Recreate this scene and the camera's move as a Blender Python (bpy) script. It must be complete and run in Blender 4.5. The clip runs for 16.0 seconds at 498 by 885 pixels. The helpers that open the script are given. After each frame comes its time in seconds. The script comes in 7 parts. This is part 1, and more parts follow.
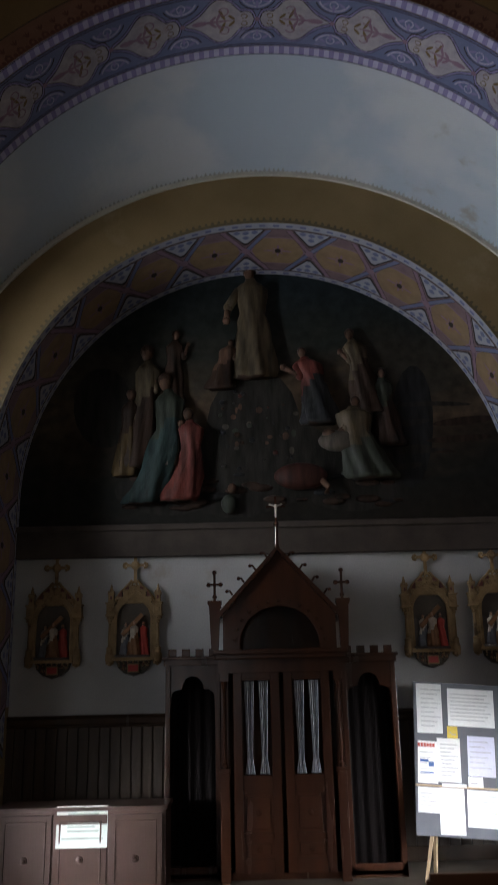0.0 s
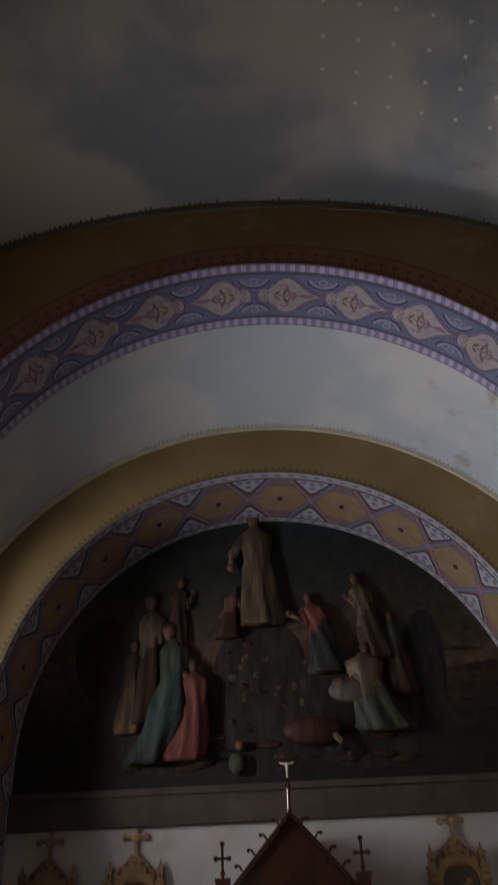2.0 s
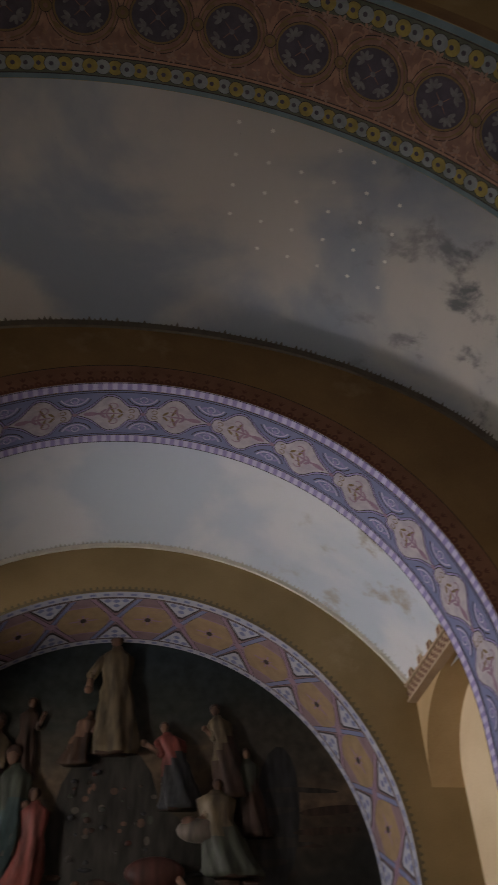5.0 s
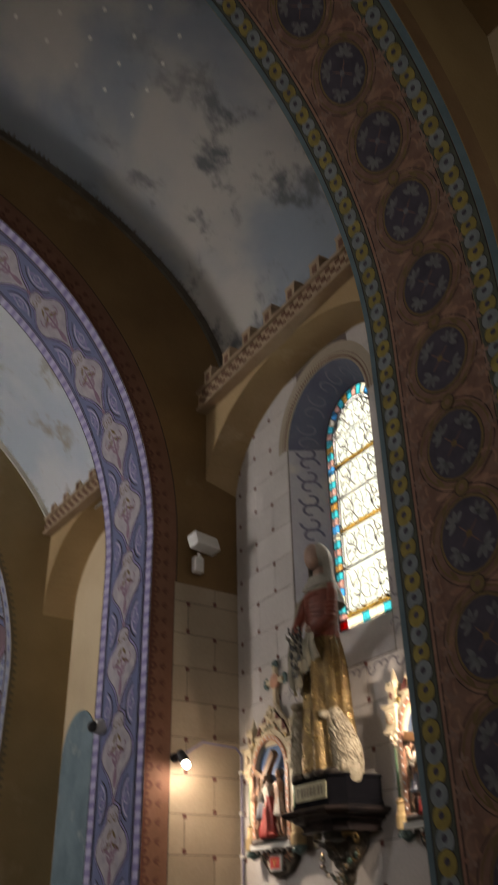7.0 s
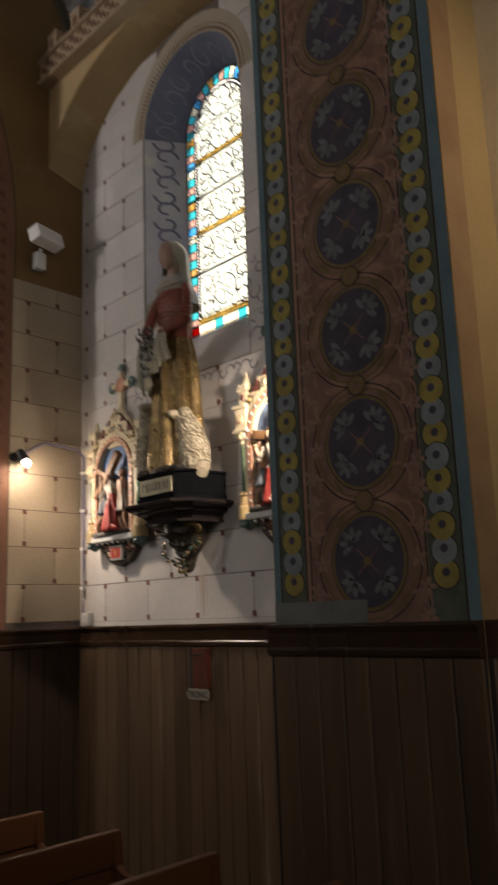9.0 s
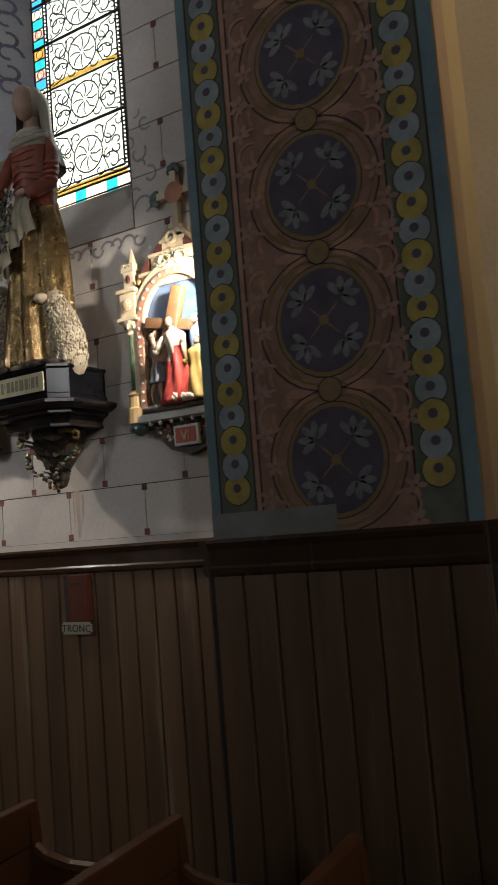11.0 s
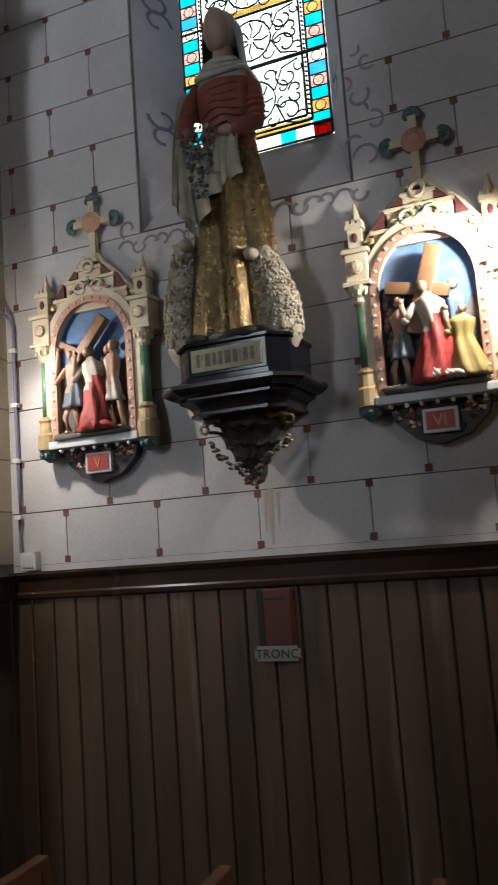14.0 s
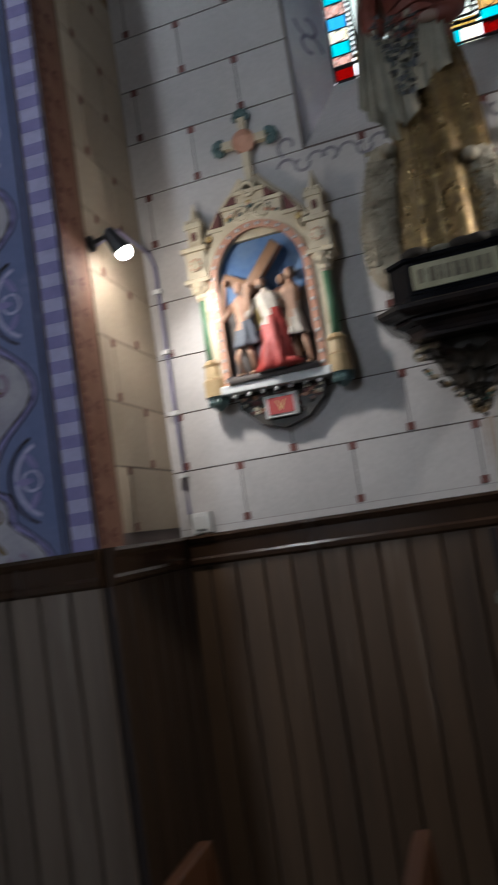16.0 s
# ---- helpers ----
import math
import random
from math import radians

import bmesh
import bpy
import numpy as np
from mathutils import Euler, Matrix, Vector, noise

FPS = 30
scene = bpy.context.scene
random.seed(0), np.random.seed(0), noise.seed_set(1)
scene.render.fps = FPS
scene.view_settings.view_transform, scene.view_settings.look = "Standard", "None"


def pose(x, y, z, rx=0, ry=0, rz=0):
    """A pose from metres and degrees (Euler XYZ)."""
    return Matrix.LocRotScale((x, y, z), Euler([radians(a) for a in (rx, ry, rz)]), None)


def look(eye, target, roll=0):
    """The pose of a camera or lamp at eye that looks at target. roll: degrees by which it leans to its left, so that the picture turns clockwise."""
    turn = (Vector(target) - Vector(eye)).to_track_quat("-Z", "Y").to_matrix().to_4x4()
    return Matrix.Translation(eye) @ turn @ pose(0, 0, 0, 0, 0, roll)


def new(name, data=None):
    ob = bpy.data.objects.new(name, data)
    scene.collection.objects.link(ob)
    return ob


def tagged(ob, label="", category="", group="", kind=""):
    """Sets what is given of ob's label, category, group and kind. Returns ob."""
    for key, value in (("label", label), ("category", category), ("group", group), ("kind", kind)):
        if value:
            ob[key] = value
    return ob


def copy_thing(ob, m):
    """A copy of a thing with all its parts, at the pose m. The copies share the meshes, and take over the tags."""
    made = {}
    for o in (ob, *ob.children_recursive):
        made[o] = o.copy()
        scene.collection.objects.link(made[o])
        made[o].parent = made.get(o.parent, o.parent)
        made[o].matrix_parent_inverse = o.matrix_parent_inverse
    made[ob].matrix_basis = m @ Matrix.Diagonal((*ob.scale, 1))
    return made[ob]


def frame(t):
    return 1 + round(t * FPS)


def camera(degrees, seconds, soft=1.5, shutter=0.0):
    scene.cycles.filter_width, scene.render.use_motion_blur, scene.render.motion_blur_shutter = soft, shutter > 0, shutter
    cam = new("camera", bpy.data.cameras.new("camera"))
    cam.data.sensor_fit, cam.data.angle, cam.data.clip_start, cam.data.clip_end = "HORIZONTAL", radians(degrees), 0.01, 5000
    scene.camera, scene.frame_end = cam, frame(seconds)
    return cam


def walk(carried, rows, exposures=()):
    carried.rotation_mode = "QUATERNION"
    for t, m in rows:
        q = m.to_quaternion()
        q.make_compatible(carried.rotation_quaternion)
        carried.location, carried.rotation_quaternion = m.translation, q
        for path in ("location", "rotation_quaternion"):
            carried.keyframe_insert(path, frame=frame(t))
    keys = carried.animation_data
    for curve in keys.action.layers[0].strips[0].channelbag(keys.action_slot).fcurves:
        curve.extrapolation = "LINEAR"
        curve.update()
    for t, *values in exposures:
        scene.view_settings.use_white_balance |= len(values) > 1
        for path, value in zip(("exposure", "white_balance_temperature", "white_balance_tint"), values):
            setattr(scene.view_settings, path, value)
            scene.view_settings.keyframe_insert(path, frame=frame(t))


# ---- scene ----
cam = camera(33.6, 16.0, shutter=0.5)
METRES, EYE, TILT, LEAN, TURN = 4.3, 1.8, 0.0, 0.0, 0.0
ROWS = [
    (0.0, 0.0, 0.0, 0.0, 0.35, 16.01, 1.22),
    (0.5, 0.0004, 0.001, 0.0007, 0.34, 19.66, 1.51),
    (1.0, 0.0004, 0.0027, 0.0014, 0.42, 23.68, 1.4),
    (1.5, 0.0006, -0.0019, 0.0004, 0.6, 28.35, 1.54),
    (2.0, 0.0011, -0.0084, -0.0008, 1.2, 32.98, 2.27),
    (2.5, 0.0008, -0.0135, -0.0013, 1.81, 36.89, 2.47),
    (3.0, 0.0012, -0.0153, -0.0019, 1.74, 39.12, 2.23),
    (5.5, 0.0143, -0.0176, -0.007, -14.46, 40.96, 2.18),
    (6.0, 0.0196, -0.0146, -0.008, -21.67, 39.11, 1.55),
    (6.5, 0.0332, -0.002, -0.0135, -29.3, 35.37, 1.35),
    (7.0, 0.0378, 0.0073, -0.0187, -35.3, 30.08, 1.14),
    (7.5, 0.0409, 0.0195, -0.0236, -38.74, 24.01, 0.58),
    (8.0, 0.0422, 0.0287, -0.0293, -40.47, 18.26, 0.23),
    (8.5, 0.0462, 0.0466, -0.0357, -41.9, 14.77, 0.71),
    (9.0, 0.0701, 0.0855, -0.0409, -46.94, 11.62, 2.09),
    (11.5, 0.1003, 0.3483, -0.0466, -63.1, 5.55, 4.63),
    (12.0, 0.0929, 0.4198, -0.051, -61.0, 4.9, 5.31),
    (12.5, 0.0884, 0.4751, -0.0513, -60.87, 3.69, 6.03),
    (13.0, 0.1111, 0.5258, -0.0518, -65.48, 4.08, 5.41),
    (13.5, 0.113, 0.5799, -0.0516, -69.17, 6.11, 4.04),
    (14.0, 0.0958, 0.6453, -0.0467, -70.73, 7.42, 4.07),
    (14.5, 0.0994, 0.7024, -0.0512, -72.02, 8.24, 5.12),
    (15.0, 0.1151, 0.76, -0.0511, -74.73, 8.66, 7.12),
    (15.5, 0.1214, 0.8159, -0.0594, -77.35, 7.74, 7.62),
    (16.0, 0.1048, 0.9001, -0.0571, -74.4, 6.17, 8.44),
]
walk(cam, [(t, pose(0, 0, EYE, TILT, LEAN, TURN) @ pose(METRES * x, METRES * y, METRES * z, 90 + pitch, roll, yaw)) for t, x, y, z, yaw, pitch, roll in ROWS],
     exposures=[(0.0, -0.05, 6750, 12), (1.5, 0.2, 7500, 15), (3.0, 0.33, 7700, 18), (5.5, 0.46, 8000, 21), (6.5, -0.02, 8000, 18), (7.5, 0.2, 8000, 17), (8.5, 0.18, 8100, 17), (9.2, 0.17, 7800, 15), (11.5, 0.15, 7000, 11), (13.5, 0.12, 6400, 9), (16.0, -0.08, 6000, 9)])

# ---------------------------------------------------------------- world and lights
world = bpy.data.worlds.new("sky")
scene.world = world
world.use_nodes = True
wn = world.node_tree.nodes
sky = wn.new("ShaderNodeTexSky")
sky.sky_type, sky.sun_disc = "NISHITA", False
sky.sun_elevation, sky.sun_rotation = radians(35), radians(250)
world.node_tree.links.new(sky.outputs[0], wn["Background"].inputs[0])
wn["Background"].inputs[1].default_value = 0.1


def lamp(name, kind, m, power, colour, **more):
    data = bpy.data.lights.new(name, kind)
    data.energy, data.color = power, colour
    if kind == "AREA":
        data.shape, data.size, data.size_y = "RECTANGLE", more["size"][0], more["size"][1]
    elif kind == "SPOT":
        data.shadow_soft_size, data.spot_size, data.spot_blend = more["radius"], radians(more["cone"]), more["blend"]
    else:
        data.shadow_soft_size = more["radius"]
    ob = new(name, data)
    ob.matrix_world = m
    return ob


DAY = (0.86, 0.93, 1.0)
# daylight behind the stained glass of the lit bay, and in the windows of the opposite wall
lamp("window_daylight", "AREA", look((5.6, 3.4, 5.6), (3.6, 3.81, 4.2)), 60, DAY, size=(1.2, 2.4))
for wy, power, aim, spread in ((-2.6, 26, (2.9, 1.0, 2.6), 85), (3.8, 14, (0.0, 3.8, 6.2), 84), (6.7, 65, (0.0, 7.1, 4.4), 102)):
    lamp("window_daylight", "AREA", look((-3.55, wy, 4.2), aim), power, DAY, size=(0.7, 1.7)).data.spread = radians(spread)
# added lamps, no doors built: brighten the board, notice sheet and far bay
lamp("added_daylight", "AREA", look((3.5, 6.3, 1.10), (1.9, 8.3, 0.42)), 27, DAY, size=(0.9, 1.5)).data.spread = radians(46)
lamp("added_daylight", "AREA", look((-3.5, 6.2, 0.80), (-1.55, 8.0, 0.42)), 12, DAY, size=(0.8, 1.0)).data.spread = radians(34)
lamp("added_daylight", "AREA", look((-3.5, 6.0, 1.10), (0.5, 6.6, 0.7)), 13, DAY, size=(0.9, 1.7)).data.spread = radians(140)
# added daylight from behind the camera, with no door built
lamp("added_daylight", "AREA", look((-1.6, -5.8, 1.6), (2.0, 4.0, 1.0)), 22, DAY, size=(1.4, 2.4))
# the wall spotlights of the piers
WARM = (1.0, 0.94, 0.86)
lamp("spot_light", "SPOT", look((3.15, 4.95, 2.595), (3.52, 4.55, 2.02)), 27, WARM, radius=0.03, cone=112, blend=0.8)
lamp("spot_light", "SPOT", look((3.24, 2.78, 2.69), (3.55, 3.18, 2.28)), 48, WARM, radius=0.03, cone=154, blend=0.7)

# added warm spot, its fixture out of view, to brighten the near pier face
lamp("spot_light", "SPOT", look((3.16, 0.60, 3.38), (3.05, 1.72, 2.9)), 13, (1.0, 0.84, 0.62), radius=0.03, cone=140, blend=0.6)

# ---------------------------------------------------------------- materials
MATS = {}


def mat(name, base, second=None, rough=0.75, scale=6.0, bump=0.15, metal=0.0, fine=60.0, amount=0.8, spec=0.4, stretch=(1, 1, 1), third=None, vary=(0.9, 1.08)):
    """A painted, wooden or stone surface: two tones mixed by a large noise, a third in worn spots, and a fine grain with relief."""
    if name in MATS:
        return MATS[name]
    m = bpy.data.materials.new(name)
    m.use_nodes = True
    nt = m.node_tree
    n, link = nt.nodes, nt.links.new
    bsdf = n["Principled BSDF"]
    second = second or tuple(c * 0.7 for c in base)
    geo = n.new("ShaderNodeNewGeometry")
    mp = n.new("ShaderNodeMapping")
    mp.inputs["Scale"].default_value = stretch
    link(geo.outputs["Position"], mp.inputs[0])
    big = n.new("ShaderNodeTexNoise")
    big.inputs["Scale"].default_value, big.inputs["Detail"].default_value = scale, 5
    link(mp.outputs[0], big.inputs["Vector"])
    ramp = n.new("ShaderNodeValToRGB")
    ramp.color_ramp.elements[0].position, ramp.color_ramp.elements[1].position = 0.35, 0.68
    link(big.outputs[0], ramp.inputs[0])
    mix = n.new("ShaderNodeMix")
    mix.data_type = "RGBA"
    mix.inputs[6].default_value, mix.inputs[7].default_value = (*base, 1), (*second, 1)
    times = n.new("ShaderNodeMath")
    times.operation = "MULTIPLY"
    times.inputs[1].default_value = amount
    link(ramp.outputs[0], times.inputs[0])
    link(times.outputs[0], mix.inputs[0])
    grain = n.new("ShaderNodeTexNoise")
    grain.inputs["Scale"].default_value, grain.inputs["Detail"].default_value = fine, 3
    link(mp.outputs[0], grain.inputs["Vector"])
    out = mix.outputs[2]
    if third:
        worn = n.new("ShaderNodeTexNoise")
        worn.inputs["Scale"].default_value, worn.inputs["Detail"].default_value, worn.inputs["Roughness"].default_value = scale * 0.6, 8, 0.65
        off = n.new("ShaderNodeVectorMath")
        off.inputs[1].default_value = (7.3, 2.1, 5.7)
        link(mp.outputs[0], off.inputs[0])
        link(off.outputs[0], worn.inputs["Vector"])
        r2 = n.new("ShaderNodeValToRGB")
        r2.color_ramp.elements[0].position, r2.color_ramp.elements[1].position = 0.6, 0.68
        link(worn.outputs[0], r2.inputs[0])
        m3 = n.new("ShaderNodeMix")
        m3.data_type = "RGBA"
        m3.inputs[7].default_value = (*third, 1)
        link(out, m3.inputs[6])
        link(r2.outputs[0], m3.inputs[0])
        out = m3.outputs[2]
    var = n.new("ShaderNodeMix")
    var.data_type, var.blend_type = "RGBA", "MULTIPLY"
    r3 = n.new("ShaderNodeMapRange")
    r3.inputs[1].default_value, r3.inputs[2].default_value, r3.inputs[3].default_value, r3.inputs[4].default_value = 0.3, 0.7, 0.93, 1.04
    link(grain.outputs[0], r3.inputs[0])
    var.inputs[0].default_value = 1.0
    link(out, var.inputs[6])
    link(r3.outputs[0], var.inputs[7])
    info = n.new("ShaderNodeObjectInfo")
    r4 = n.new("ShaderNodeMapRange")
    r4.inputs[3].default_value, r4.inputs[4].default_value = vary
    link(info.outputs["Random"], r4.inputs[0])
    v2 = n.new("ShaderNodeMix")
    v2.data_type, v2.blend_type = "RGBA", "MULTIPLY"
    v2.inputs[0].default_value = 1.0
    link(var.outputs[2], v2.inputs[6])
    link(r4.outputs[0], v2.inputs[7])
    link(v2.outputs[2], bsdf.inputs["Base Color"])
    bsdf.inputs["Metallic"].default_value = metal
    bsdf.inputs["Specular IOR Level"].default_value = spec
    rr = n.new("ShaderNodeMapRange")
    rr.inputs[3].default_value, rr.inputs[4].default_value = max(rough - 0.12, 0.05), min(rough + 0.12, 1)
    link(big.outputs[0], rr.inputs[0])
    link(rr.outputs[0], bsdf.inputs["Roughness"])
    bp = n.new("ShaderNodeBump")
    bp.inputs["Strength"].default_value, bp.inputs["Distance"].default_value = bump, 0.004
    link(grain.outputs[0], bp.inputs["Height"])
    link(bp.outputs[0], bsdf.inputs["Normal"])
    MATS[name] = m
    return m


def glow(name, colour, strength):
    if name in MATS:
        return MATS[name]
    m = bpy.data.materials.new(name)
    m.use_nodes = True
    b = m.node_tree.nodes["Principled BSDF"]
    b.inputs["Base Color"].default_value = (*colour, 1)
    b.inputs["Emission Color"].default_value, b.inputs["Emission Strength"].default_value = (*colour, 1), strength
    MATS[name] = m
    return m


def stained(name, colour, second, grain=14):
    """A pane of coloured glass: it lets light through tinted, streaky, with a little gloss."""
    if name in MATS:
        return MATS[name]
    m = bpy.data.materials.new(name)
    m.use_nodes = True
    nt = m.node_tree
    n, link = nt.nodes, nt.links.new
    n.remove(n["Principled BSDF"])
    clear, gloss, mix = n.new("ShaderNodeBsdfTransparent"), n.new("ShaderNodeBsdfGlossy"), n.new("ShaderNodeMixShader")
    noi, col = n.new("ShaderNodeTexNoise"), n.new("ShaderNodeMix")
    noi.inputs["Scale"].default_value, noi.inputs["Detail"].default_value = grain, 4
    col.data_type = "RGBA"
    col.inputs[6].default_value, col.inputs[7].default_value = (*colour, 1), (*second, 1)
    geo = n.new("ShaderNodeNewGeometry")
    link(geo.outputs["Position"], noi.inputs["Vector"])
    link(noi.outputs[0], col.inputs[0])
    link(col.outputs[2], clear.inputs[0])
    gloss.inputs["Roughness"].default_value = 0.12
    mix.inputs[0].default_value = 0.05
    link(clear.outputs[0], mix.inputs[1])
    link(gloss.outputs[0], mix.inputs[2])
    link(mix.outputs[0], n["Material Output"].inputs[0])
    MATS[name] = m
    return m


OCHRE = mat("brown_ochre_paint", (0.21, 0.125, 0.05), (0.15, 0.085, 0.035), scale=1.6, third=(0.24, 0.16, 0.085))
OCHRE2 = mat("yellow_ochre_paint", (0.33, 0.24, 0.12), (0.26, 0.18, 0.09), scale=1.5, third=(0.38, 0.3, 0.18))
CREAM = mat("cream_plaster", (0.62, 0.50, 0.34), (0.52, 0.40, 0.26), scale=1.8, third=(0.66, 0.56, 0.42))
BLOCK = mat("grey_ashlar_paint", (0.53, 0.495, 0.475), (0.43, 0.40, 0.385), scale=2.5, third=(0.58, 0.54, 0.52), bump=0.06)
BLOCKW = mat("warm_ashlar_paint", (0.43, 0.35, 0.26), (0.35, 0.275, 0.20), scale=2.5)
JOINT = mat("dark_joint", (0.14, 0.11, 0.10), rough=0.9)
REDSQ = mat("red_joint_square", (0.17, 0.068, 0.058), rough=0.85)
REDF = mat("oxide_red_paint", (0.17, 0.05, 0.03), (0.22, 0.085, 0.05), scale=9)
WOOD = mat("dark_oak", (0.045, 0.024, 0.014), (0.028, 0.015, 0.009), rough=0.24, scale=5, fine=40, stretch=(1, 1, 0.12), bump=0.2)
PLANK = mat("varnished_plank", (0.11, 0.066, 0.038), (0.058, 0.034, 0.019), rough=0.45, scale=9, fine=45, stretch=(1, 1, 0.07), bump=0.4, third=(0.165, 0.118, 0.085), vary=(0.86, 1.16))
# paler and darker plank copies: lit and shaded panelling put into the colour
LITPLANK = mat("lit_worn_plank", (0.17, 0.125, 0.095), (0.10, 0.07, 0.05), rough=0.42, scale=9, fine=45, stretch=(1, 1, 0.07), bump=0.4, third=(0.23, 0.185, 0.15), vary=(0.86, 1.16))
SHADEPLANK = mat("shaded_dark_plank", (0.045, 0.025, 0.014), (0.028, 0.016, 0.009), rough=0.5, scale=9, fine=45, stretch=(1, 1, 0.07), bump=0.3)
PEW = mat("pew_wood", (0.11, 0.042, 0.018), (0.07, 0.026, 0.012), rough=0.4, scale=5, fine=40, stretch=(0.12, 1, 1), bump=0.2)
MAHOG = mat("confessional_wood", (0.048, 0.017, 0.009), (0.022, 0.008, 0.005), rough=0.24, scale=5, fine=40, stretch=(1, 1, 0.12), bump=0.2)
TILE = mat("stone_floor", (0.10, 0.08, 0.062), (0.07, 0.056, 0.044), rough=0.6, scale=3)
WHITEW = mat("white_limewash", (0.46, 0.46, 0.46), (0.38, 0.38, 0.38), scale=2.2, third=(0.40, 0.37, 0.34))
BLACKM = mat("black_metal", (0.02, 0.02, 0.022), rough=0.4)
WHITEP = mat("white_plastic", (0.75, 0.74, 0.72), (0.68, 0.67, 0.65), rough=0.4, bump=0.02)
PAPER = mat("white_paper", (0.78, 0.78, 0.77), (0.72, 0.72, 0.71), rough=0.8, bump=0.03)


BACK = glow("bright_overcast", (0.95, 0.98, 1.0), 2.1)


# ---------------------------------------------------------------- mesh helpers
def part(name, bm, material, parent=None, label="", smooth=False):
    """Links a bmesh as one mesh object, under a thing or part where given."""
    bmesh.ops.recalc_face_normals(bm, faces=bm.faces)
    me = bpy.data.meshes.new(name)
    bm.to_mesh(me)
    bm.free()
    for m in material if isinstance(material, (list, tuple)) else [material]:
        me.materials.append(m)
    if smooth:
        for p in me.polygons:
            p.use_smooth = True
    ob = new(name, me)
    if parent is not None:
        ob.parent = parent
    if label:
        ob["label"] = label
    return ob


def thing(name, m, label, category, group="", kind=""):
    ob = new(name)
    ob.matrix_world = m
    return tagged(ob, label, category, group, kind)


def box(bm, x0, y0, z0, x1, y1, z1, bevel=0.0, index=0, m=None):
    r = bmesh.ops.create_cube(bm, size=1)
    vs = r["verts"]
    for v in vs:
        v.co = ((x0 + x1) / 2 + v.co.x * (x1 - x0), (y0 + y1) / 2 + v.co.y * (y1 - y0), (z0 + z1) / 2 + v.co.z * (z1 - z0))
    fs = {f for v in vs for f in v.link_faces}
    for f in fs:
        f.material_index = index
    if m is not None:
        bmesh.ops.transform(bm, matrix=m, verts=vs)
    if bevel:
        es = list({e for v in vs for e in v.link_edges})
        bmesh.ops.bevel(bm, geom=es, offset=bevel, segments=2, affect="EDGES", profile=0.6)
    return bm


def prism(bm, pts, y0, y1, index=0, m=None):
    """Extrudes an outline of (x, z) from y0 to y1."""
    a = [bm.verts.new((x, y0, z)) for x, z in pts]
    b = [bm.verts.new((x, y1, z)) for x, z in pts]
    n = len(pts)
    fs = [bm.faces.new(a), bm.faces.new(b[::-1])]
    fs += [bm.faces.new((a[i], b[i], b[(i + 1) % n], a[(i + 1) % n])) for i in range(n)]
    for f in fs:
        f.material_index = index
    if m is not None:
        bmesh.ops.transform(bm, matrix=m, verts=a + b)
    return bm


def lathe(bm, prof, n=16, m=None, index=0, sx=1.0, sy=1.0):
    """Turns a profile of (radius, z) about z."""
    rings = []
    for r, z in prof:
        rings.append([bm.verts.new((r * sx * math.cos(2 * math.pi * k / n), r * sy * math.sin(2 * math.pi * k / n), z)) for k in range(n)])
    fs = []
    for a, b in zip(rings, rings[1:]):
        fs += [bm.faces.new((a[k], a[(k + 1) % n], b[(k + 1) % n], b[k])) for k in range(n)]
    fs += [bm.faces.new(rings[0][::-1]), bm.faces.new(rings[-1])]
    for f in fs:
        f.material_index = index
    if m is not None:
        bmesh.ops.transform(bm, matrix=m, verts=[v for r in rings for v in r])
    return bm


def ball(bm, c, r, s=(1, 1, 1), index=0, n=10, m=None):
    """An ellipsoid, written vertex by vertex."""
    k = max(4, n * 2 // 3)
    c = Vector(c)
    put = (lambda p: bm.verts.new(m @ p)) if m is not None else bm.verts.new
    rows = [[put(c + Vector((r * s[0] * math.sin(math.pi * j / k) * math.cos(2 * math.pi * i / n), r * s[1] * math.sin(math.pi * j / k) * math.sin(2 * math.pi * i / n), r * s[2] * math.cos(math.pi * j / k)))) for i in range(n)] for j in range(1, k)]
    top, low = put(c + Vector((0, 0, r * s[2]))), put(c - Vector((0, 0, r * s[2])))
    for i in range(n):
        j = (i + 1) % n
        for p, q in zip(rows, rows[1:]):
            bm.faces.new((p[i], q[i], q[j], p[j])).material_index = index
        bm.faces.new((top, rows[0][i], rows[0][j])).material_index = index
        bm.faces.new((low, rows[-1][j], rows[-1][i])).material_index = index
    return bm


def rod(bm, a, b, r0, r1=None, n=10, index=0):
    r1 = r0 if r1 is None else r1
    a, b = Vector(a), Vector(b)
    q = (b - a).to_track_quat("Z", "Y").to_matrix().to_4x4()
    return lathe(bm, [(r0, 0), (r1, (b - a).length)], n, Matrix.Translation(a) @ q, index)


def tube(bm, path, r, n=6, index=0):
    """A round bar along a list of points."""
    ps = [Vector(p) for p in path]
    rings = []
    for i, p in enumerate(ps):
        d = (ps[min(i + 1, len(ps) - 1)] - ps[max(i - 1, 0)]).normalized()
        q = d.to_track_quat("Z", "Y").to_matrix()
        rings.append([bm.verts.new(p + q @ Vector((r * math.cos(2 * math.pi * k / n), r * math.sin(2 * math.pi * k / n), 0))) for k in range(n)])
    for a, b in zip(rings, rings[1:]):
        for k in range(n):
            bm.faces.new((a[k], a[(k + 1) % n], b[(k + 1) % n], b[k])).material_index = index
    bm.faces.new(rings[0][::-1]).material_index = index
    bm.faces.new(rings[-1]).material_index = index
    return bm

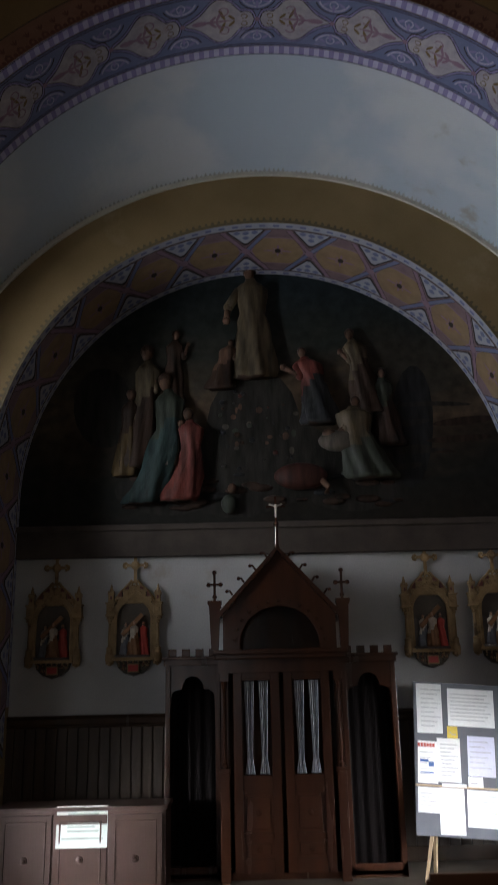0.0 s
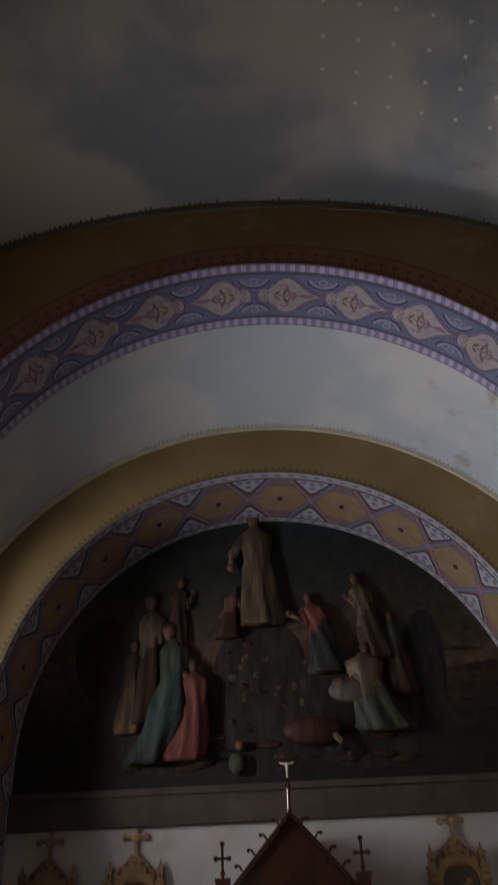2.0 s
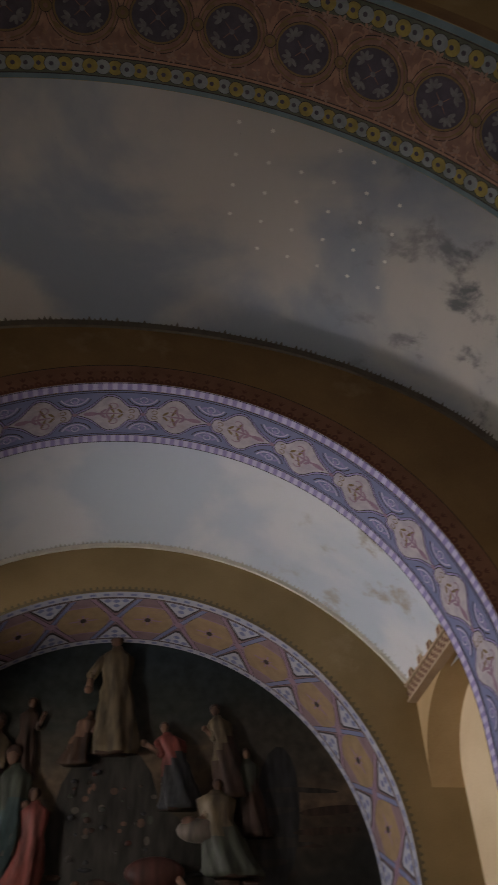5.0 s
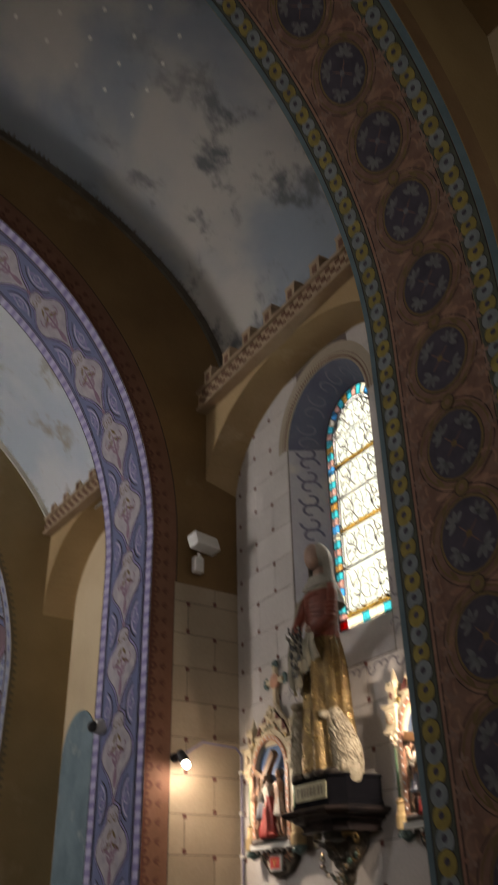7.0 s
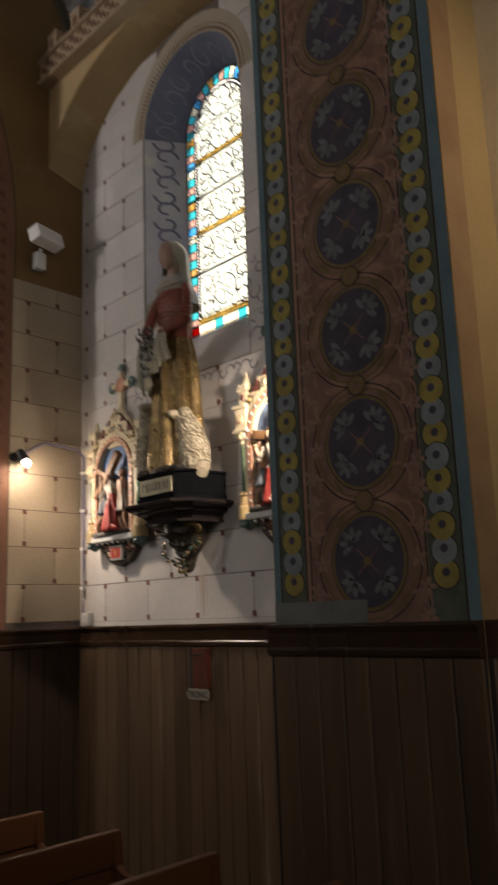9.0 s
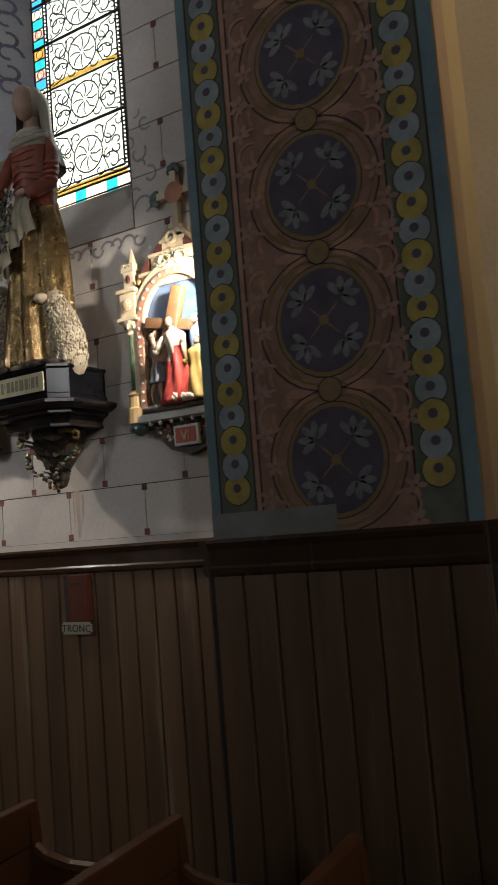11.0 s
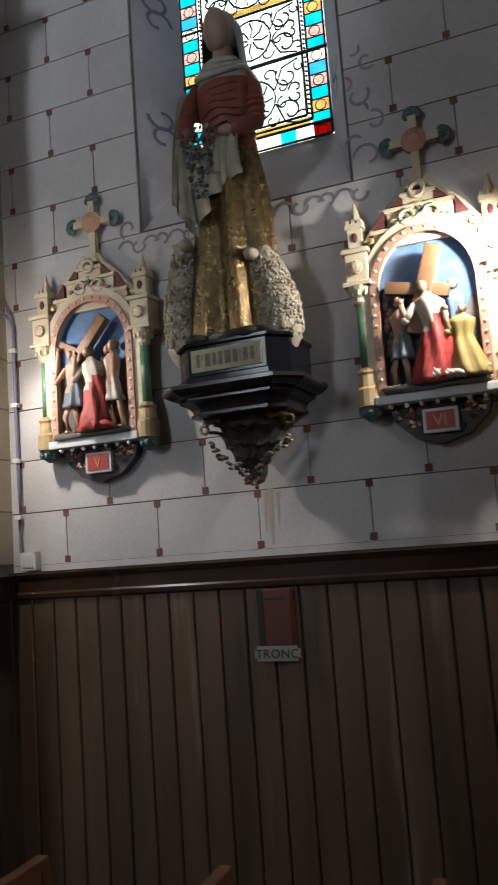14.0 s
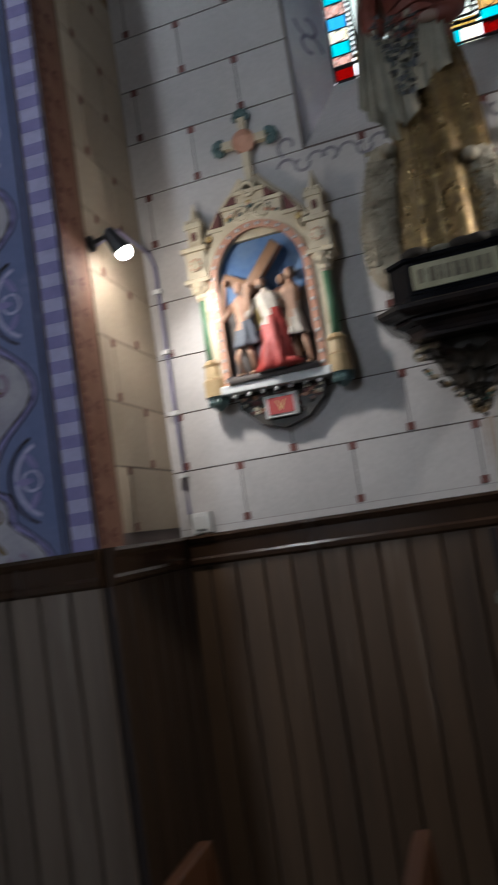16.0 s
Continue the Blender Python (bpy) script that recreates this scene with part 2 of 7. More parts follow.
# ---------------------------------------------------------------- the plan
WALL = 3.60          # face of the recessed side wall
FRONT = 3.30         # face of the wall arches
RAIL = 1.57          # top of the wainscot
ARCH_A = dict(cx=-0.10, zc=4.37, r=2.995, y0=1.72, y1=2.64)
ARCH_B = dict(cx=0.16, zc=4.175, r=2.75, y0=5.06, y1=5.85)
ARCH_C = dict(cx=0.18, zc=3.79, r=2.80, y0=8.00, y1=9.20)
END = 9.20
YA, YB, YB2 = 2.64, 5.06, 5.85  # back of the medallion arch, front and back of the blue arch


def arch_point(a, u):
    """The point (x, z) and the inward normal of an arch's soffit, u metres along it from the foot of its right jamb."""
    rise, turn = a["zc"], math.pi * a["r"]
    if u < rise:
        return a["cx"] + a["r"], u, -1.0, 0.0
    if u > rise + turn:
        return a["cx"] - a["r"], 2 * rise + turn - u, 1.0, 0.0
    k = (u - rise) / a["r"]
    return a["cx"] + a["r"] * math.cos(k), a["zc"] + a["r"] * math.sin(k), -math.cos(k), -math.sin(k)


def arch_length(a):
    return 2 * a["zc"] + math.pi * a["r"]


def arch_wall(name, a, material, label):
    """A cross wall with a round-headed opening: front, back and soffit."""
    bm = bmesh.new()
    us = [0, a["zc"] * 0.5] + [a["zc"] + math.pi * a["r"] * k / 64 for k in range(65)] + [arch_length(a) - a["zc"] * 0.5, arch_length(a)]
    rows = []
    for u in us:
        x, z, nx, nz = arch_point(a, u)
        if u <= a["zc"]:
            ox, oz = 4.3, z
        elif u >= arch_length(a) - a["zc"]:
            ox, oz = -4.3, z
        else:
            k = (u - a["zc"]) / a["r"]
            s = min(4.3 / max(abs(math.cos(k)), 1e-6), 4.6 / max(math.sin(k), 1e-6))
            ox, oz = max(-4.3, min(4.3, s * math.cos(k))), a["zc"] + s * math.sin(k)
        rows.append([bm.verts.new(p) for p in ((x, a["y0"], z), (x, a["y1"], z), (ox, a["y1"], oz), (ox, a["y0"], oz))])
    for p, q in zip(rows, rows[1:]):
        for i in range(4):
            f = bm.faces.new((p[i], p[(i + 1) % 4], q[(i + 1) % 4], q[i]))
    return tagged(part(name, bm, material), label, "wall", kind="structure")


def decal(bm, a, shape, u, v, index=0, lift=0.003, su=1.0, sv=1.0):
    """Lays a painted outline of (du, dv) onto an arch's soffit at u metres along and v metres from its far edge."""
    if max(p[0] for p in shape) - min(p[0] for p in shape) > 0.075:
        # long shapes are cut into slices that follow the curve
        lo, hi = min(p[0] for p in shape), max(p[0] for p in shape)
        n = max(10, int((hi - lo) / 0.03))
        last, edges = None, list(zip(shape, shape[1:] + shape[:1]))
        for i in range(n + 1):
            d = (lo + hi) / 2 - (hi - lo) * 0.4995 * math.cos(math.pi * i / n)
            cut = [p[1] + (q[1] - p[1]) * (d - p[0]) / (q[0] - p[0]) for p, q in edges if (p[0] - d) * (q[0] - d) < 0]
            if len(cut) < 2:
                continue
            x, z, nx, nz = arch_point(a, u + d * su)
            now = [bm.verts.new((x + nx * lift, a["y1"] - (v + c * sv), z + nz * lift)) for c in (min(cut), max(cut))]
            if last:
                bm.faces.new((last[0], last[1], now[1], now[0])).material_index = index
            last = now
        return
    vs = []
    for du, dv in shape:
        x, z, nx, nz = arch_point(a, u + du * su)
        vs.append(bm.verts.new((x + nx * lift, a["y1"] - (v + dv * sv), z + nz * lift)))
    bm.faces.new(vs).material_index = index


def strip(bm, a, v0, v1, index=0, u0=None, u1=None, lift=0.002, step=0.06):
    """A painted stripe along the soffit."""
    u0 = RAIL if u0 is None else u0
    u1 = arch_length(a) - RAIL if u1 is None else u1
    n = max(1, int((u1 - u0) / step))
    last = None
    for i in range(n + 1):
        x, z, nx, nz = arch_point(a, u0 + (u1 - u0) * i / n)
        now = [bm.verts.new((x + nx * lift, a["y1"] - v, z + nz * lift)) for v in (v0, v1)]
        if last:
            bm.faces.new((last[0], last[1], now[1], now[0])).material_index = index
        last = now


def disc(r, n=16, s=1.0):
    return [(r * math.cos(2 * math.pi * k / n), r * s * math.sin(2 * math.pi * k / n)) for k in range(n)]


wall_b = arch_wall("wall_arch_blue", ARCH_B, OCHRE, "cross wall with brown ochre paint round a tall round arch")
wall_a = arch_wall("wall_arch_red", ARCH_A, OCHRE2, "ochre cross wall round the medallion-painted arch")
wall_c = arch_wall("wall_arch_end", ARCH_C, mat("dull_ochre_paint", (0.26, 0.18, 0.085), (0.20, 0.135, 0.06), scale=1.5, third=(0.3, 0.22, 0.12)), "yellow ochre cross wall before the painted end wall")


def shell(name, y0, y1, curve, material, label):
    """A barrel vault of some thickness along y."""
    bm = bmesh.new()
    rows = []
    for x, z, nx, nz in curve:
        rows.append([bm.verts.new(p) for p in ((x, y0, z), (x, y1, z), (x + nx * 0.2, y1, z + nz * 0.2), (x + nx * 0.2, y0, z + nz * 0.2))])
    for p, q in zip(rows, rows[1:]):
        for i in range(4):
            bm.faces.new((p[i], p[(i + 1) % 4], q[(i + 1) % 4], q[i]))
    bm.faces.new(rows[0]), bm.faces.new(rows[-1])
    return tagged(part(name, bm, material, smooth=False), label, "ceiling", kind="structure")


def ellipse_curve(cx, zc, a, b, lo, hi, n=72):
    out = []
    for i in range(n + 1):
        k = radians(lo + (hi - lo) * i / n)
        nx, nz = math.cos(k) / a, math.sin(k) / b
        l = math.hypot(nx, nz)
        out.append((cx + a * math.cos(k), zc + b * math.sin(k), nx / l, nz / l))
    return out


def cloud_mat(name, blue, cloud, dark, scale):
    """A painted sky: soft clouds, with damp stains and flaked patches."""
    m = bpy.data.materials.new(name)
    m.use_nodes = True
    nt = m.node_tree
    n, link = nt.nodes, nt.links.new
    bsdf = n["Principled BSDF"]
    bsdf.inputs["Roughness"].default_value = 0.85
    geo = n.new("ShaderNodeNewGeometry")
    mp = n.new("ShaderNodeMapping")
    mp.inputs["Location"].default_value = (1.3, 0.4, 2.2)
    link(geo.outputs["Position"], mp.inputs[0])

    def noi(s, d, w=0.0, r=0.5):
        t = n.new("ShaderNodeTexNoise")
        t.inputs["Scale"].default_value, t.inputs["Detail"].default_value, t.inputs["Distortion"].default_value, t.inputs["Roughness"].default_value = s, d, w, r
        link(mp.outputs[0], t.inputs["Vector"])
        return t

    def ramp(t, a, b):
        r = n.new("ShaderNodeMapRange")
        r.interpolation_type = "SMOOTHSTEP"
        r.inputs[1].default_value, r.inputs[2].default_value = a, b
        link(t.outputs[0], r.inputs[0])
        return r

    def mix(fac, a, b):
        x = n.new("ShaderNodeMix")
        x.data_type = "RGBA"
        link(fac.outputs[0], x.inputs[0])
        for i, c in ((6, a), (7, b)):
            if isinstance(c, tuple):
                x.inputs[i].default_value = (*c, 1)
            else:
                link(c, x.inputs[i])
        return x.outputs[2]

    c = mix(ramp(noi(scale, 6, 0.3), 0.42, 0.6), blue, cloud)
    # stains gather towards the right-hand foot of the vault, where the roof leaks
    sep = n.new("ShaderNodeSeparateXYZ")
    link(geo.outputs["Position"], sep.inputs[0])
    side = n.new("ShaderNodeMapRange")
    side.inputs[1].default_value, side.inputs[2].default_value = 1.4, 2.6
    link(sep.outputs[0], side.inputs[0])
    st = ramp(noi(2.1, 9, 0.15, 0.62), 0.53, 0.66)
    mul = n.new("ShaderNodeMath")
    mul.operation = "MULTIPLY"
    link(st.outputs[0], mul.inputs[0])
    link(side.outputs[0], mul.inputs[1])
    c = mix(mul, c, dark)
    c = mix(ramp(noi(26, 6, 0.2, 0.7), 0.7, 0.74), c, tuple(v * 0.5 for v in dark))
    link(c, bsdf.inputs["Base Color"])
    bp = n.new("ShaderNodeBump")
    bp.inputs["Strength"].default_value, bp.inputs["Distance"].default_value = 0.3, 0.01
    link(noi(20, 6).outputs[0], bp.inputs["Height"])
    link(bp.outputs[0], bsdf.inputs["Normal"])
    return m


SKY1 = cloud_mat("painted_cloudy_sky", (0.24, 0.28, 0.33), (0.44, 0.42, 0.395), (0.13, 0.14, 0.15), 0.62)
SKY2 = cloud_mat("painted_pale_sky", (0.42, 0.49, 0.57), (0.54, 0.57, 0.61), (0.33, 0.30, 0.27), 0.8)
VAULT1 = ellipse_curve(0.10, 5.55, 3.55, 2.13, 2, 178)
shell("ceiling_cloudy_sky", YA, YB, VAULT1, SKY1, "barrel vault painted as a cloudy starry sky, damp-stained")
shell("ceiling_pale_sky", YB2, 8.00, ellipse_curve(0.19, 3.6, 3.62, 3.62, 29.5, 150.5), SKY2, "barrel vault painted as a pale blue sky, flaking")
shell("ceiling_near", -6.0, 1.72, VAULT1, OCHRE, "brown painted barrel vault over the nave")

# floor, left wall, end walls
bm = bmesh.new()
box(bm, -4.3, -6.3, -0.2, 4.3, 9.6, 0.0)
tagged(part("floor", bm, TILE), "worn stone-tiled church floor", "floor", kind="structure")


def plain_wall(name, x0, y0, x1, y1, z0, z1, material, label):
    b = bmesh.new()
    box(b, x0, y0, z0, x1, y1, z1)
    return tagged(part(name, b, material), label, "wall", kind="structure")


plain_wall("wall_end", -4.3, END, 4.3, END + 0.3, 0, 8, WHITEW, "whitewashed end wall of the church")
plain_wall("wall_behind", -4.3, -6.3, 4.3, -6.0, 0, 8, CREAM, "cream plaster wall closing the nave")
for k, (y0, y1) in enumerate(((-6.0, 1.72), (YA, YB), (YB2, 8.0))):
    plain_wall("wall_left_%d" % (k + 1), -4.0, y0, -3.6, y1, 0, 6.6, CREAM, "cream plaster side wall")
bm = bmesh.new()
box(bm, 7.0, -3.0, -2.0, 7.1, 14.0, 14.0)
tagged(part("backdrop", bm, BACK), "plain bright overcast sky outside the window", "sky", kind="structure")
plain_wall("wall_right_1", 3.3, -6.0, 4.0, 1.72, 0, 6.6, CREAM, "cream plaster side wall near the aisle")


def round_outline(cy, half, z0, spring, top, n=20):
    """An opening's outline (y, z): sill, jambs and a round head, counter-clockwise from the lower near corner."""
    pts = [(cy - half, z0), (cy + half, z0)]
    for i in range(n + 1):
        k = math.pi * i / n
        pts.append((cy + half * math.cos(k), spring + (top - spring) * math.sin(k)))
    return pts


def window_wall(name, y0, y1, cy, label):
    """The side wall of a bay with a splayed, round-headed window opening through it."""
    bm = bmesh.new()
    inner = round_outline(cy, 0.48, 3.04, 4.81, 5.29)
    mid = round_outline(cy, 0.36, 3.40, 4.83, 5.20)
    outer = []
    for y, z in inner:
        dy, dz = y - cy, z - 4.2
        s = min(((y1 - cy) if dy > 0 else (cy - y0)) / max(abs(dy), 1e-6), (2.4 if dz > 0 else 4.2) / max(abs(dz), 1e-6))
        outer.append((cy + dy * s, 4.2 + dz * s))
    # exact corners
    outer[0], outer[1] = (y0, 0.0), (y1, 0.0)
    # the head's corners
    best1 = max(range(2, len(outer)), key=lambda i: outer[i][0] + outer[i][1])
    best0 = max(range(2, len(outer)), key=lambda i: -outer[i][0] + outer[i][1])
    outer[best1], outer[best0] = (y1, 6.6), (y0, 6.6)
    loops = []
    for pts, x in ((outer, WALL), (inner, WALL), (mid, 3.87), (round_outline(cy, 0.60, 3.20, 4.83, 5.46), 4.1), (outer, 4.1)):
        loops.append([bm.verts.new((x, y, z)) for y, z in pts])
    for k in range(5):
        p, q = loops[k], loops[(k + 1) % 5]
        for i in range(len(p)):
            j = (i + 1) % len(p)
            f = bm.faces.new((p[i], p[j], q[j], q[i]))
            f.material_index = (2 if i == 0 else 3 if i in (1, len(p) - 1) else 1) if k in (1, 2) else 0
    return tagged(part(name, bm, [JOINT, REVEAL, BLOCK, JAMB]), label, "wall", kind="structure")


REVEAL = mat("blue_grey_reveal_paint", (0.12, 0.13, 0.18), (0.08, 0.09, 0.14), scale=4, third=(0.20, 0.20, 0.23))
JAMB = mat("pale_violet_reveal_paint", (0.40, 0.39, 0.42), (0.30, 0.29, 0.34), scale=3, third=(0.46, 0.43, 0.40))
wall_r = window_wall("wall_right_2", YA, YB + 0.04, 3.81, "side wall with painted ashlar blocks round a stained-glass window")
wall_r3 = plain_wall("wall_right_3", WALL, YB2, 4.1, 8.0, 0, 6.6, CREAM, "cream plaster side wall of the far bay")


def wall_arch(name, y0, y1):
    """The shallow arch that carries the cornice before the side wall."""
    bm = bmesh.new()
    cy, half = (y0 + y1) / 2, (y1 - y0) / 2
    rows = []
    for i in range(41):
        k = math.pi * i / 40
        y, z = cy - half * math.cos(k), 4.55 + 0.90 * math.sin(k) ** 0.85
        rows.append([bm.verts.new(p) for p in ((FRONT, y, z), (WALL + 0.1, y, z), (WALL + 0.1, y, 5.69), (FRONT, y, 5.69))])
    for p, q in zip(rows, rows[1:]):
        for i in range(4):
            bm.faces.new((p[i], p[(i + 1) % 4], q[(i + 1) % 4], q[i]))
    return tagged(part(name, bm, ARCHP), "ochre painted wall arch under the battlemented cornice", "wall", kind="structure")


ARCHP = mat("sand_ochre_paint", (0.40, 0.28, 0.15), (0.30, 0.20, 0.10), scale=1.6, third=(0.46, 0.35, 0.22))
bay_arch = wall_arch("wall_arch_right_2", YA, YB + 0.02)
wall_arch("wall_arch_right_3", YB2, 8.0).matrix_world = pose(-0.05, 0, -0.05)

# ---------------------------------------------------------------- painted bands under the arches
TEAL = mat("teal_paint", (0.105, 0.165, 0.19), (0.075, 0.12, 0.14), scale=6)
CHAINBG = mat("dark_green_paint", (0.085, 0.095, 0.07), (0.05, 0.06, 0.045), scale=10)
YELLOW = mat("mustard_paint", (0.29, 0.23, 0.06), (0.17, 0.13, 0.04), scale=12)
GREYB = mat("grey_blue_paint", (0.20, 0.23, 0.245), (0.13, 0.155, 0.165), scale=12)
FIELDR = mat("russet_paint", (0.205, 0.115, 0.085), (0.145, 0.078, 0.058), scale=14, third=(0.25, 0.14, 0.08), fine=30)
PLUM = mat("dark_plum_paint", (0.065, 0.055, 0.075), (0.042, 0.038, 0.055), scale=10)
PETAL = mat("pale_grey_paint", (0.155, 0.16, 0.165), (0.09, 0.09, 0.10), scale=22, third=(0.09, 0.085, 0.10))
PATCH = mat("grey_patch_paint", (0.15, 0.155, 0.145), (0.11, 0.115, 0.105), scale=9)
BLOSSOM = mat("dusty_blossom_paint", (0.26, 0.165, 0.135), (0.19, 0.115, 0.09), scale=16)
OLIVE = mat("olive_gold_paint", (0.175, 0.12, 0.05), (0.13, 0.085, 0.04), scale=12)
ROSE = mat("rose_scroll_paint", (0.30, 0.17, 0.12), (0.24, 0.12, 0.085), scale=14)
LINE = mat("black_line_paint", (0.03, 0.022, 0.022), rough=0.8)
LILAC = mat("lilac_paint", (0.44, 0.41, 0.58), (0.37, 0.34, 0.50), scale=9)
VIOLET = mat("violet_paint", (0.26, 0.23, 0.43), (0.20, 0.18, 0.36), scale=9)
BLUEF = mat("blue_field_paint", (0.12, 0.145, 0.27), (0.16, 0.175, 0.30), scale=7, third=(0.21, 0.21, 0.34))
PINKG = mat("pink_grey_paint", (0.40, 0.365, 0.39), (0.27, 0.25, 0.30), scale=13, third=(0.33, 0.27, 0.28))
PLUMR = mat("plum_red_paint", (0.25, 0.155, 0.21), (0.20, 0.12, 0.18), scale=12)
OCHREP = mat("panel_ochre_paint", (0.27, 0.185, 0.10), (0.21, 0.14, 0.08), scale=8, third=(0.22, 0.14, 0.11))
PINKP = mat("dusty_pink_paint", (0.20, 0.13, 0.145), (0.16, 0.105, 0.125), scale=9)


def petal(l, w, a, d=0.0):
    """An almond petal of length l and width w, pointing at angle a, that starts d from the middle."""
    out = []
    for k in range(10):
        s = 2 * math.pi * k / 10
        x, y = d + l / 2 - l / 2 * math.cos(s), w / 2 * math.sin(s)
        out.append((x * math.cos(a) - y * math.sin(a), x * math.sin(a) + y * math.cos(a)))
    return out


def arc_band(bm, a, u, v, r, w, a0, a1, index, lift=0.005, n=10, flip=1):
    """A curved painted stroke."""
    last = None
    for i in range(n + 1):
        k = a0 + (a1 - a0) * i / n
        now = []
        for rr in (r - w / 2, r + w / 2):
            x, z, nx, nz = arch_point(a, u + rr * math.cos(k))
            now.append(bm.verts.new((x + nx * lift, a["y1"] - (v + flip * rr * math.sin(k)), z + nz * lift)))
        if last:
            bm.faces.new((last[0], last[1], now[1], now[0])).material_index = index
        last = now


def band_red(a, parent):
    """Chains of discs, and dark medallions with four pale flowers on russet."""
    bm = bmesh.new()
    mats = [TEAL, CHAINBG, YELLOW, GREYB, FIELDR, PLUM, PETAL, OLIVE, ROSE, LINE, PATCH, BLOSSOM]
    wide, top = a["y1"] - a["y0"], arch_length(a) - RAIL
    strip(bm, a, 0.003, 0.038, 0)
    strip(bm, a, 0.041, 0.175, 1)
    strip(bm, a, 0.178, 0.20, 8)
    strip(bm, a, 0.20, wide - 0.195, 4)
    strip(bm, a, wide - 0.19, wide - 0.052, 1)
    strip(bm, a, wide - 0.048, wide - 0.003, 0)
    # the foot of the band is patched in plain grey
    strip(bm, a, 0.003, 0.46, 10, RAIL, RAIL + 0.085, 0.0075)
    for v in (0.038, 0.172, 0.196, wide - 0.198, wide - 0.055):
        strip(bm, a, v, v + 0.007, 9, lift=0.004)
    for v in (0.108, wide - 0.122):
        n = int((top - RAIL) / 0.083) - 2
        for i in range(n):
            u, c = RAIL + 0.16 + i * 0.083, 2 + i % 2
            lift = 0.004 + 0.0006 * (i % 3)
            decal(bm, a, disc(0.055, 14), u, v, 9, lift)
            decal(bm, a, disc(0.051, 14), u, v, c, lift + 0.001)
            decal(bm, a, disc(0.016, 8), u + 0.006, v, 5, lift + 0.002)
    ground = tagged(part("painted_band", bm, mats, parent, "russet painted band with disc chains"), kind="stuff")
    v, i, u = 0.475, 0, 1.795
    while u < top - 0.1:
        bm = bmesh.new()
        decal(bm, a, disc(0.19, 28, 0.92), u, v, 9, 0.004)
        decal(bm, a, disc(0.186, 28, 0.92), u, v, 7, 0.005)
        decal(bm, a, disc(0.172, 28, 0.92), u, v, 5, 0.006)
        for q in range(4):
            k = math.pi / 4 + q * math.pi / 2
            cu, cv = 0.10 * math.cos(k), 0.092 * math.sin(k)
            for t in (-1.5, -0.75, 0, 0.75, 1.5):
                decal(bm, a, petal(0.060, 0.026, k + t, 0.004), u + cu, v + cv, 6, 0.0072 + 0.0003 * (t > 0))
            decal(bm, a, petal(0.075, 0.006, k), u, v, 4, 0.0070)
        decal(bm, a, disc(0.018, 10), u, v, 6 if u > 4.4 else 7, 0.009)
        # double ring, and blossoms along both edges
        for rr, ww, cc in ((0.212, 0.009, 7), (0.232, 0.005, 9)):
            arc_band(bm, a, u, v, rr, ww, 0, 2 * math.pi, cc, 0.0056, 28)
        for s in (-1, 1):
            for x in (-0.21, -0.105, 0.0, 0.105):
                far = 0.252 - (0.03 if x == 0.0 else 0)
                for q in range(5):
                    decal(bm, a, petal(0.034, 0.018, q * 1.257 + x * 9, 0.004), u + x, v + s * far * 0.98, 11 if (q + i) % 3 else 8, 0.0062 + 0.0003 * (q % 2))
            arc_band(bm, a, u + 0.16, v + s * 0.215, 0.045, 0.010, -0.5, 3.8, 8, 0.0066, flip=s)
            arc_band(bm, a, u - 0.16, v + s * 0.215, 0.045, 0.010, -0.7, 3.6, 11, 0.0066, flip=s)
        # rosette and scrolls between medallions
        m = u + 0.2275
        decal(bm, a, disc(0.043, 14), m, v, 9, 0.0075)
        decal(bm, a, disc(0.039, 14), m, v, 7, 0.0082)
        decal(bm, a, disc(0.016, 8), m, v, 4, 0.009)
        for s in (-1, 1):
            for w in (-1, 1):
                arc_band(bm, a, m + s * 0.07, v + w * 0.155, 0.055, 0.012, -1.2 * w, 2.2, 8, 0.0048, flip=w)
                decal(bm, a, petal(0.09, 0.028, w * 1.25 if s > 0 else math.pi - w * 1.25, 0.05), m, v, 8, 0.0046)
                decal(bm, a, petal(0.07, 0.022, w * 0.6 if s > 0 else math.pi - w * 0.6, 0.05), m, v + w * 0.07, 7, 0.0050)
            decal(bm, a, petal(0.11, 0.035, math.pi / 2 * s, 0.05), m, v, 8, 0.0055)
        part("medallion", bm, mats, ground, "dark painted medallion with four pale flowers")
        u, i = u + (0.4555 if u < 3.4 else 0.4835), i + 1
    return ground


def lozenge(l, w):
    """A quatrefoil lozenge, pointed along u."""
    out = []
    for k in range(32):
        s = 2 * math.pi * k / 32
        c, d = math.cos(s), math.sin(s)
        r = 1 / (abs(c) ** 1.08 + abs(d) ** 1.08) ** (1 / 1.08) * (1 + 0.17 * math.sin(2 * s) ** 2 - 0.05 * math.sin(4 * s) ** 2)
        out.append((l * c * r, w * d * r))
    return out


def fleuron(s, d):
    """An ogee lozenge with a trefoil back and a drawn-out tip along s, swollen by d."""
    wide = 1.1
    half = [(-0.270, 0.022), (-0.262, 0.050), (-0.240, 0.070), (-0.205, 0.076), (-0.175, 0.068), (-0.150, 0.085), (-0.125, 0.125), (-0.090, 0.165), (-0.045, 0.192), (0.0, 0.200), (0.035, 0.192), (0.075, 0.158), (0.115, 0.108), (0.160, 0.064), (0.215, 0.032), (0.262, 0.012)]
    out = [(-0.278 - d, 0.0)] + [(p * (1 + 2.5 * d), wide * q + d) for p, q in half] + [(0.290 + d, 0.0)]
    out += [(p, -q) for p, q in out[-2:0:-1]]
    return [(s * p, q) for p, q in out]


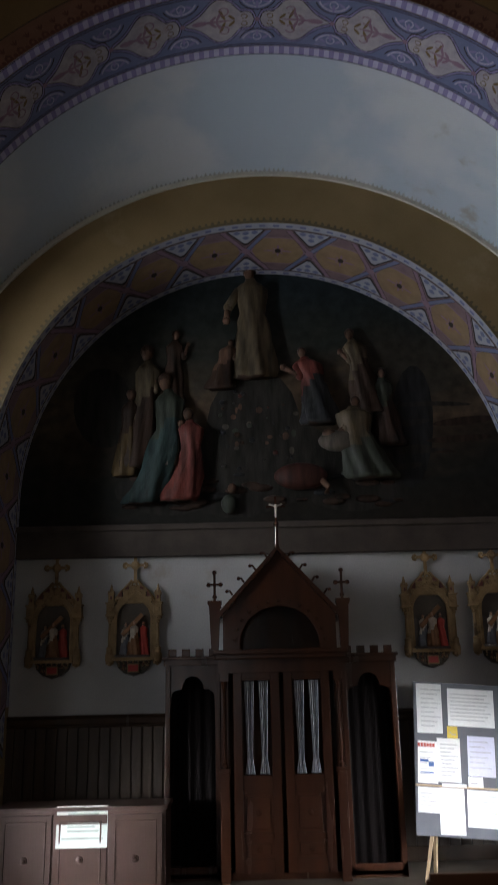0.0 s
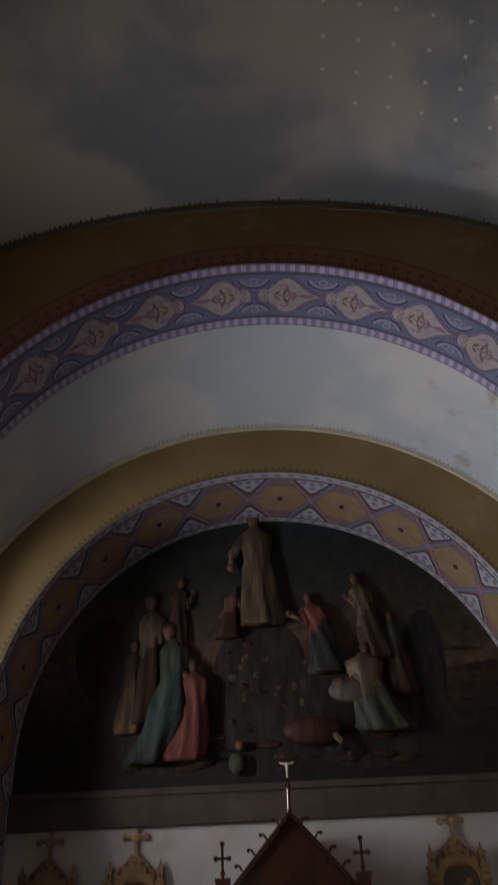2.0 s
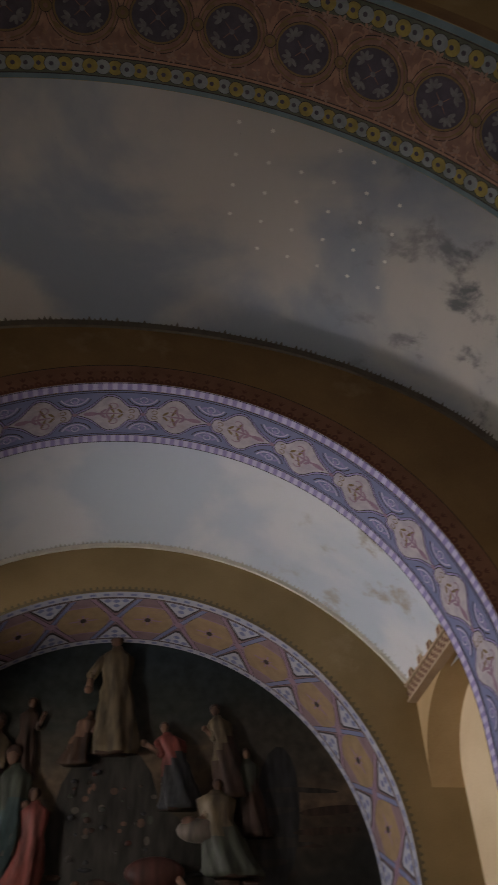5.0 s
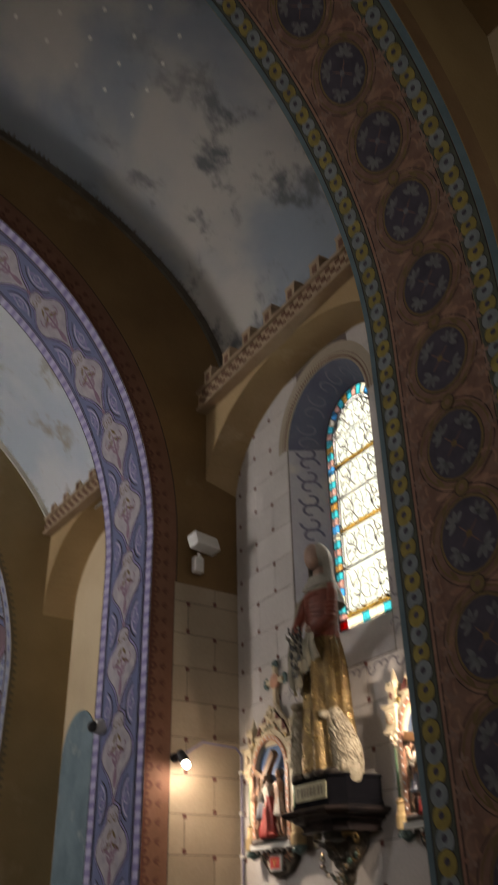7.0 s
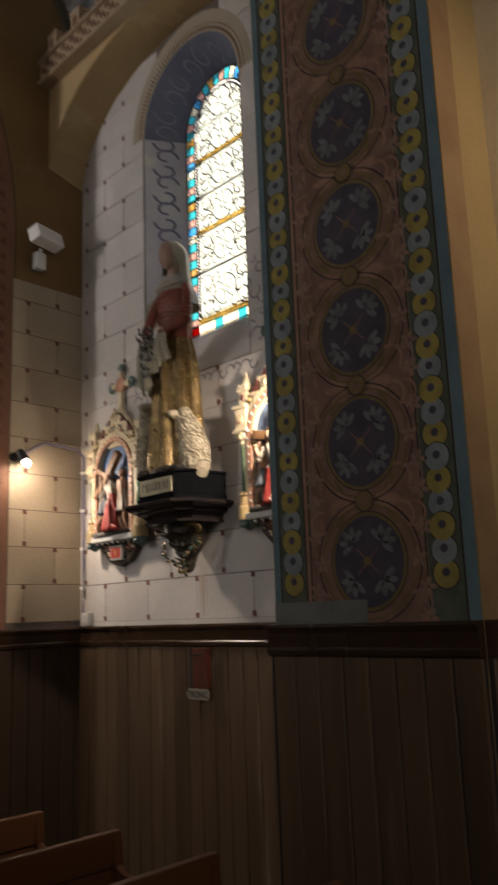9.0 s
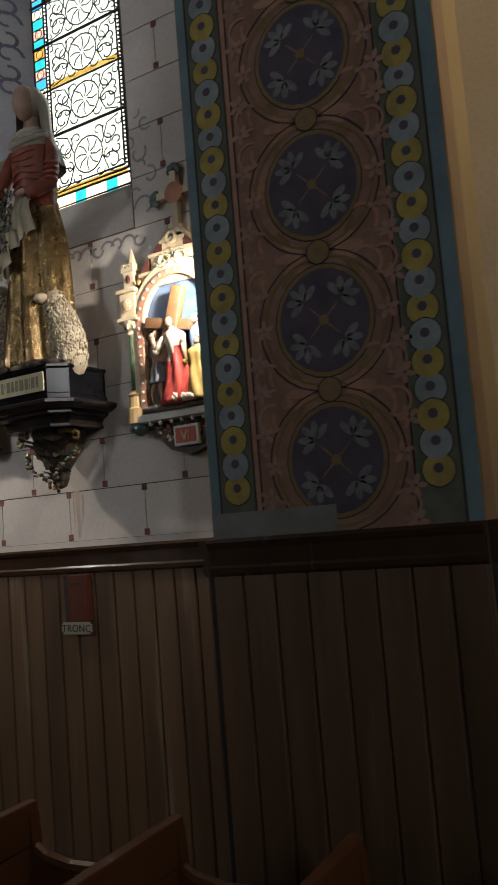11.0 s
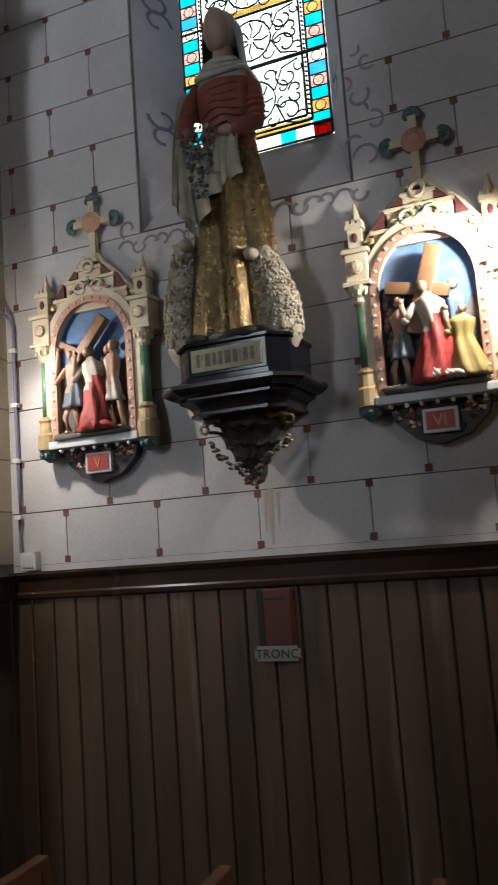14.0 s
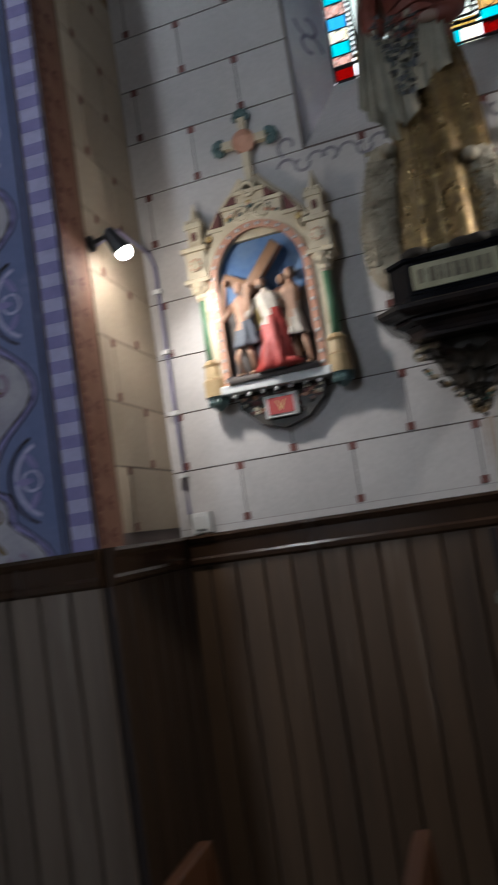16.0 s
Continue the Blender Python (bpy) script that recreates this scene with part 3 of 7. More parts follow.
def band_blue(a, parent):
    """Striped borders, and pink-grey lozenges on a blue field."""
    bm = bmesh.new()
    mats = [LILAC, VIOLET, BLUEF, PINKG, PLUMR, LINE, OLIVE]
    wide, top = a["y1"] - a["y0"], arch_length(a) - RAIL
    strip(bm, a, 0.10, wide - 0.10, 2)
    for v0, v1 in ((0.003, 0.095), (wide - 0.095, wide - 0.003)):
        strip(bm, a, v0, v1, 0)
        n = int((top - RAIL) / 0.085)
        for i in range(n):
            strip(bm, a, v0, v1, 1, RAIL + i * 0.085, RAIL + i * 0.085 + 0.042, 0.004, 0.05)
    for v in (0.002, 0.10, 0.122, wide - 0.13, wide - 0.108, wide - 0.014):
        strip(bm, a, v, v + 0.009, 5, lift=0.005)
    ground = tagged(part("painted_band", bm, mats, parent, "blue painted band with lilac striped borders"), kind="stuff")
    v, u = wide / 2, 2.13 - 0.608
    while u < top:
        bm = bmesh.new()
        s = -1 if u < 8.55 else 1
        decal(bm, a, fleuron(s, 0.030), u, v, 5, 0.0045)
        decal(bm, a, fleuron(s, 0.023), u, v, 1, 0.0052)
        decal(bm, a, fleuron(s, 0.009), u, v, 5, 0.0059)
        decal(bm, a, fleuron(s, 0.0), u, v, 3, 0.0066)
        # stem with an arrow tip, paired leaves and scrolls
        decal(bm, a, petal(0.33, 0.024, 0 if s > 0 else math.pi, -0.10), u, v, 4, 0.0074)
        decal(bm, a, petal(0.13, 0.052, 0 if s > 0 else math.pi, 0.10), u, v, 4, 0.0078)
        for w in (-1, 1):
            for x, l, k, c in ((0.03, 0.115, 2.0, 4), (-0.05, 0.125, 1.15, 6), (0.085, 0.075, 2.35, 4), (-0.13, 0.075, 0.8, 6)):
                decal(bm, a, petal(l, 0.026, w * (k if s > 0 else math.pi - k), 0.008), u + s * x, v, c, 0.0082 + 0.0002 * w)
            arc_band(bm, a, u - s * 0.035, v + w * 0.098, 0.038, 0.011, 0.4, 5.4, 4, 0.0088, flip=w)
            arc_band(bm, a, u - s * 0.20, v + w * 0.036, 0.024, 0.009, 0.0, 5.6, 6, 0.0088, flip=w)
            # the blue field between: scrolls under a dark double arc
            m = u + 0.304
            arc_band(bm, a, m, v + w * 0.255, 0.155, 0.010, -2.75, -0.4, 5, 0.0070, flip=w)
            arc_band(bm, a, m, v + w * 0.255, 0.128, 0.014, -2.75, -0.4, 0, 0.0066, flip=w)
            arc_band(bm, a, m, v + w * 0.185, 0.034, 0.010, 0.0, 6.0, 0, 0.0074, flip=w)
            for k in (0.6, 1.57, 2.54):
                decal(bm, a, petal(0.070, 0.024, -w * k, 0.045), m, v + w * 0.235, 1, 0.0078)
        decal(bm, a, disc(0.022, 10), u + 0.304, v, 4, 0.008)
        part("lozenge", bm, mats, ground, "pink-grey painted fleuron outlined in plum")
        u += 0.608
    return ground


def band_end(a, parent):
    """Blue-white checked borders, and ochre panels between crossing ribbons with pale gussets."""
    bm = bmesh.new()
    mats = [mat("grey_lilac_paint", (0.36, 0.37, 0.43), (0.28, 0.29, 0.36), scale=9), BLUEF, OCHREP, PINKP, PLUMR, LINE, PETAL]
    wide, top = a["y1"] - a["y0"], arch_length(a) - RAIL
    strip(bm, a, 0.12, wide - 0.12, 3)
    for v0, v1 in ((0.003, 0.115), (wide - 0.115, wide - 0.003)):
        strip(bm, a, v0, v1, 0)
        n = int((top - RAIL) / 0.15)
        for i in range(n):
            decal(bm, a, [(-0.034, -0.022), (0.034, -0.022), (0.034, 0.022), (-0.034, 0.022)], RAIL + i * 0.15, (v0 + v1) / 2, 1, 0.004)
    for v in (0.115, wide - 0.125):
        strip(bm, a, v, v + 0.012, 5, lift=0.005)
    ground = tagged(part("painted_band", bm, mats, parent, "pink painted band with blue-white borders"), kind="stuff")
    v, u = wide / 2, 2.056
    while u < top:
        bm = bmesh.new()
        hexa = [(-0.300, 0.0), (-0.235, 0.215), (-0.16, 0.285), (0.16, 0.285), (0.235, 0.215), (0.300, 0.0), (0.235, -0.215), (0.16, -0.285), (-0.16, -0.285), (-0.235, -0.215)]
        decal(bm, a, [(p * 1.06, q * 1.05) for p, q in hexa], u, v, 4, 0.0045)
        decal(bm, a, hexa, u, v, 2, 0.0055)
        for q in range(4):
            decal(bm, a, petal(0.13 if q % 2 else 0.17, 0.030, q * math.pi / 2), u, v, 4, 0.0062)
            decal(bm, a, petal(0.09, 0.022, q * math.pi / 2 + math.pi / 4), u, v, 4, 0.0066)
        decal(bm, a, disc(0.036, 10, 1.4), u, v, 5, 0.0072)
        m = u + 0.3705
        for s in (-1, 1):
            # pale gussets with a blue trefoil, and the crossing ribbons
            decal(bm, a, [(-0.225, 0.465 * s), (0.225, 0.465 * s), (0.0, 0.10 * s)], m, v, 5, 0.0052)
            decal(bm, a, [(-0.195, 0.455 * s), (0.195, 0.455 * s), (0.0, 0.15 * s)], m, v, 0, 0.0060)
            for x, z in ((-0.10, 0.41), (0.0, 0.40), (0.10, 0.41), (0.0, 0.30)):
                decal(bm, a, lozenge(0.042, 0.042), m + x, v + s * z, 1, 0.0068)
            for w, c, l in ((0.036, 5, 0.0074), (0.028, 4 if s > 0 else 1, 0.0080)):
                decal(bm, a, [(-0.26 * s - w, -0.455), (-0.26 * s + w, -0.455), (0.26 * s + w, 0.455), (0.26 * s - w, 0.455)], m, v, c, l + 0.0004 * s)
        decal(bm, a, lozenge(0.06, 0.07), m, v, 4, 0.0095)
        part("ochre_panel", bm, mats, ground, "ochre painted panel between crossing ribbons")
        u += 0.741
    return ground


band_red(ARCH_A, wall_a)
band_blue(ARCH_B, wall_b)
band_end(ARCH_C, wall_c)


def face_ring(bm, a, y, r0, r1, index, u0=RAIL, lift=0.003, step=0.08):
    """A painted stripe on a cross wall's face, r0 to r1 outside the arch's edge."""
    last, u1 = None, arch_length(a) - u0
    n = int((u1 - u0) / step)
    for i in range(n + 1):
        x, z, nx, nz = arch_point(a, u0 + (u1 - u0) * i / n)
        now = [bm.verts.new((x - nx * r, y - lift, z - nz * r)) for r in (r0, r1)]
        if last:
            bm.faces.new((last[0], last[1], now[1], now[0])).material_index = index
        last = now


def face_spot(bm, a, y, u, r, shape, index, lift=0.004):
    """A painted outline on the face, at u along the arch and r outside its edge."""
    x, z, nx, nz = arch_point(a, u)
    bm.faces.new([bm.verts.new((x - nx * (r + q) - nz * p, y - lift, z - nz * (r + q) + nx * p)) for p, q in shape]).material_index = index


FRINGE = mat("pale_red_fringe_ground", (0.20, 0.095, 0.06), (0.16, 0.075, 0.045), scale=6)
FRINGED = mat("dark_red_fringe", (0.13, 0.045, 0.03), (0.10, 0.035, 0.025), scale=8)
bm = bmesh.new()
lo = RAIL
face_ring(bm, ARCH_B, YB, 0.0, 0.20, 0, lift=0.002)
face_ring(bm, ARCH_B, YB, 0.20, 0.208, 2, lift=0.003)
u = RAIL + 0.04
while u < arch_length(ARCH_B) - RAIL:
    for k, s in ((0, 1.0), (1, 0.6)):
        face_spot(bm, ARCH_B, YB, u + k * 0.055, 0.0, [(-0.034 * s, 0), (0.034 * s, 0), (0.026 * s, 0.05 * s), (0, 0.07 * s), (-0.026 * s, 0.05 * s)], 1)
    for s in (-1, 0, 1):
        face_spot(bm, ARCH_B, YB, u, 0.085, [(q * 0.8, p) for p, q in petal(0.055, 0.016, s * 0.6)], 1, 0.005)
    face_spot(bm, ARCH_B, YB, u, 0.03, disc(0.012, 8), 0, 0.006)
    u += 0.11
part("painted_fringe", bm, [FRINGE, FRINGED, LINE], wall_b, "oxide-red stencilled fringe along the arch edge")

bm = bmesh.new()
face_ring(bm, ARCH_A, 1.72, 0.0, 0.16, 0, lift=0.002)
part("painted_fringe", bm, [mat("faded_fringe_ground", (0.27, 0.175, 0.095), (0.22, 0.13, 0.075), scale=5)], wall_a, "faded reddish border along the arch edge")

bm = bmesh.new()
face_ring(bm, ARCH_C, 8.0, 0.0, 0.03, 0, lift=0.002)
u = RAIL
while u < arch_length(ARCH_C) - RAIL:
    face_spot(bm, ARCH_C, 8.0, u, 0.03, [(-0.018, 0), (0.018, 0), (0.014, 0.025), (0, 0.035), (-0.014, 0.025)], 0)
    u += 0.07
part("painted_fringe", bm, [mat("dark_olive_fringe", (0.15, 0.12, 0.07), (0.12, 0.095, 0.055))], wall_c, "dark olive stencilled fringe")

# the pale line and the soft dark fringe where the vaults meet the cross walls
RIM = mat("pale_rim_paint", (0.60, 0.57, 0.50), (0.5, 0.47, 0.42), scale=8)
RIMDARK = mat("dark_rim_paint", (0.11, 0.095, 0.075), (0.085, 0.07, 0.055), scale=8)


def rim(parent, y, curve, w, material, label, teeth=0.0):
    """A moulding that follows a vault's curve on a cross wall's face."""
    b = bmesh.new()
    last = None
    for x, z, nx, nz in curve:
        now = [b.verts.new(p) for p in ((x, y, z), (x, y - 0.03, z), (x - nx * w, y - 0.03, z - nz * w), (x - nx * w, y, z - nz * w))]
        if last:
            for i in range(3):
                b.faces.new((last[i], last[i + 1], now[i + 1], now[i]))
        last = now
    part("rim_moulding", b, material, parent, label)


rim(wall_b, YB, VAULT1, 0.07, RIMDARK, "dark ochre moulding under the vault")
rim(wall_c, 8.0, ellipse_curve(0.19, 3.6, 3.62, 3.62, 24, 156), 0.05, RIM, "pale painted rim under the vault")
rng = random.Random(4)


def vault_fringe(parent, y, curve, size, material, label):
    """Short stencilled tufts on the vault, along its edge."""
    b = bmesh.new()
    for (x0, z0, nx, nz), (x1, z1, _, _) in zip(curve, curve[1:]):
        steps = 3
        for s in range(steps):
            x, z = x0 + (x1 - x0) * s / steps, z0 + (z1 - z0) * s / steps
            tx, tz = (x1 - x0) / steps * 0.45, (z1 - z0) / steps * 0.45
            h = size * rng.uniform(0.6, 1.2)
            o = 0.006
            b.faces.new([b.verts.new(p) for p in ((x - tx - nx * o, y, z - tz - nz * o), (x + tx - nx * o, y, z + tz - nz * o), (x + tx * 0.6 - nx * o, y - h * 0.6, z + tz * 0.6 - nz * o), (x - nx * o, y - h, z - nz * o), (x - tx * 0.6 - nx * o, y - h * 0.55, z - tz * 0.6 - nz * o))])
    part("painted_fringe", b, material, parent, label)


vault_fringe(wall_b, YB, VAULT1, 0.07, RIMDARK, "dark tufted edge of the painted sky")
vault_fringe(wall_c, 8.0, ellipse_curve(0.19, 3.6, 3.62, 3.62, 30, 150, 50), 0.09, mat("grey_green_fringe", (0.33, 0.35, 0.33), (0.40, 0.42, 0.42)), "grey-green tufted edge of the pale sky")

# gilt stars of the cloudy vault
GILT = mat("white_gilt", (0.85, 0.84, 0.78), rough=0.35, bump=0.02)
star_bm = bmesh.new()
for i in range(6):
    for j in range(6):
        x, y = 0.69 + 0.26 * i + 0.012 * j, 2.95 + 0.264 * j + 0.02 * i
        if (i, j) in ((0, 4), (0, 5), (1, 5), (5, 0), (2, 0)) or x > 2.2 or y > 4.2:
            continue
        k = math.acos((x - 0.10) / 3.55)
        z = 5.55 + 2.13 * math.sin(k)
        q = Vector((-math.cos(k) / 3.55, 0, -math.sin(k) / 2.13)).normalized()
        side = Vector((q.z, 0, -q.x))
        c = Vector((x, y, z)) + q * 0.006
        star_bm.faces.new([star_bm.verts.new(c + (side * math.cos(t) + Vector((0, math.sin(t), 0))) * (0.022 if n % 2 == 0 else 0.012)) for n in range(12) for t in [math.pi * n / 6]])
part("painted_stars", star_bm, GILT, bpy.data.objects["ceiling_cloudy_sky"], "small white gilt stars")


# ---------------------------------------------------------------- battlemented cornices
CORN = mat("pink_stone_cornice", (0.40, 0.29, 0.20), (0.33, 0.23, 0.15), scale=5)
CORND = mat("brown_checker", (0.17, 0.085, 0.055), (0.13, 0.065, 0.04), scale=8)


def cornice(y0, y1, parent, label):
    top = thing("cornice", Matrix.Identity(4), label, "cornice", "battlemented cornices", "structure")
    bm = bmesh.new()
    box(bm, 3.22, y0 + 0.003, 5.47, 3.45, y1 - 0.003, 5.63, 0.006)
    box(bm, 3.20, y0 + 0.003, 5.445, 3.31, y1 - 0.003, 5.472, 0.004)
    box(bm, 3.195, y0 + 0.003, 5.615, 3.45, y1 - 0.003, 5.64, 0.004)
    part("ledge", bm, CORN, top)
    bm = bmesh.new()
    n = int((y1 - y0) / 0.055)
    for i in range(n):
        for j in range(3):
            if (i + j) % 2:
                y = y0 + 0.02 + i * 0.055
                box(bm, 3.213, y, 5.482 + j * 0.044, 3.221, y + 0.045, 5.518 + j * 0.044)
    part("checkered_frieze", bm, CORND, top, "brown checkered frieze")
    bm = bmesh.new()
    prism(bm, [(-0.055, 0), (0.055, 0), (0.055, 0.12), (0.065, 0.12), (0.065, 0.14), (-0.065, 0.14), (-0.065, 0.12), (-0.055, 0.12)], 0, 0.12)
    box(bm, -0.025, -0.004, 0.02, 0.025, 0.01, 0.09, index=1)
    first = part("merlon", bm, [CORN, CORND], top)
    y, ob = y1 - 0.20, first
    while y > y0 + 0.1:
        if ob is None:
            ob = new("merlon", first.data)
            ob.parent = top
        ob.matrix_basis = pose(3.21, y, 5.638, 0, 0, -90)
        ob, y = None, y - 0.31
    return top


bay_cornice = cornice(YA, YB, None, "pink stone battlemented cornice with checkered frieze, damp-stained")
cornice(YB2, 8.0, None, "pink stone battlemented cornice of the far bay").matrix_world = pose(-0.05, 0, -0.07)


# ---------------------------------------------------------------- ashlar blocks of the window wall and the pier
def block_mesh(w, h, d=0.006):
    b = bmesh.new()
    g = 0.0025
    prism(b, [(g, g), (w - g, g), (w - g, h - g), (g, h - g)], 0, d)
    return b


SHARED = {}


def piece(name, key, make, material, parent, m):
    """An alike piece: objects of their own on one mesh."""
    if key not in SHARED:
        ob = part(name, make(), material, parent)
        SHARED[key] = ob.data
    else:
        ob = new(name, SHARED[key])
        ob.parent = parent
    ob.matrix_basis = m
    return ob


COURSE, LONG = 0.239, 0.465


def squares(bm, s=0.0145):
    box(bm, -s, -0.002, 0.006, s, 0.004, 0.006 + 2 * s)


def tile_blocks(parent, side, lo, hi, z0, z1, material, skip=None, phase=0.0, tag=""):
    """Courses of blocks between lo and hi (distances along the face), each with a dark square at the foot of its joint. side maps (s, z) to a pose."""
    row, z = 0, z0
    while z < z1 - 0.02:
        h = min(COURSE, z1 - z)
        s = lo - LONG + (phase + (LONG / 2 if row % 2 else 0)) % LONG
        while s < hi - 0.01:
            for a, b in (skip(max(s, lo), min(s + LONG, hi), z, h) if skip else [(max(s, lo), min(s + LONG, hi))]):
                if b - a > 0.03:
                    w = round(b - a, 3)
                    piece("stone_block", (tag, w, round(h, 3)), lambda: block_mesh(w, h), material, parent, side(a, z))
                    if a == s and a > lo:
                        piece("joint_square", ("sq", tag), lambda: (lambda b2: (squares(b2), b2)[1])(bmesh.new()), REDSQ, parent, side(a, z))
                        if h == COURSE:
                            piece("joint_square", ("sq", tag), None, REDSQ, parent, side(a, z + h - 0.035))
            s += LONG
        row, z = row + 1, z + COURSE


def skip_window(a, b, z, h):
    """Cuts the blocks at the window's opening."""
    if z + h <= 3.04 or z >= 5.28:
        return [(a, b)]
    half = 0.48 + 0.01 if z < 4.81 else 0.49 * math.sqrt(max(0.0, 1 - ((z - 4.81) / 0.48) ** 2)) + 0.01
    l, r = YB - 3.81 - half, YB - 3.81 + half
    return [(a, min(b, l)), (max(a, r), b)]


tile_blocks(wall_r, lambda s, z: pose(WALL - 0.006, YB - s, z, 0, 0, -90), 0.0, YB - YA, 1.597, 5.4, BLOCK, skip_window, 0.30, "w")
bm = bmesh.new()
box(bm, 3.594, YA, RAIL, 3.602, YB, 1.598)
part("plaster_strip", bm, BLOCK, wall_r)
tile_blocks(wall_b, lambda s, z: pose(3.10 + s, YB - 0.006, z), 0.0, 0.62, 1.61, 3.9, BLOCKW, None, 0.12, "p")
bm = bmesh.new()
box(bm, 3.10, YB - 0.004, RAIL, 3.72, YB + 0.002, 3.9)
part("joint_ground", bm, JOINT, wall_b)
# plain cream wall of the far bay behind its arch; flat blue arch coloured as a doorway's daylight
bm = bmesh.new()
pts = round_outline(7.62, 0.36, 1.57, 3.1, 3.5)
vs = [[bm.verts.new((x, y, z)) for y, z in pts] for x in (3.592, 3.60)]
bm.faces.new(vs[0])
for i in range(len(pts)):
    j = (i + 1) % len(pts)
    bm.faces.new((vs[0][i], vs[0][j], vs[1][j], vs[1][i]))
part("painted_niche", bm, mat("doorway_daylight_blue", (0.17, 0.24, 0.28), (0.10, 0.15, 0.18), scale=4, third=(0.30, 0.33, 0.33)), wall_r3, "flat blue arched panel for a doorway's daylight")

# stencilled scrolls beside and under the window
bm = bmesh.new()
o1, o0 = round_outline(3.81, 0.60, 3.04, 4.81, 5.43), round_outline(3.81, 0.478, 3.04, 4.81, 5.29)
va = [[bm.verts.new((x, y, z)) for y, z in o] for x, o in ((WALL - 0.009, o0), (WALL - 0.009, o1), (WALL, o1), (WALL, o0))]
for i in range(2, len(o0) - 1):
    for k in range(4):
        bm.faces.new((va[k][i], va[k][i + 1], va[(k + 1) % 4][i + 1], va[(k + 1) % 4][i]))
part("window_surround", bm, mat("sand_surround_paint", (0.40, 0.34, 0.27), (0.33, 0.27, 0.20), scale=3), wall_r, "plain plaster band round the window head")
bm = bmesh.new()
for i in range(60):
    k = math.pi * (i + 0.5) / 60
    for rr, sz in ((0.505, 0.011), (0.535, 0.007)):
        y, z = 3.81 + rr * math.cos(k), 4.81 + (rr - 0.01) * math.sin(k)
        bm.faces.new([bm.verts.new((WALL - 0.0115, y + sz * math.cos(2 * math.pi * q / 6), z + sz * math.sin(2 * math.pi * q / 6))) for q in range(6)])
part("stencil_dots", bm, FRINGED, wall_r)
SCROLL = mat("faded_violet_scroll", (0.20, 0.18, 0.20), (0.30, 0.275, 0.29), scale=14)
bm = bmesh.new()


def wall_curl(bm, cy, cz, r, w, a0, a1, x=WALL - 0.009, n=14, spiral=0.0):
    last = None
    for i in range(n + 1):
        k = a0 + (a1 - a0) * i / n
        rr = r * (1 - spiral * i / n)
        now = [bm.verts.new((x, cy + q * math.cos(k), cz + q * math.sin(k))) for q in (rr - w / 2, rr + w / 2)]
        if last:
            bm.faces.new((last[0], last[1], now[1], now[0]))
        last = now


for k, (cy, cz, r) in enumerate(((3.25, 3.12, 0.06), (3.21, 3.26, 0.045), (3.27, 3.38, 0.05), (3.22, 3.52, 0.04), (4.36, 3.06, 0.045))):
    wall_curl(bm, cy, cz, r, 0.013, k * 1.3, k * 1.3 + 4.6, WALL - 0.0092 - 0.0004 * k, spiral=0.55)
    wall_curl(bm, cy + 0.05, cz + 0.06, r * 0.6, 0.011, k * 0.9, k * 0.9 + 2.6, WALL - 0.0112 - 0.0004 * k)
for k in range(9):
    y = 3.30 + 0.127 * k
    wall_curl(bm, y, 2.975, 0.038, 0.013, 0.0 if k % 2 else math.pi, 4.6 if k % 2 else math.pi + 4.6, spiral=0.6)
    wall_curl(bm, y + 0.06, 2.965, 0.04, 0.012, 0.3, 2.9, WALL - 0.0105)
part("painted_scrolls", bm, SCROLL, wall_r, "faded violet stencilled scrolls")
# a rusty drip and smudges under the bracket
bm = bmesh.new()
for k, (cy, w, z0, z1) in enumerate(((3.775, 0.014, 1.61, 1.84), (3.80, 0.006, 1.66, 1.83), (3.745, 0.005, 1.68, 1.82))):
    bm.faces.new([bm.verts.new((WALL - 0.0075 - 0.0003 * k, y, z)) for y, z in ((cy - w * 0.3, z0), (cy + w * 0.4, z0 + 0.01), (cy + w, z1), (cy - w, z1))])
part("rust_drip", bm, mat("rust_drip_stain", (0.46, 0.36, 0.28), (0.50, 0.44, 0.39), scale=12), wall_r, "faint rusty drip stain")
# scrolls in the blue-grey window reveal
bm = bmesh.new()
for k in range(14):
    for s in (-1, 1):
        z = 3.52 + 0.098 * k
        if z > 4.8 or 3.70 < z < 4.10:
            continue
        last = None
        for i in range(13):
            a = (k % 2) * math.pi + 5.0 * i / 12
            r = 0.050 * (1 - 0.6 * i / 12)
            now = []
            for q in (r - 0.0065, r + 0.0065):
                dx, dz = 0.135 + q * 1.6 * math.cos(a), q * math.sin(a) * 1.3
                half = 0.48 - 0.12 * dx / 0.27
                now.append(bm.verts.new((WALL + dx, 3.81 + s * (half - 0.004), z + dz)))
            if last:
                bm.faces.new((last[0], last[1], now[1], now[0]))
            last = now
part("painted_scrolls", bm, mat("dark_slate_scroll", (0.13, 0.125, 0.18), (0.20, 0.19, 0.25), scale=12), wall_r, "dark slate scrolls in the window reveal")
bm = bmesh.new()
for k in range(11):
    mid, last = math.pi * (k + 0.5) / 11, None
    for i in range(15):
        a = (k % 2) * math.pi + 5.2 * i / 14
        r, now = 0.056 * (1 - 0.62 * i / 14), []
        for q in (r - 0.006, r + 0.006):
            dx = 0.13 + q * 1.5 * math.cos(a)
            half = 0.474 - 0.114 * dx / 0.27
            t = mid + q * math.sin(a) / half
            now.append(bm.verts.new((WALL + dx, 3.81 + half * math.cos(t), 4.815 + half * math.sin(t))))
        if last:
            bm.faces.new((last[0], last[1], now[1], now[0]))
        last = now
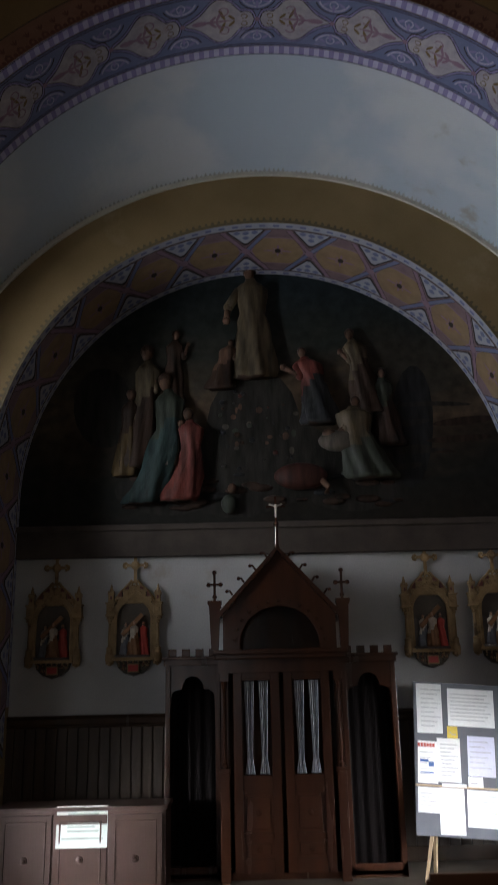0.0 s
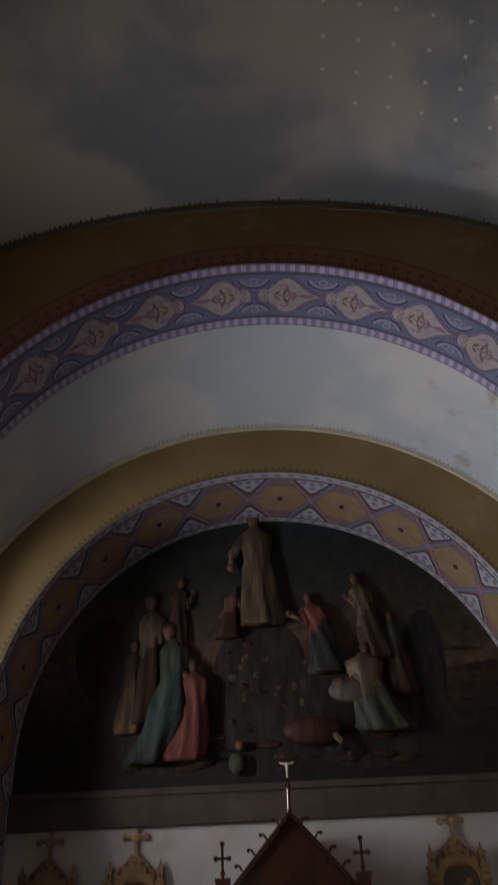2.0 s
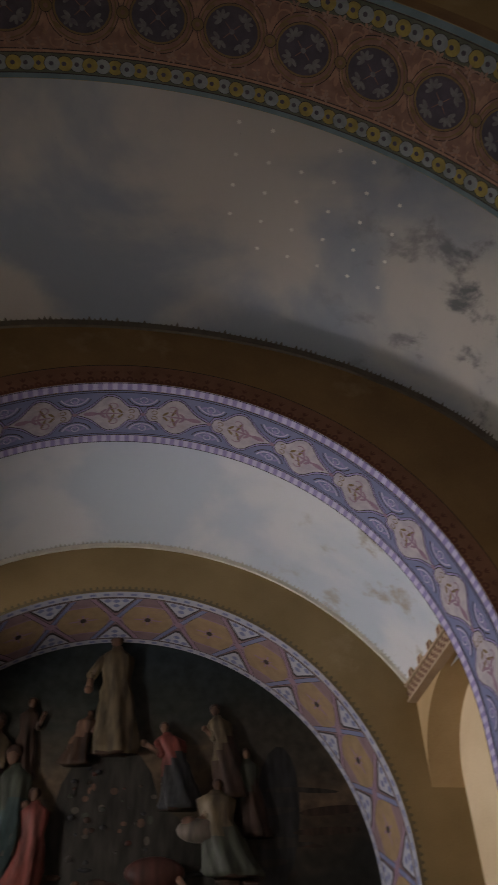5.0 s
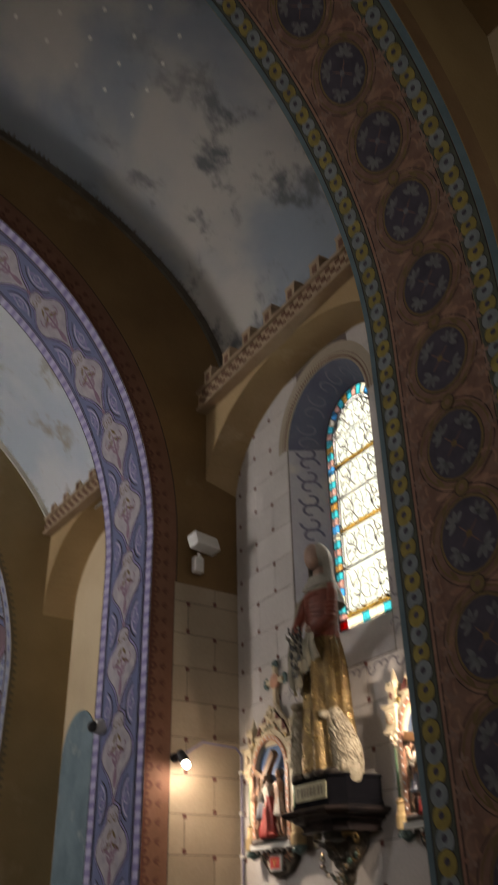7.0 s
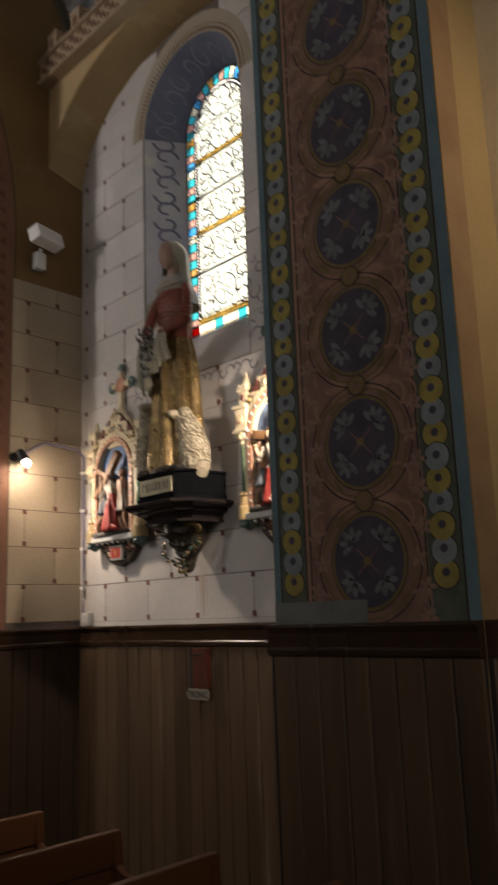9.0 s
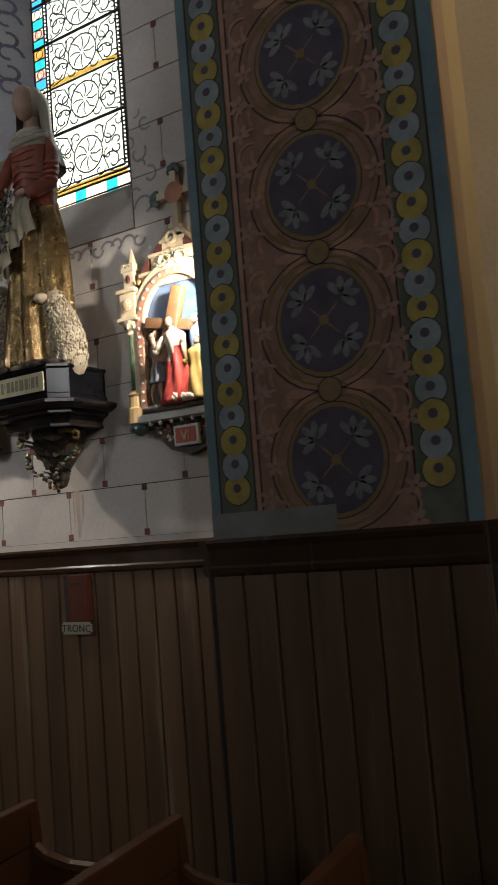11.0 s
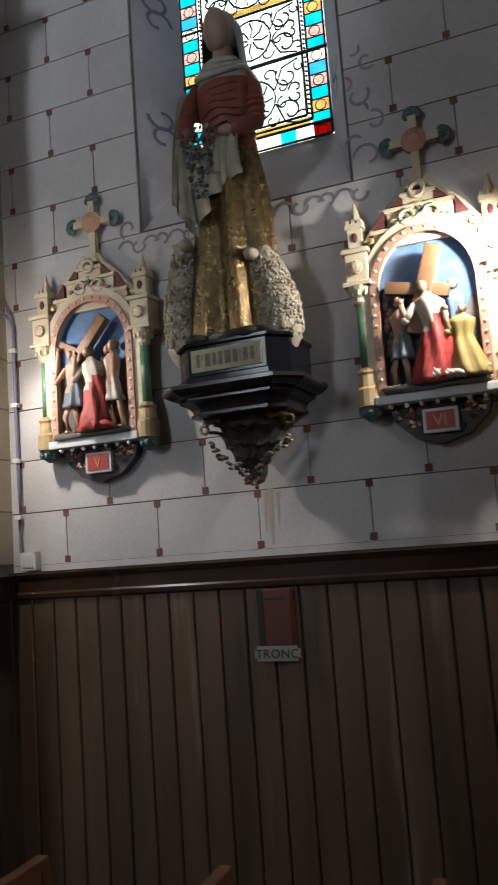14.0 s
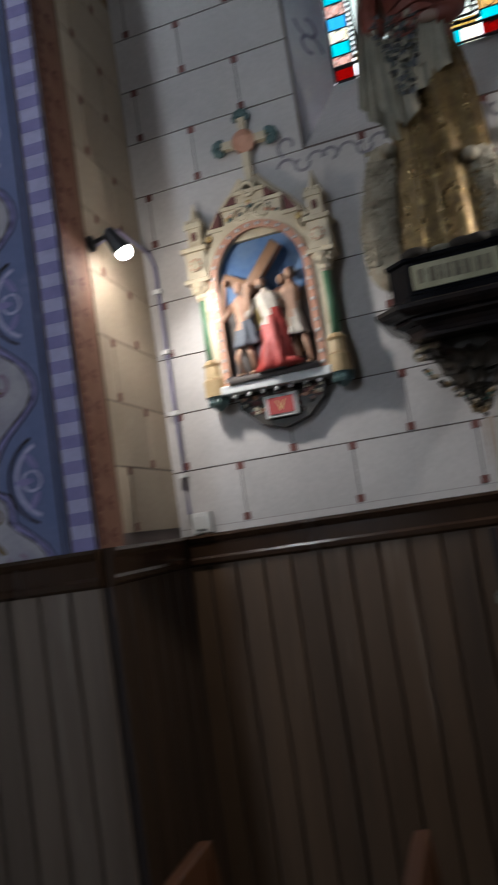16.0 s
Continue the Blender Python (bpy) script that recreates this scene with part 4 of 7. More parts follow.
part("painted_scrolls", bm, mat("pale_slate_scroll", (0.21, 0.21, 0.27), (0.15, 0.15, 0.20), scale=12), wall_r, "grey scrolls round the head of the window reveal")

# ---------------------------------------------------------------- wainscot
PW = 0.113


def plank_mesh(w, h):
    b = bmesh.new()
    c = 0.008
    pts = [(0.0025, 0.012), (0.0025, c), (c, 0), (w - c, 0), (w - 0.0025, c), (w - 0.0025, 0.012)]
    lo = [b.verts.new((x, y, 0)) for x, y in pts]
    hi = [b.verts.new((x, y, h)) for x, y in pts]
    for i in range(6):
        j = (i + 1) % 6
        b.faces.new((lo[i], lo[j], hi[j], hi[i]))
    b.faces.new(lo), b.faces.new(hi)
    return b


def wainscot(start, turn, length, label, material=PLANK, top=RAIL):
    """Upright planks with a moulded cap and a plinth, along the local x of a pose; the local y points into the wall."""
    t = thing("wainscot", pose(start[0], start[1], 0, 0, 0, turn), label, "wainscot", "wall panelling", "structure")
    n = max(1, round(length / PW))
    w = length / n
    for i in range(n):
        piece("plank", ("plank", round(w, 4), top), lambda: plank_mesh(w, top - 0.10), material, t, pose(i * w, -0.03, 0))
    bm = bmesh.new()
    box(bm, 0.001, -0.018, 0, length - 0.001, -0.002, top - 0.02)
    part("backing", bm, LINE, t)
    bm = bmesh.new()
    prof = [(-0.052, top), (-0.056, top - 0.012), (-0.050, top - 0.026), (-0.042, top - 0.036), (-0.038, top - 0.088), (-0.044, top - 0.098), (-0.042, top - 0.115), (-0.031, top - 0.125), (-0.002, top - 0.125), (-0.002, top)]
    a = [bm.verts.new((0, y, z)) for y, z in prof]
    b = [bm.verts.new((length, y, z)) for y, z in prof]
    for i in range(len(prof)):
        j = (i + 1) % len(prof)
        bm.faces.new((a[i], b[i], b[j], a[j]))
    bm.faces.new(a), bm.faces.new(b[::-1])
    part("cap_rail", bm, WOOD, t, "dark moulded cap rail with a worn sheen")
    bm = bmesh.new()
    box(bm, 0.001, -0.045, 0, length - 0.001, -0.031, 0.14, 0.004)
    part("plinth", bm, WOOD, t)
    return t


DW = "dark-stained upright plank wainscot with moulded cap rail"
bay_wainscot = wainscot((WALL, YB), -90, YB - YA, DW + " under the stained-glass window")
wainscot((2.91, YB), 0, 0.80, DW + " on the pier return", SHADEPLANK)
wainscot((2.91, YB2), -90, YB2 - YB, DW + " on the pier under the blue band", LITPLANK)
wainscot((2.895, YA), -90, YA - 1.72, DW + " on the pier under the medallion band")
wainscot((2.895, 1.72), 0, 0.405, DW + " on the near pier return")
wainscot((3.30, 1.72), -90, 6.0, DW + " along the near side wall")
wainscot((WALL, YA), 180, 0.72, DW + " on the pier beside the spotlight")
wainscot((WALL, 8.0), -90, 8.0 - YB2, DW + " in the far bay")
wainscot((2.96, 9.2), -90, 1.2, DW + " on the end pier")
wainscot((-2.76, 8.0), 90, 1.2, DW + " on the opposite end pier")
wainscot((-2.76, END), 0, 5.72, DW + " along the end wall", SHADEPLANK, 1.47)

# ---------------------------------------------------------------- stained-glass window
LEAD = mat("lead_came", (0.03, 0.03, 0.032), rough=0.6, metal=0.3)
G_PALE = stained("pale_glass", (0.66, 0.74, 0.76), (0.95, 0.94, 0.86))
G_TURQ = stained("turquoise_glass", (0.02, 0.50, 0.58), (0.16, 0.74, 0.78))
G_RED = stained("ruby_glass", (0.30, 0.01, 0.01), (0.45, 0.03, 0.02))
G_AMBER = stained("amber_glass", (0.60, 0.36, 0.10), (0.85, 0.7, 0.45))
G_BLUE = stained("blue_glass", (0.02, 0.16, 0.40), (0.05, 0.30, 0.5))
G_ROSE = stained("rose_white_glass", (0.90, 0.90, 0.86), (0.62, 0.22, 0.16), 75)
G_SKY = stained("sky_blue_glass", (0.10, 0.45, 0.75), (0.25, 0.65, 0.85))
G_STRAW = stained("straw_glass", (0.75, 0.52, 0.20), (0.85, 0.72, 0.42))
G_CLEAR = stained("milky_glass", (0.85, 0.80, 0.66), (0.92, 0.9, 0.84))

GX, GC, GH, GS, GT = 3.87, 3.81, 0.36, 4.83, 5.20
win = thing("window_stained_glass", pose(GX, GC, 0), "round-headed stained-glass window with turquoise and amber border", "window", kind="structure")


def win_outline(inset, n=24):
    h = GH - inset
    return [(-h, 3.40 + inset), (h, 3.40 + inset)] + [(h * math.cos(math.pi * i / n), GS - 0.0 + (GT - GS - inset) * math.sin(math.pi * i / n)) for i in range(n + 1)]


def flat_pane(name, pts, material, x=0.0, d=0.004):
    b = bmesh.new()
    f = [b.verts.new((x, y, z)) for y, z in pts]
    k = [b.verts.new((x + d, y, z)) for y, z in pts]
    b.faces.new(f), b.faces.new(k[::-1])
    for i in range(len(pts)):
        j = (i + 1) % len(pts)
        b.faces.new((f[i], f[j], k[j], k[i]))
    ob = part(name, b, material, win)
    ob.visible_shadow = False
    return ob


# centre panes, between the saddle bars
BARS = [3.47, 3.82, 4.09, 4.36, 4.61, 4.86]
IN = 0.105
for z0, z1 in zip(BARS, BARS[1:] + [GT - IN]):
    if z1 < GS + 0.05:
        pts = [(-GH + IN, z0), (GH - IN, z0), (GH - IN, z1), (-GH + IN, z1)]
    else:
        k0 = math.asin(max(0, (z0 - GS)) / (GT - GS - IN)) if z0 > GS else 0
        pts = [((GH - IN) * math.cos(k), GS + (GT - GS - IN) * math.sin(k)) for k in [k0 + (math.pi - 2 * k0) * i / 16 for i in range(17)]]
        if z0 < GS:
            pts += [(-GH + IN, z0), (GH - IN, z0)]
    flat_pane("pane", pts, G_PALE)
# border pieces: turquoise and amber in turn, ruby at the lower corners
edge_o, edge_i = [], []
n_side, n_head, n_sill = 24, 18, 7
for i in range(n_side + 1):
    z = 3.40 + (GS - 3.40) * i / n_side
    edge_o.append((GH - 0.008, z)), edge_i.append((GH - IN + 0.012, z))
for i in range(1, n_head + 1):
    k = math.pi * i / n_head
    edge_o.append(((GH - 0.008) * math.cos(k), GS + (GT - GS - 0.008) * math.sin(k)))
    edge_i.append(((GH - IN + 0.012) * math.cos(k), GS + (GT - GS - IN + 0.012) * math.sin(k)))
for i in range(1, n_side + 1):
    z = GS - (GS - 3.40) * i / n_side
    edge_o.append((-GH + 0.008, z)), edge_i.append((-GH + IN - 0.012, z))
for i in range(len(edge_o) - 1):
    near_foot = i in (0, len(edge_o) - 2)
    m = G_RED if near_foot else (G_TURQ, G_ROSE, G_TURQ, G_CLEAR, G_SKY, G_ROSE, G_TURQ, G_AMBER)[i % 8]
    flat_pane("border_pane", [edge_o[i], edge_o[i + 1], edge_i[i + 1], edge_i[i]], m)
for i in range(n_sill):
    y0, y1 = -GH + IN + (2 * GH - 2 * IN) * i / n_sill, -GH + IN + (2 * GH - 2 * IN) * (i + 1) / n_sill
    flat_pane("border_pane", [(y0, 3.402), (y1, 3.402), (y1, 3.468), (y0, 3.468)], (G_CLEAR, G_TURQ, G_CLEAR)[i % 3])

for z in (4.09, 4.61):
    flat_pane("amber_strip", [(-GH + IN, z + 0.008), (GH - IN, z + 0.008), (GH - IN, z + 0.034), (-GH + IN, z + 0.034)], G_STRAW, -0.006)
flat_pane("beaded_strip", [(-GH + IN, 3.472), (GH - IN, 3.472), (GH - IN, 3.505), (-GH + IN, 3.505)], G_STRAW, -0.006)

# leading: outlines, bars, scrolls and roundels
bm = bmesh.new()


def lead(pts, r=0.004):
    tube(bm, [(-0.003, y, z) for y, z in pts], r, 4)


for inset in (0.006, IN - 0.012, IN + 0.012):
    o = win_outline(inset)
    lead(o + [o[0]], 0.007 if inset < 0.01 else 0.007)
for z in BARS:
    if z > GS:
        h = GH * math.sqrt(1 - ((z - GS) / (GT - GS)) ** 2)
    else:
        h = GH
    lead([(-h, z), (h, z)], 0.010 if z in (3.82, 4.36, 4.61) else 0.007)
for i in range(len(edge_o)):
    lead([edge_o[i], edge_i[i]], 0.0035)
for i in range(len(edge_o) - 1):
    cy = sum(p[0] for p in (edge_o[i], edge_o[i + 1], edge_i[i], edge_i[i + 1])) / 4
    cz = sum(p[1] for p in (edge_o[i], edge_o[i + 1], edge_i[i], edge_i[i + 1])) / 4
    if i % 2 == 1:
        lead([(cy + 0.026 * math.cos(2 * math.pi * k / 8), cz + 0.026 * math.sin(2 * math.pi * k / 8)) for k in range(9)], 0.003)
# beaded line beside the border
for s in (-1, 1):
    for k in range(58):
        z = 3.50 + 0.0225 * k
        ball(bm, (-0.002, s * (GH - IN), z), 0.006, n=6)


def scroll(cy, cz, r, a0, turn, w=0.0046, n=16):
    lead([(cy + r * (1 - 0.75 * i / n) * math.cos(a0 + turn * i / n), cz + r * (1 - 0.75 * i / n) * math.sin(a0 + turn * i / n)) for i in range(n + 1)], w)


for z0, z1 in zip(BARS, BARS[1:] + [GT - IN]):
    cz, h = (z0 + z1) / 2, (z1 - z0) / 2
    lead([(0.10 * math.cos(2 * math.pi * k / 16), cz + min(0.10, h * 0.85) * math.sin(2 * math.pi * k / 16)) for k in range(17)], 0.0046)
    for q in range(8):
        a = math.pi / 4 * q
        lead([(0.015 * math.cos(a), cz + 0.015 * math.sin(a)), (0.055 * math.cos(a + 0.2), cz + min(0.055, h * 0.5) * math.sin(a + 0.2)), (0.088 * math.cos(a), cz + min(0.088, h * 0.75) * math.sin(a))], 0.0042)
    for s in (-1, 1):
        for t in (-1, 1):
            scroll(s * 0.165, cz + t * h * 0.5, 0.062, math.pi / 2 * (1 + s * 0.6), s * t * 5.2)
            scroll(s * 0.20, cz + t * h * 0.1, 0.035, math.pi * (0.5 + 0.5 * s), -s * t * 4.5)
            lead([(s * 0.10, cz + t * h * 0.2), (s * 0.14, cz + t * h * 0.75), (s * 0.22, cz + t * h * 0.9)], 0.0042)
    for s in (-1, 1):
        for t in (-1, 1):
            scroll(s * 0.075, cz + t * h * 0.62, 0.036, math.pi * (0.5 - 0.5 * s), s * t * 4.8, 0.004)
            scroll(s * 0.135, cz + t * h * 0.22, 0.034, math.pi / 2, -s * t * 5.0, 0.004)
            scroll(s * 0.225, cz + t * h * 0.68, 0.028, 0.6, s * t * 4.6, 0.004)
part("leading", bm, LEAD, win, "black lead cames drawing scrolls and roundels")

# ---------------------------------------------------------------- wall bracket and statue
BLACKST = mat("black_marbled_paint", (0.0045, 0.0045, 0.006), (0.008, 0.008, 0.010), rough=0.10, scale=8, spec=0.12, bump=0.02)
MARBLE = mat("brown_grey_marbling", (0.030, 0.022, 0.020), (0.008, 0.008, 0.010), rough=0.2, scale=7, bump=0.03, spec=0.2)
POLY = mat("brown_foliage_paint", (0.050, 0.037, 0.026), (0.022, 0.022, 0.018), rough=0.5, scale=18, third=(0.13, 0.10, 0.065))
LEAFG = mat("green_garland_paint", (0.05, 0.11, 0.085), (0.03, 0.06, 0.05), rough=0.5, scale=20)
LEAFC = mat("cream_garland_paint", (0.34, 0.28, 0.19), (0.20, 0.15, 0.10), rough=0.5, scale=20)
GILT = mat("worn_gilt_leaf", (0.26, 0.17, 0.07), (0.11, 0.07, 0.035), rough=0.4, metal=0.4, scale=20)
PLATE = mat("pale_gold_plate", (0.44, 0.41, 0.28), (0.34, 0.31, 0.20), scale=10)

bracket = thing("wall_bracket", pose(WALL - 0.006, 3.79, 0, 0, 0, -90), "black and brown marbled wall bracket with carved gilt foliage", "bracket")


def half_oct(w, d, bevel):
    return [(-w, 0.0), (-w, -d + bevel), (-w + bevel, -d), (w - bevel, -d), (w, -d + bevel), (w, 0.0)]


def slab(bm, rows, index=0):
    """Stacks half-octagon outlines (w, depth, bevel, z) into a solid that stands against the wall."""
    rings = []
    for w, d, c, z in rows:
        rings.append([bm.verts.new((x, y, z)) for x, y in half_oct(w, d, c)])
    for a, b in zip(rings, rings[1:]):
        for i in range(6):
            j = (i + 1) % 6
            bm.faces.new((a[i], a[j], b[j], b[i])).material_index = index
    bm.faces.new(rings[0]).material_index = index
    bm.faces.new(rings[-1]).material_index = index


bm = bmesh.new()
slab(bm, [(0.238, 0.32, 0.07, 2.235), (0.238, 0.32, 0.07, 2.262), (0.230, 0.312, 0.07, 2.268), (0.230, 0.312, 0.07, 2.378), (0.240, 0.322, 0.07, 2.385), (0.240, 0.322, 0.07, 2.396), (0.230, 0.312, 0.07, 2.40)])
part("plinth", bm, BLACKST, bracket, "glossy black plinth block")
shelf_rows = ((0.150, 2.115), (0.205, 2.120), (0.205, 2.132), (0.196, 2.136), (0.200, 2.150), (0.214, 2.164), (0.236, 2.174), (0.240, 2.176), (0.240, 2.186), (0.262, 2.192), (0.284, 2.204), (0.294, 2.214), (0.294, 2.228), (0.286, 2.232), (0.265, 2.238), (0.25, 2.242))
bm = bmesh.new()
slab(bm, [(w, w + 0.082, 0.3 * w, z) for w, z in shelf_rows])
part("moulded_shelf", bm, MARBLE, bracket, "brown-grey marbled moulded shelf")


def leaf(bm, m, w, h, curl, index, n=6):
    """A lobed leaf that stands on its tip end and curls outward at the top, with a raised rib."""
    rows = []
    for i in range(n + 1):
        t = i / n
        half = w * (0.25 + 0.75 * math.sin(math.pi * min(1, 0.12 + 0.80 * t))) * (1 + 0.22 * math.cos(t * 19))
        out = -curl * t * t * (1.3 - 0.3 * t)
        up = h * (t - 0.35 * t * t * t)
        rows.append([bm.verts.new(m @ Vector((half * q, out + 0.35 * abs(q) * half + (0.012 if q == 0 else 0) * -1, up - 0.12 * h * abs(q) * t))) for q in (-1, -0.5, 0, 0.5, 1)])
    for a, b in zip(rows, rows[1:]):
        for k in range(4):
            bm.faces.new((a[k], a[k + 1], b[k + 1], b[k])).material_index = index


bm = bmesh.new()
lathe(bm, [(0.006, 1.85), (0.03, 1.86), (0.045, 1.89), (0.05, 1.93), (0.08, 1.97), (0.11, 2.02), (0.13, 2.06), (0.14, 2.10), (0.15, 2.125)], 16, pose(0, -0.09, 0), 0, 1.0, 0.75)
rng = random.Random(11)
for z, r, w, h, n, curl in ((2.00, 0.105, 0.050, 0.125, 7, 0.075), (1.955, 0.072, 0.038, 0.09, 6, 0.05), (1.90, 0.04, 0.026, 0.07, 5, 0.035)):
    for k in range(n):
        a = math.pi + math.pi * (k + 0.5) / n + rng.uniform(-0.08, 0.08)
        m = pose(r * math.cos(a), -0.09 + 0.78 * r * math.sin(a), z + rng.uniform(-0.008, 0.008), 0, rng.uniform(-9, 9), math.degrees(a) + 90)
        leaf(bm, m, w * rng.uniform(0.85, 1.2), h * rng.uniform(0.9, 1.1), curl * rng.uniform(0.7, 1.3), 0)
for s in (-1, 1):
    for k in range(34):
        t = rng.random()
        ball(bm, (s * (0.165 * (1 - t) + 0.012) + rng.uniform(-0.012, 0.012), -0.125 - 0.06 * math.sin(math.pi * t) + rng.uniform(-0.01, 0.01), 2.035 - 0.15 * t ** 0.8 + rng.uniform(-0.012, 0.012)), rng.uniform(0.006, 0.013), (1.2, 0.8, 0.8), rng.choice((0, 0, 1, 1, 2, 3)), 6)
for k in range(16):
    ball(bm, (rng.uniform(-0.03, 0.03), -0.13 + rng.uniform(-0.02, 0.02), 1.865 + rng.uniform(-0.03, 0.03)), rng.uniform(0.007, 0.012), (1, 1, 1), rng.choice((0, 3, 3, 2)), 6)
part("carved_corbel", bm, [POLY, LEAFG, LEAFC, GILT], bracket, "carved leaf corbel in brown, green and gold")
for s in (-1, 1):
    bm = bmesh.new()
    tube(bm, [(s * 0.105, -0.19, 2.105), (s * 0.145, -0.185, 2.112), (s * 0.175, -0.17, 2.10)], 0.014, 7)
    tube(bm, [(s * (0.180 + 0.016 * math.cos(k)), -0.165, 2.083 + 0.018 * math.sin(k)) for k in [radians(90 - s * 45 * i) for i in range(9)]], 0.008, 6)
    part("volute", bm, [GILT if s > 0 else LEAFC], bracket, "ochre scrolled volute")
bm = bmesh.new()
box(bm, -0.145, -0.319, 2.279, 0.145, -0.311, 2.367, 0.003)
plate = part("name_plate", bm, PLATE, bracket, "pale gold plate with a lettered line")
bm = bmesh.new()
x = -0.122
for w, h in ((0.020, 0.05), (0.010, 0.018), (0.027, 0.05), (0.021, 0.05), (0.023, 0.05), (0.031, 0.05), (0.025, 0.05), (0.009, 0.05), (0.026, 0.05), (0.021, 0.05)):
    box(bm, x, -0.3205, 2.298 + (0.026 if h < 0.03 else 0), x + w - 0.006, -0.319, 2.298 + h + (0.026 if h < 0.03 else 0))
    x += w + 0.0035
part("lettering_bar", bm, mat("faded_lettering", (0.13, 0.11, 0.08), (0.22, 0.19, 0.13), scale=60), plate)

GOLD = mat("worn_gold_brocade", (0.27, 0.18, 0.075), (0.10, 0.065, 0.035), rough=0.3, scale=24, metal=0.75, fine=70, bump=1.6, third=(0.42, 0.31, 0.13))
CLOAK = mat("grey_cream_cloth_paint", (0.33, 0.30, 0.23), (0.17, 0.155, 0.12), scale=9, rough=0.55, third=(0.42, 0.38, 0.29))
BODICE = mat("brick_red_paint", (0.23, 0.062, 0.040), (0.13, 0.034, 0.025), scale=14, rough=0.45)
SKIN = mat("aged_flesh_paint", (0.40, 0.27, 0.215), (0.29, 0.185, 0.145), scale=9, rough=0.45)
FLEECE = mat("cream_fleece_paint", (0.44, 0.385, 0.29), (0.25, 0.21, 0.15), scale=26, rough=0.7, bump=1.2)
POSY = mat("grey_blue_posy_paint", (0.10, 0.105, 0.12), (0.06, 0.07, 0.05), scale=30)
DARKB = mat("dark_brown_paint", (0.035, 0.025, 0.018), (0.022, 0.017, 0.014))
HOODC = mat("grey_veil_paint", (0.40, 0.37, 0.32), (0.24, 0.215, 0.18), scale=10, rough=0.55)

bm = bmesh.new()
secs = [(0.0, 0.168, 0.12, 0), (0.03, 0.172, 0.125, 0), (0.12, 0.166, 0.122, 0), (0.25, 0.155, 0.116, 0), (0.4, 0.143, 0.11, 0), (0.55, 0.133, 0.104, 0), (0.66, 0.12, 0.096, 0), (0.71, 0.105, 0.086, 0), (0.73, 0.112, 0.09, 2), (0.75, 0.103, 0.083, 2), (0.77, 0.110, 0.088, 2), (0.79, 0.103, 0.084, 2), (0.81, 0.109, 0.089, 2), (0.84, 0.106, 0.088, 2), (0.88, 0.112, 0.096, 2), (0.93, 0.118, 0.098, 2), (0.98, 0.120, 0.088, 2), (1.02, 0.108, 0.078, 1), (1.06, 0.07, 0.06, 1), (1.10, 0.042, 0.044, 3), (1.16, 0.038, 0.042, 3)]
N = 72
rings = []
for z, w, d, _ in secs:
    fold = 0.17 if z < 0.6 else 0.09 if z < 0.72 else 0.022
    ring = []
    for k in range(N):
        a = 2 * math.pi * k / N
        wave = math.sin(a * 9 + z * 2.5 + 0.8 * math.sin(a * 3))
        f = 1 + fold * (abs(wave) ** 0.6 * (1 if wave > 0 else -1)) * (1 - 0.4 * z) + 0.25 * fold * math.sin(a * 19 + 1 + z * 4)
        ring.append(bm.verts.new((w * f * math.cos(a) + 0.02 * math.sin(z * 2.2), d * f * math.sin(a) - 0.012 * math.sin(z * 3), z)))
    rings.append(ring)
for (a, b, s) in zip(rings, rings[1:], secs[1:]):
    for k in range(N):
        bm.faces.new((a[k], a[(k + 1) % N], b[(k + 1) % N], b[k])).material_index = s[3]
bm.faces.new(rings[0][::-1]), bm.faces.new(rings[-1])
# smooth oval head in a long hood that falls behind the shoulders
ball(bm, (0.012, -0.044, 1.200), 0.060, (0.88, 1.0, 1.36), 3, 16)
ball(bm, (0.012, 0.0, 1.208), 0.074, (1.0, 1.0, 1.12), 7, 16)
ball(bm, (0.012, -0.092, 1.192), 0.010, (0.8, 1.2, 1.9), 3, 8)
hood = []
for i in range(12):
    t = i / 11
    z = 0.90 + 0.395 * t
    r = (0.150, 0.142, 0.132, 0.114, 0.100, 0.092, 0.089, 0.088, 0.086, 0.078, 0.056, 0.012)[i]
    gap = (-10, -12, -16, -20, -24, -28, -30, -32, -36, -46, -62, -80)[i]
    hood.append([bm.verts.new((0.012 + r * (1 + 0.05 * math.sin(k * 1.9) * (1 - t)) * math.cos(q), 0.010 + r * 0.86 * math.sin(q), z)) for k, q in enumerate([radians(gap + (180 - 2 * gap) * k / 26) for k in range(27)])])
for a, b in zip(hood, hood[1:]):
    for k in range(26):
        bm.faces.new((a[k], a[k + 1], b[k + 1], b[k])).material_index = 7
# kerchief round the neck, in loose rolls
for k in range(3):
    w = 0.062 + 0.019 * k
    tube(bm, [(0.008 + w * math.cos(q) * 1.05, -0.012 + 0.80 * w * math.sin(q), 1.075 - 0.020 * k - 0.028 * max(0, -math.sin(q)) * (0.4 + 0.35 * k)) for q in [radians(15 * j) for j in range(25)]], 0.013, 7, 7)
# sleeves, with rolls at the elbow
tube(bm, [(0.108, 0, 1.0), (0.138, -0.012, 0.94), (0.150, -0.03, 0.86), (0.152, -0.05, 0.80), (0.120, -0.10, 0.765), (0.075, -0.13, 0.75)], 0.034, 12, 2)
for k in range(4):
    ball(bm, (0.145 + 0.003 * k, -0.03 - 0.008 * k, 0.89 - 0.028 * k), 0.039, (1, 1, 0.38), 2, 12)
ball(bm, (0.060, -0.142, 0.748), 0.027, (1.3, 0.8, 0.7), 3, 10)
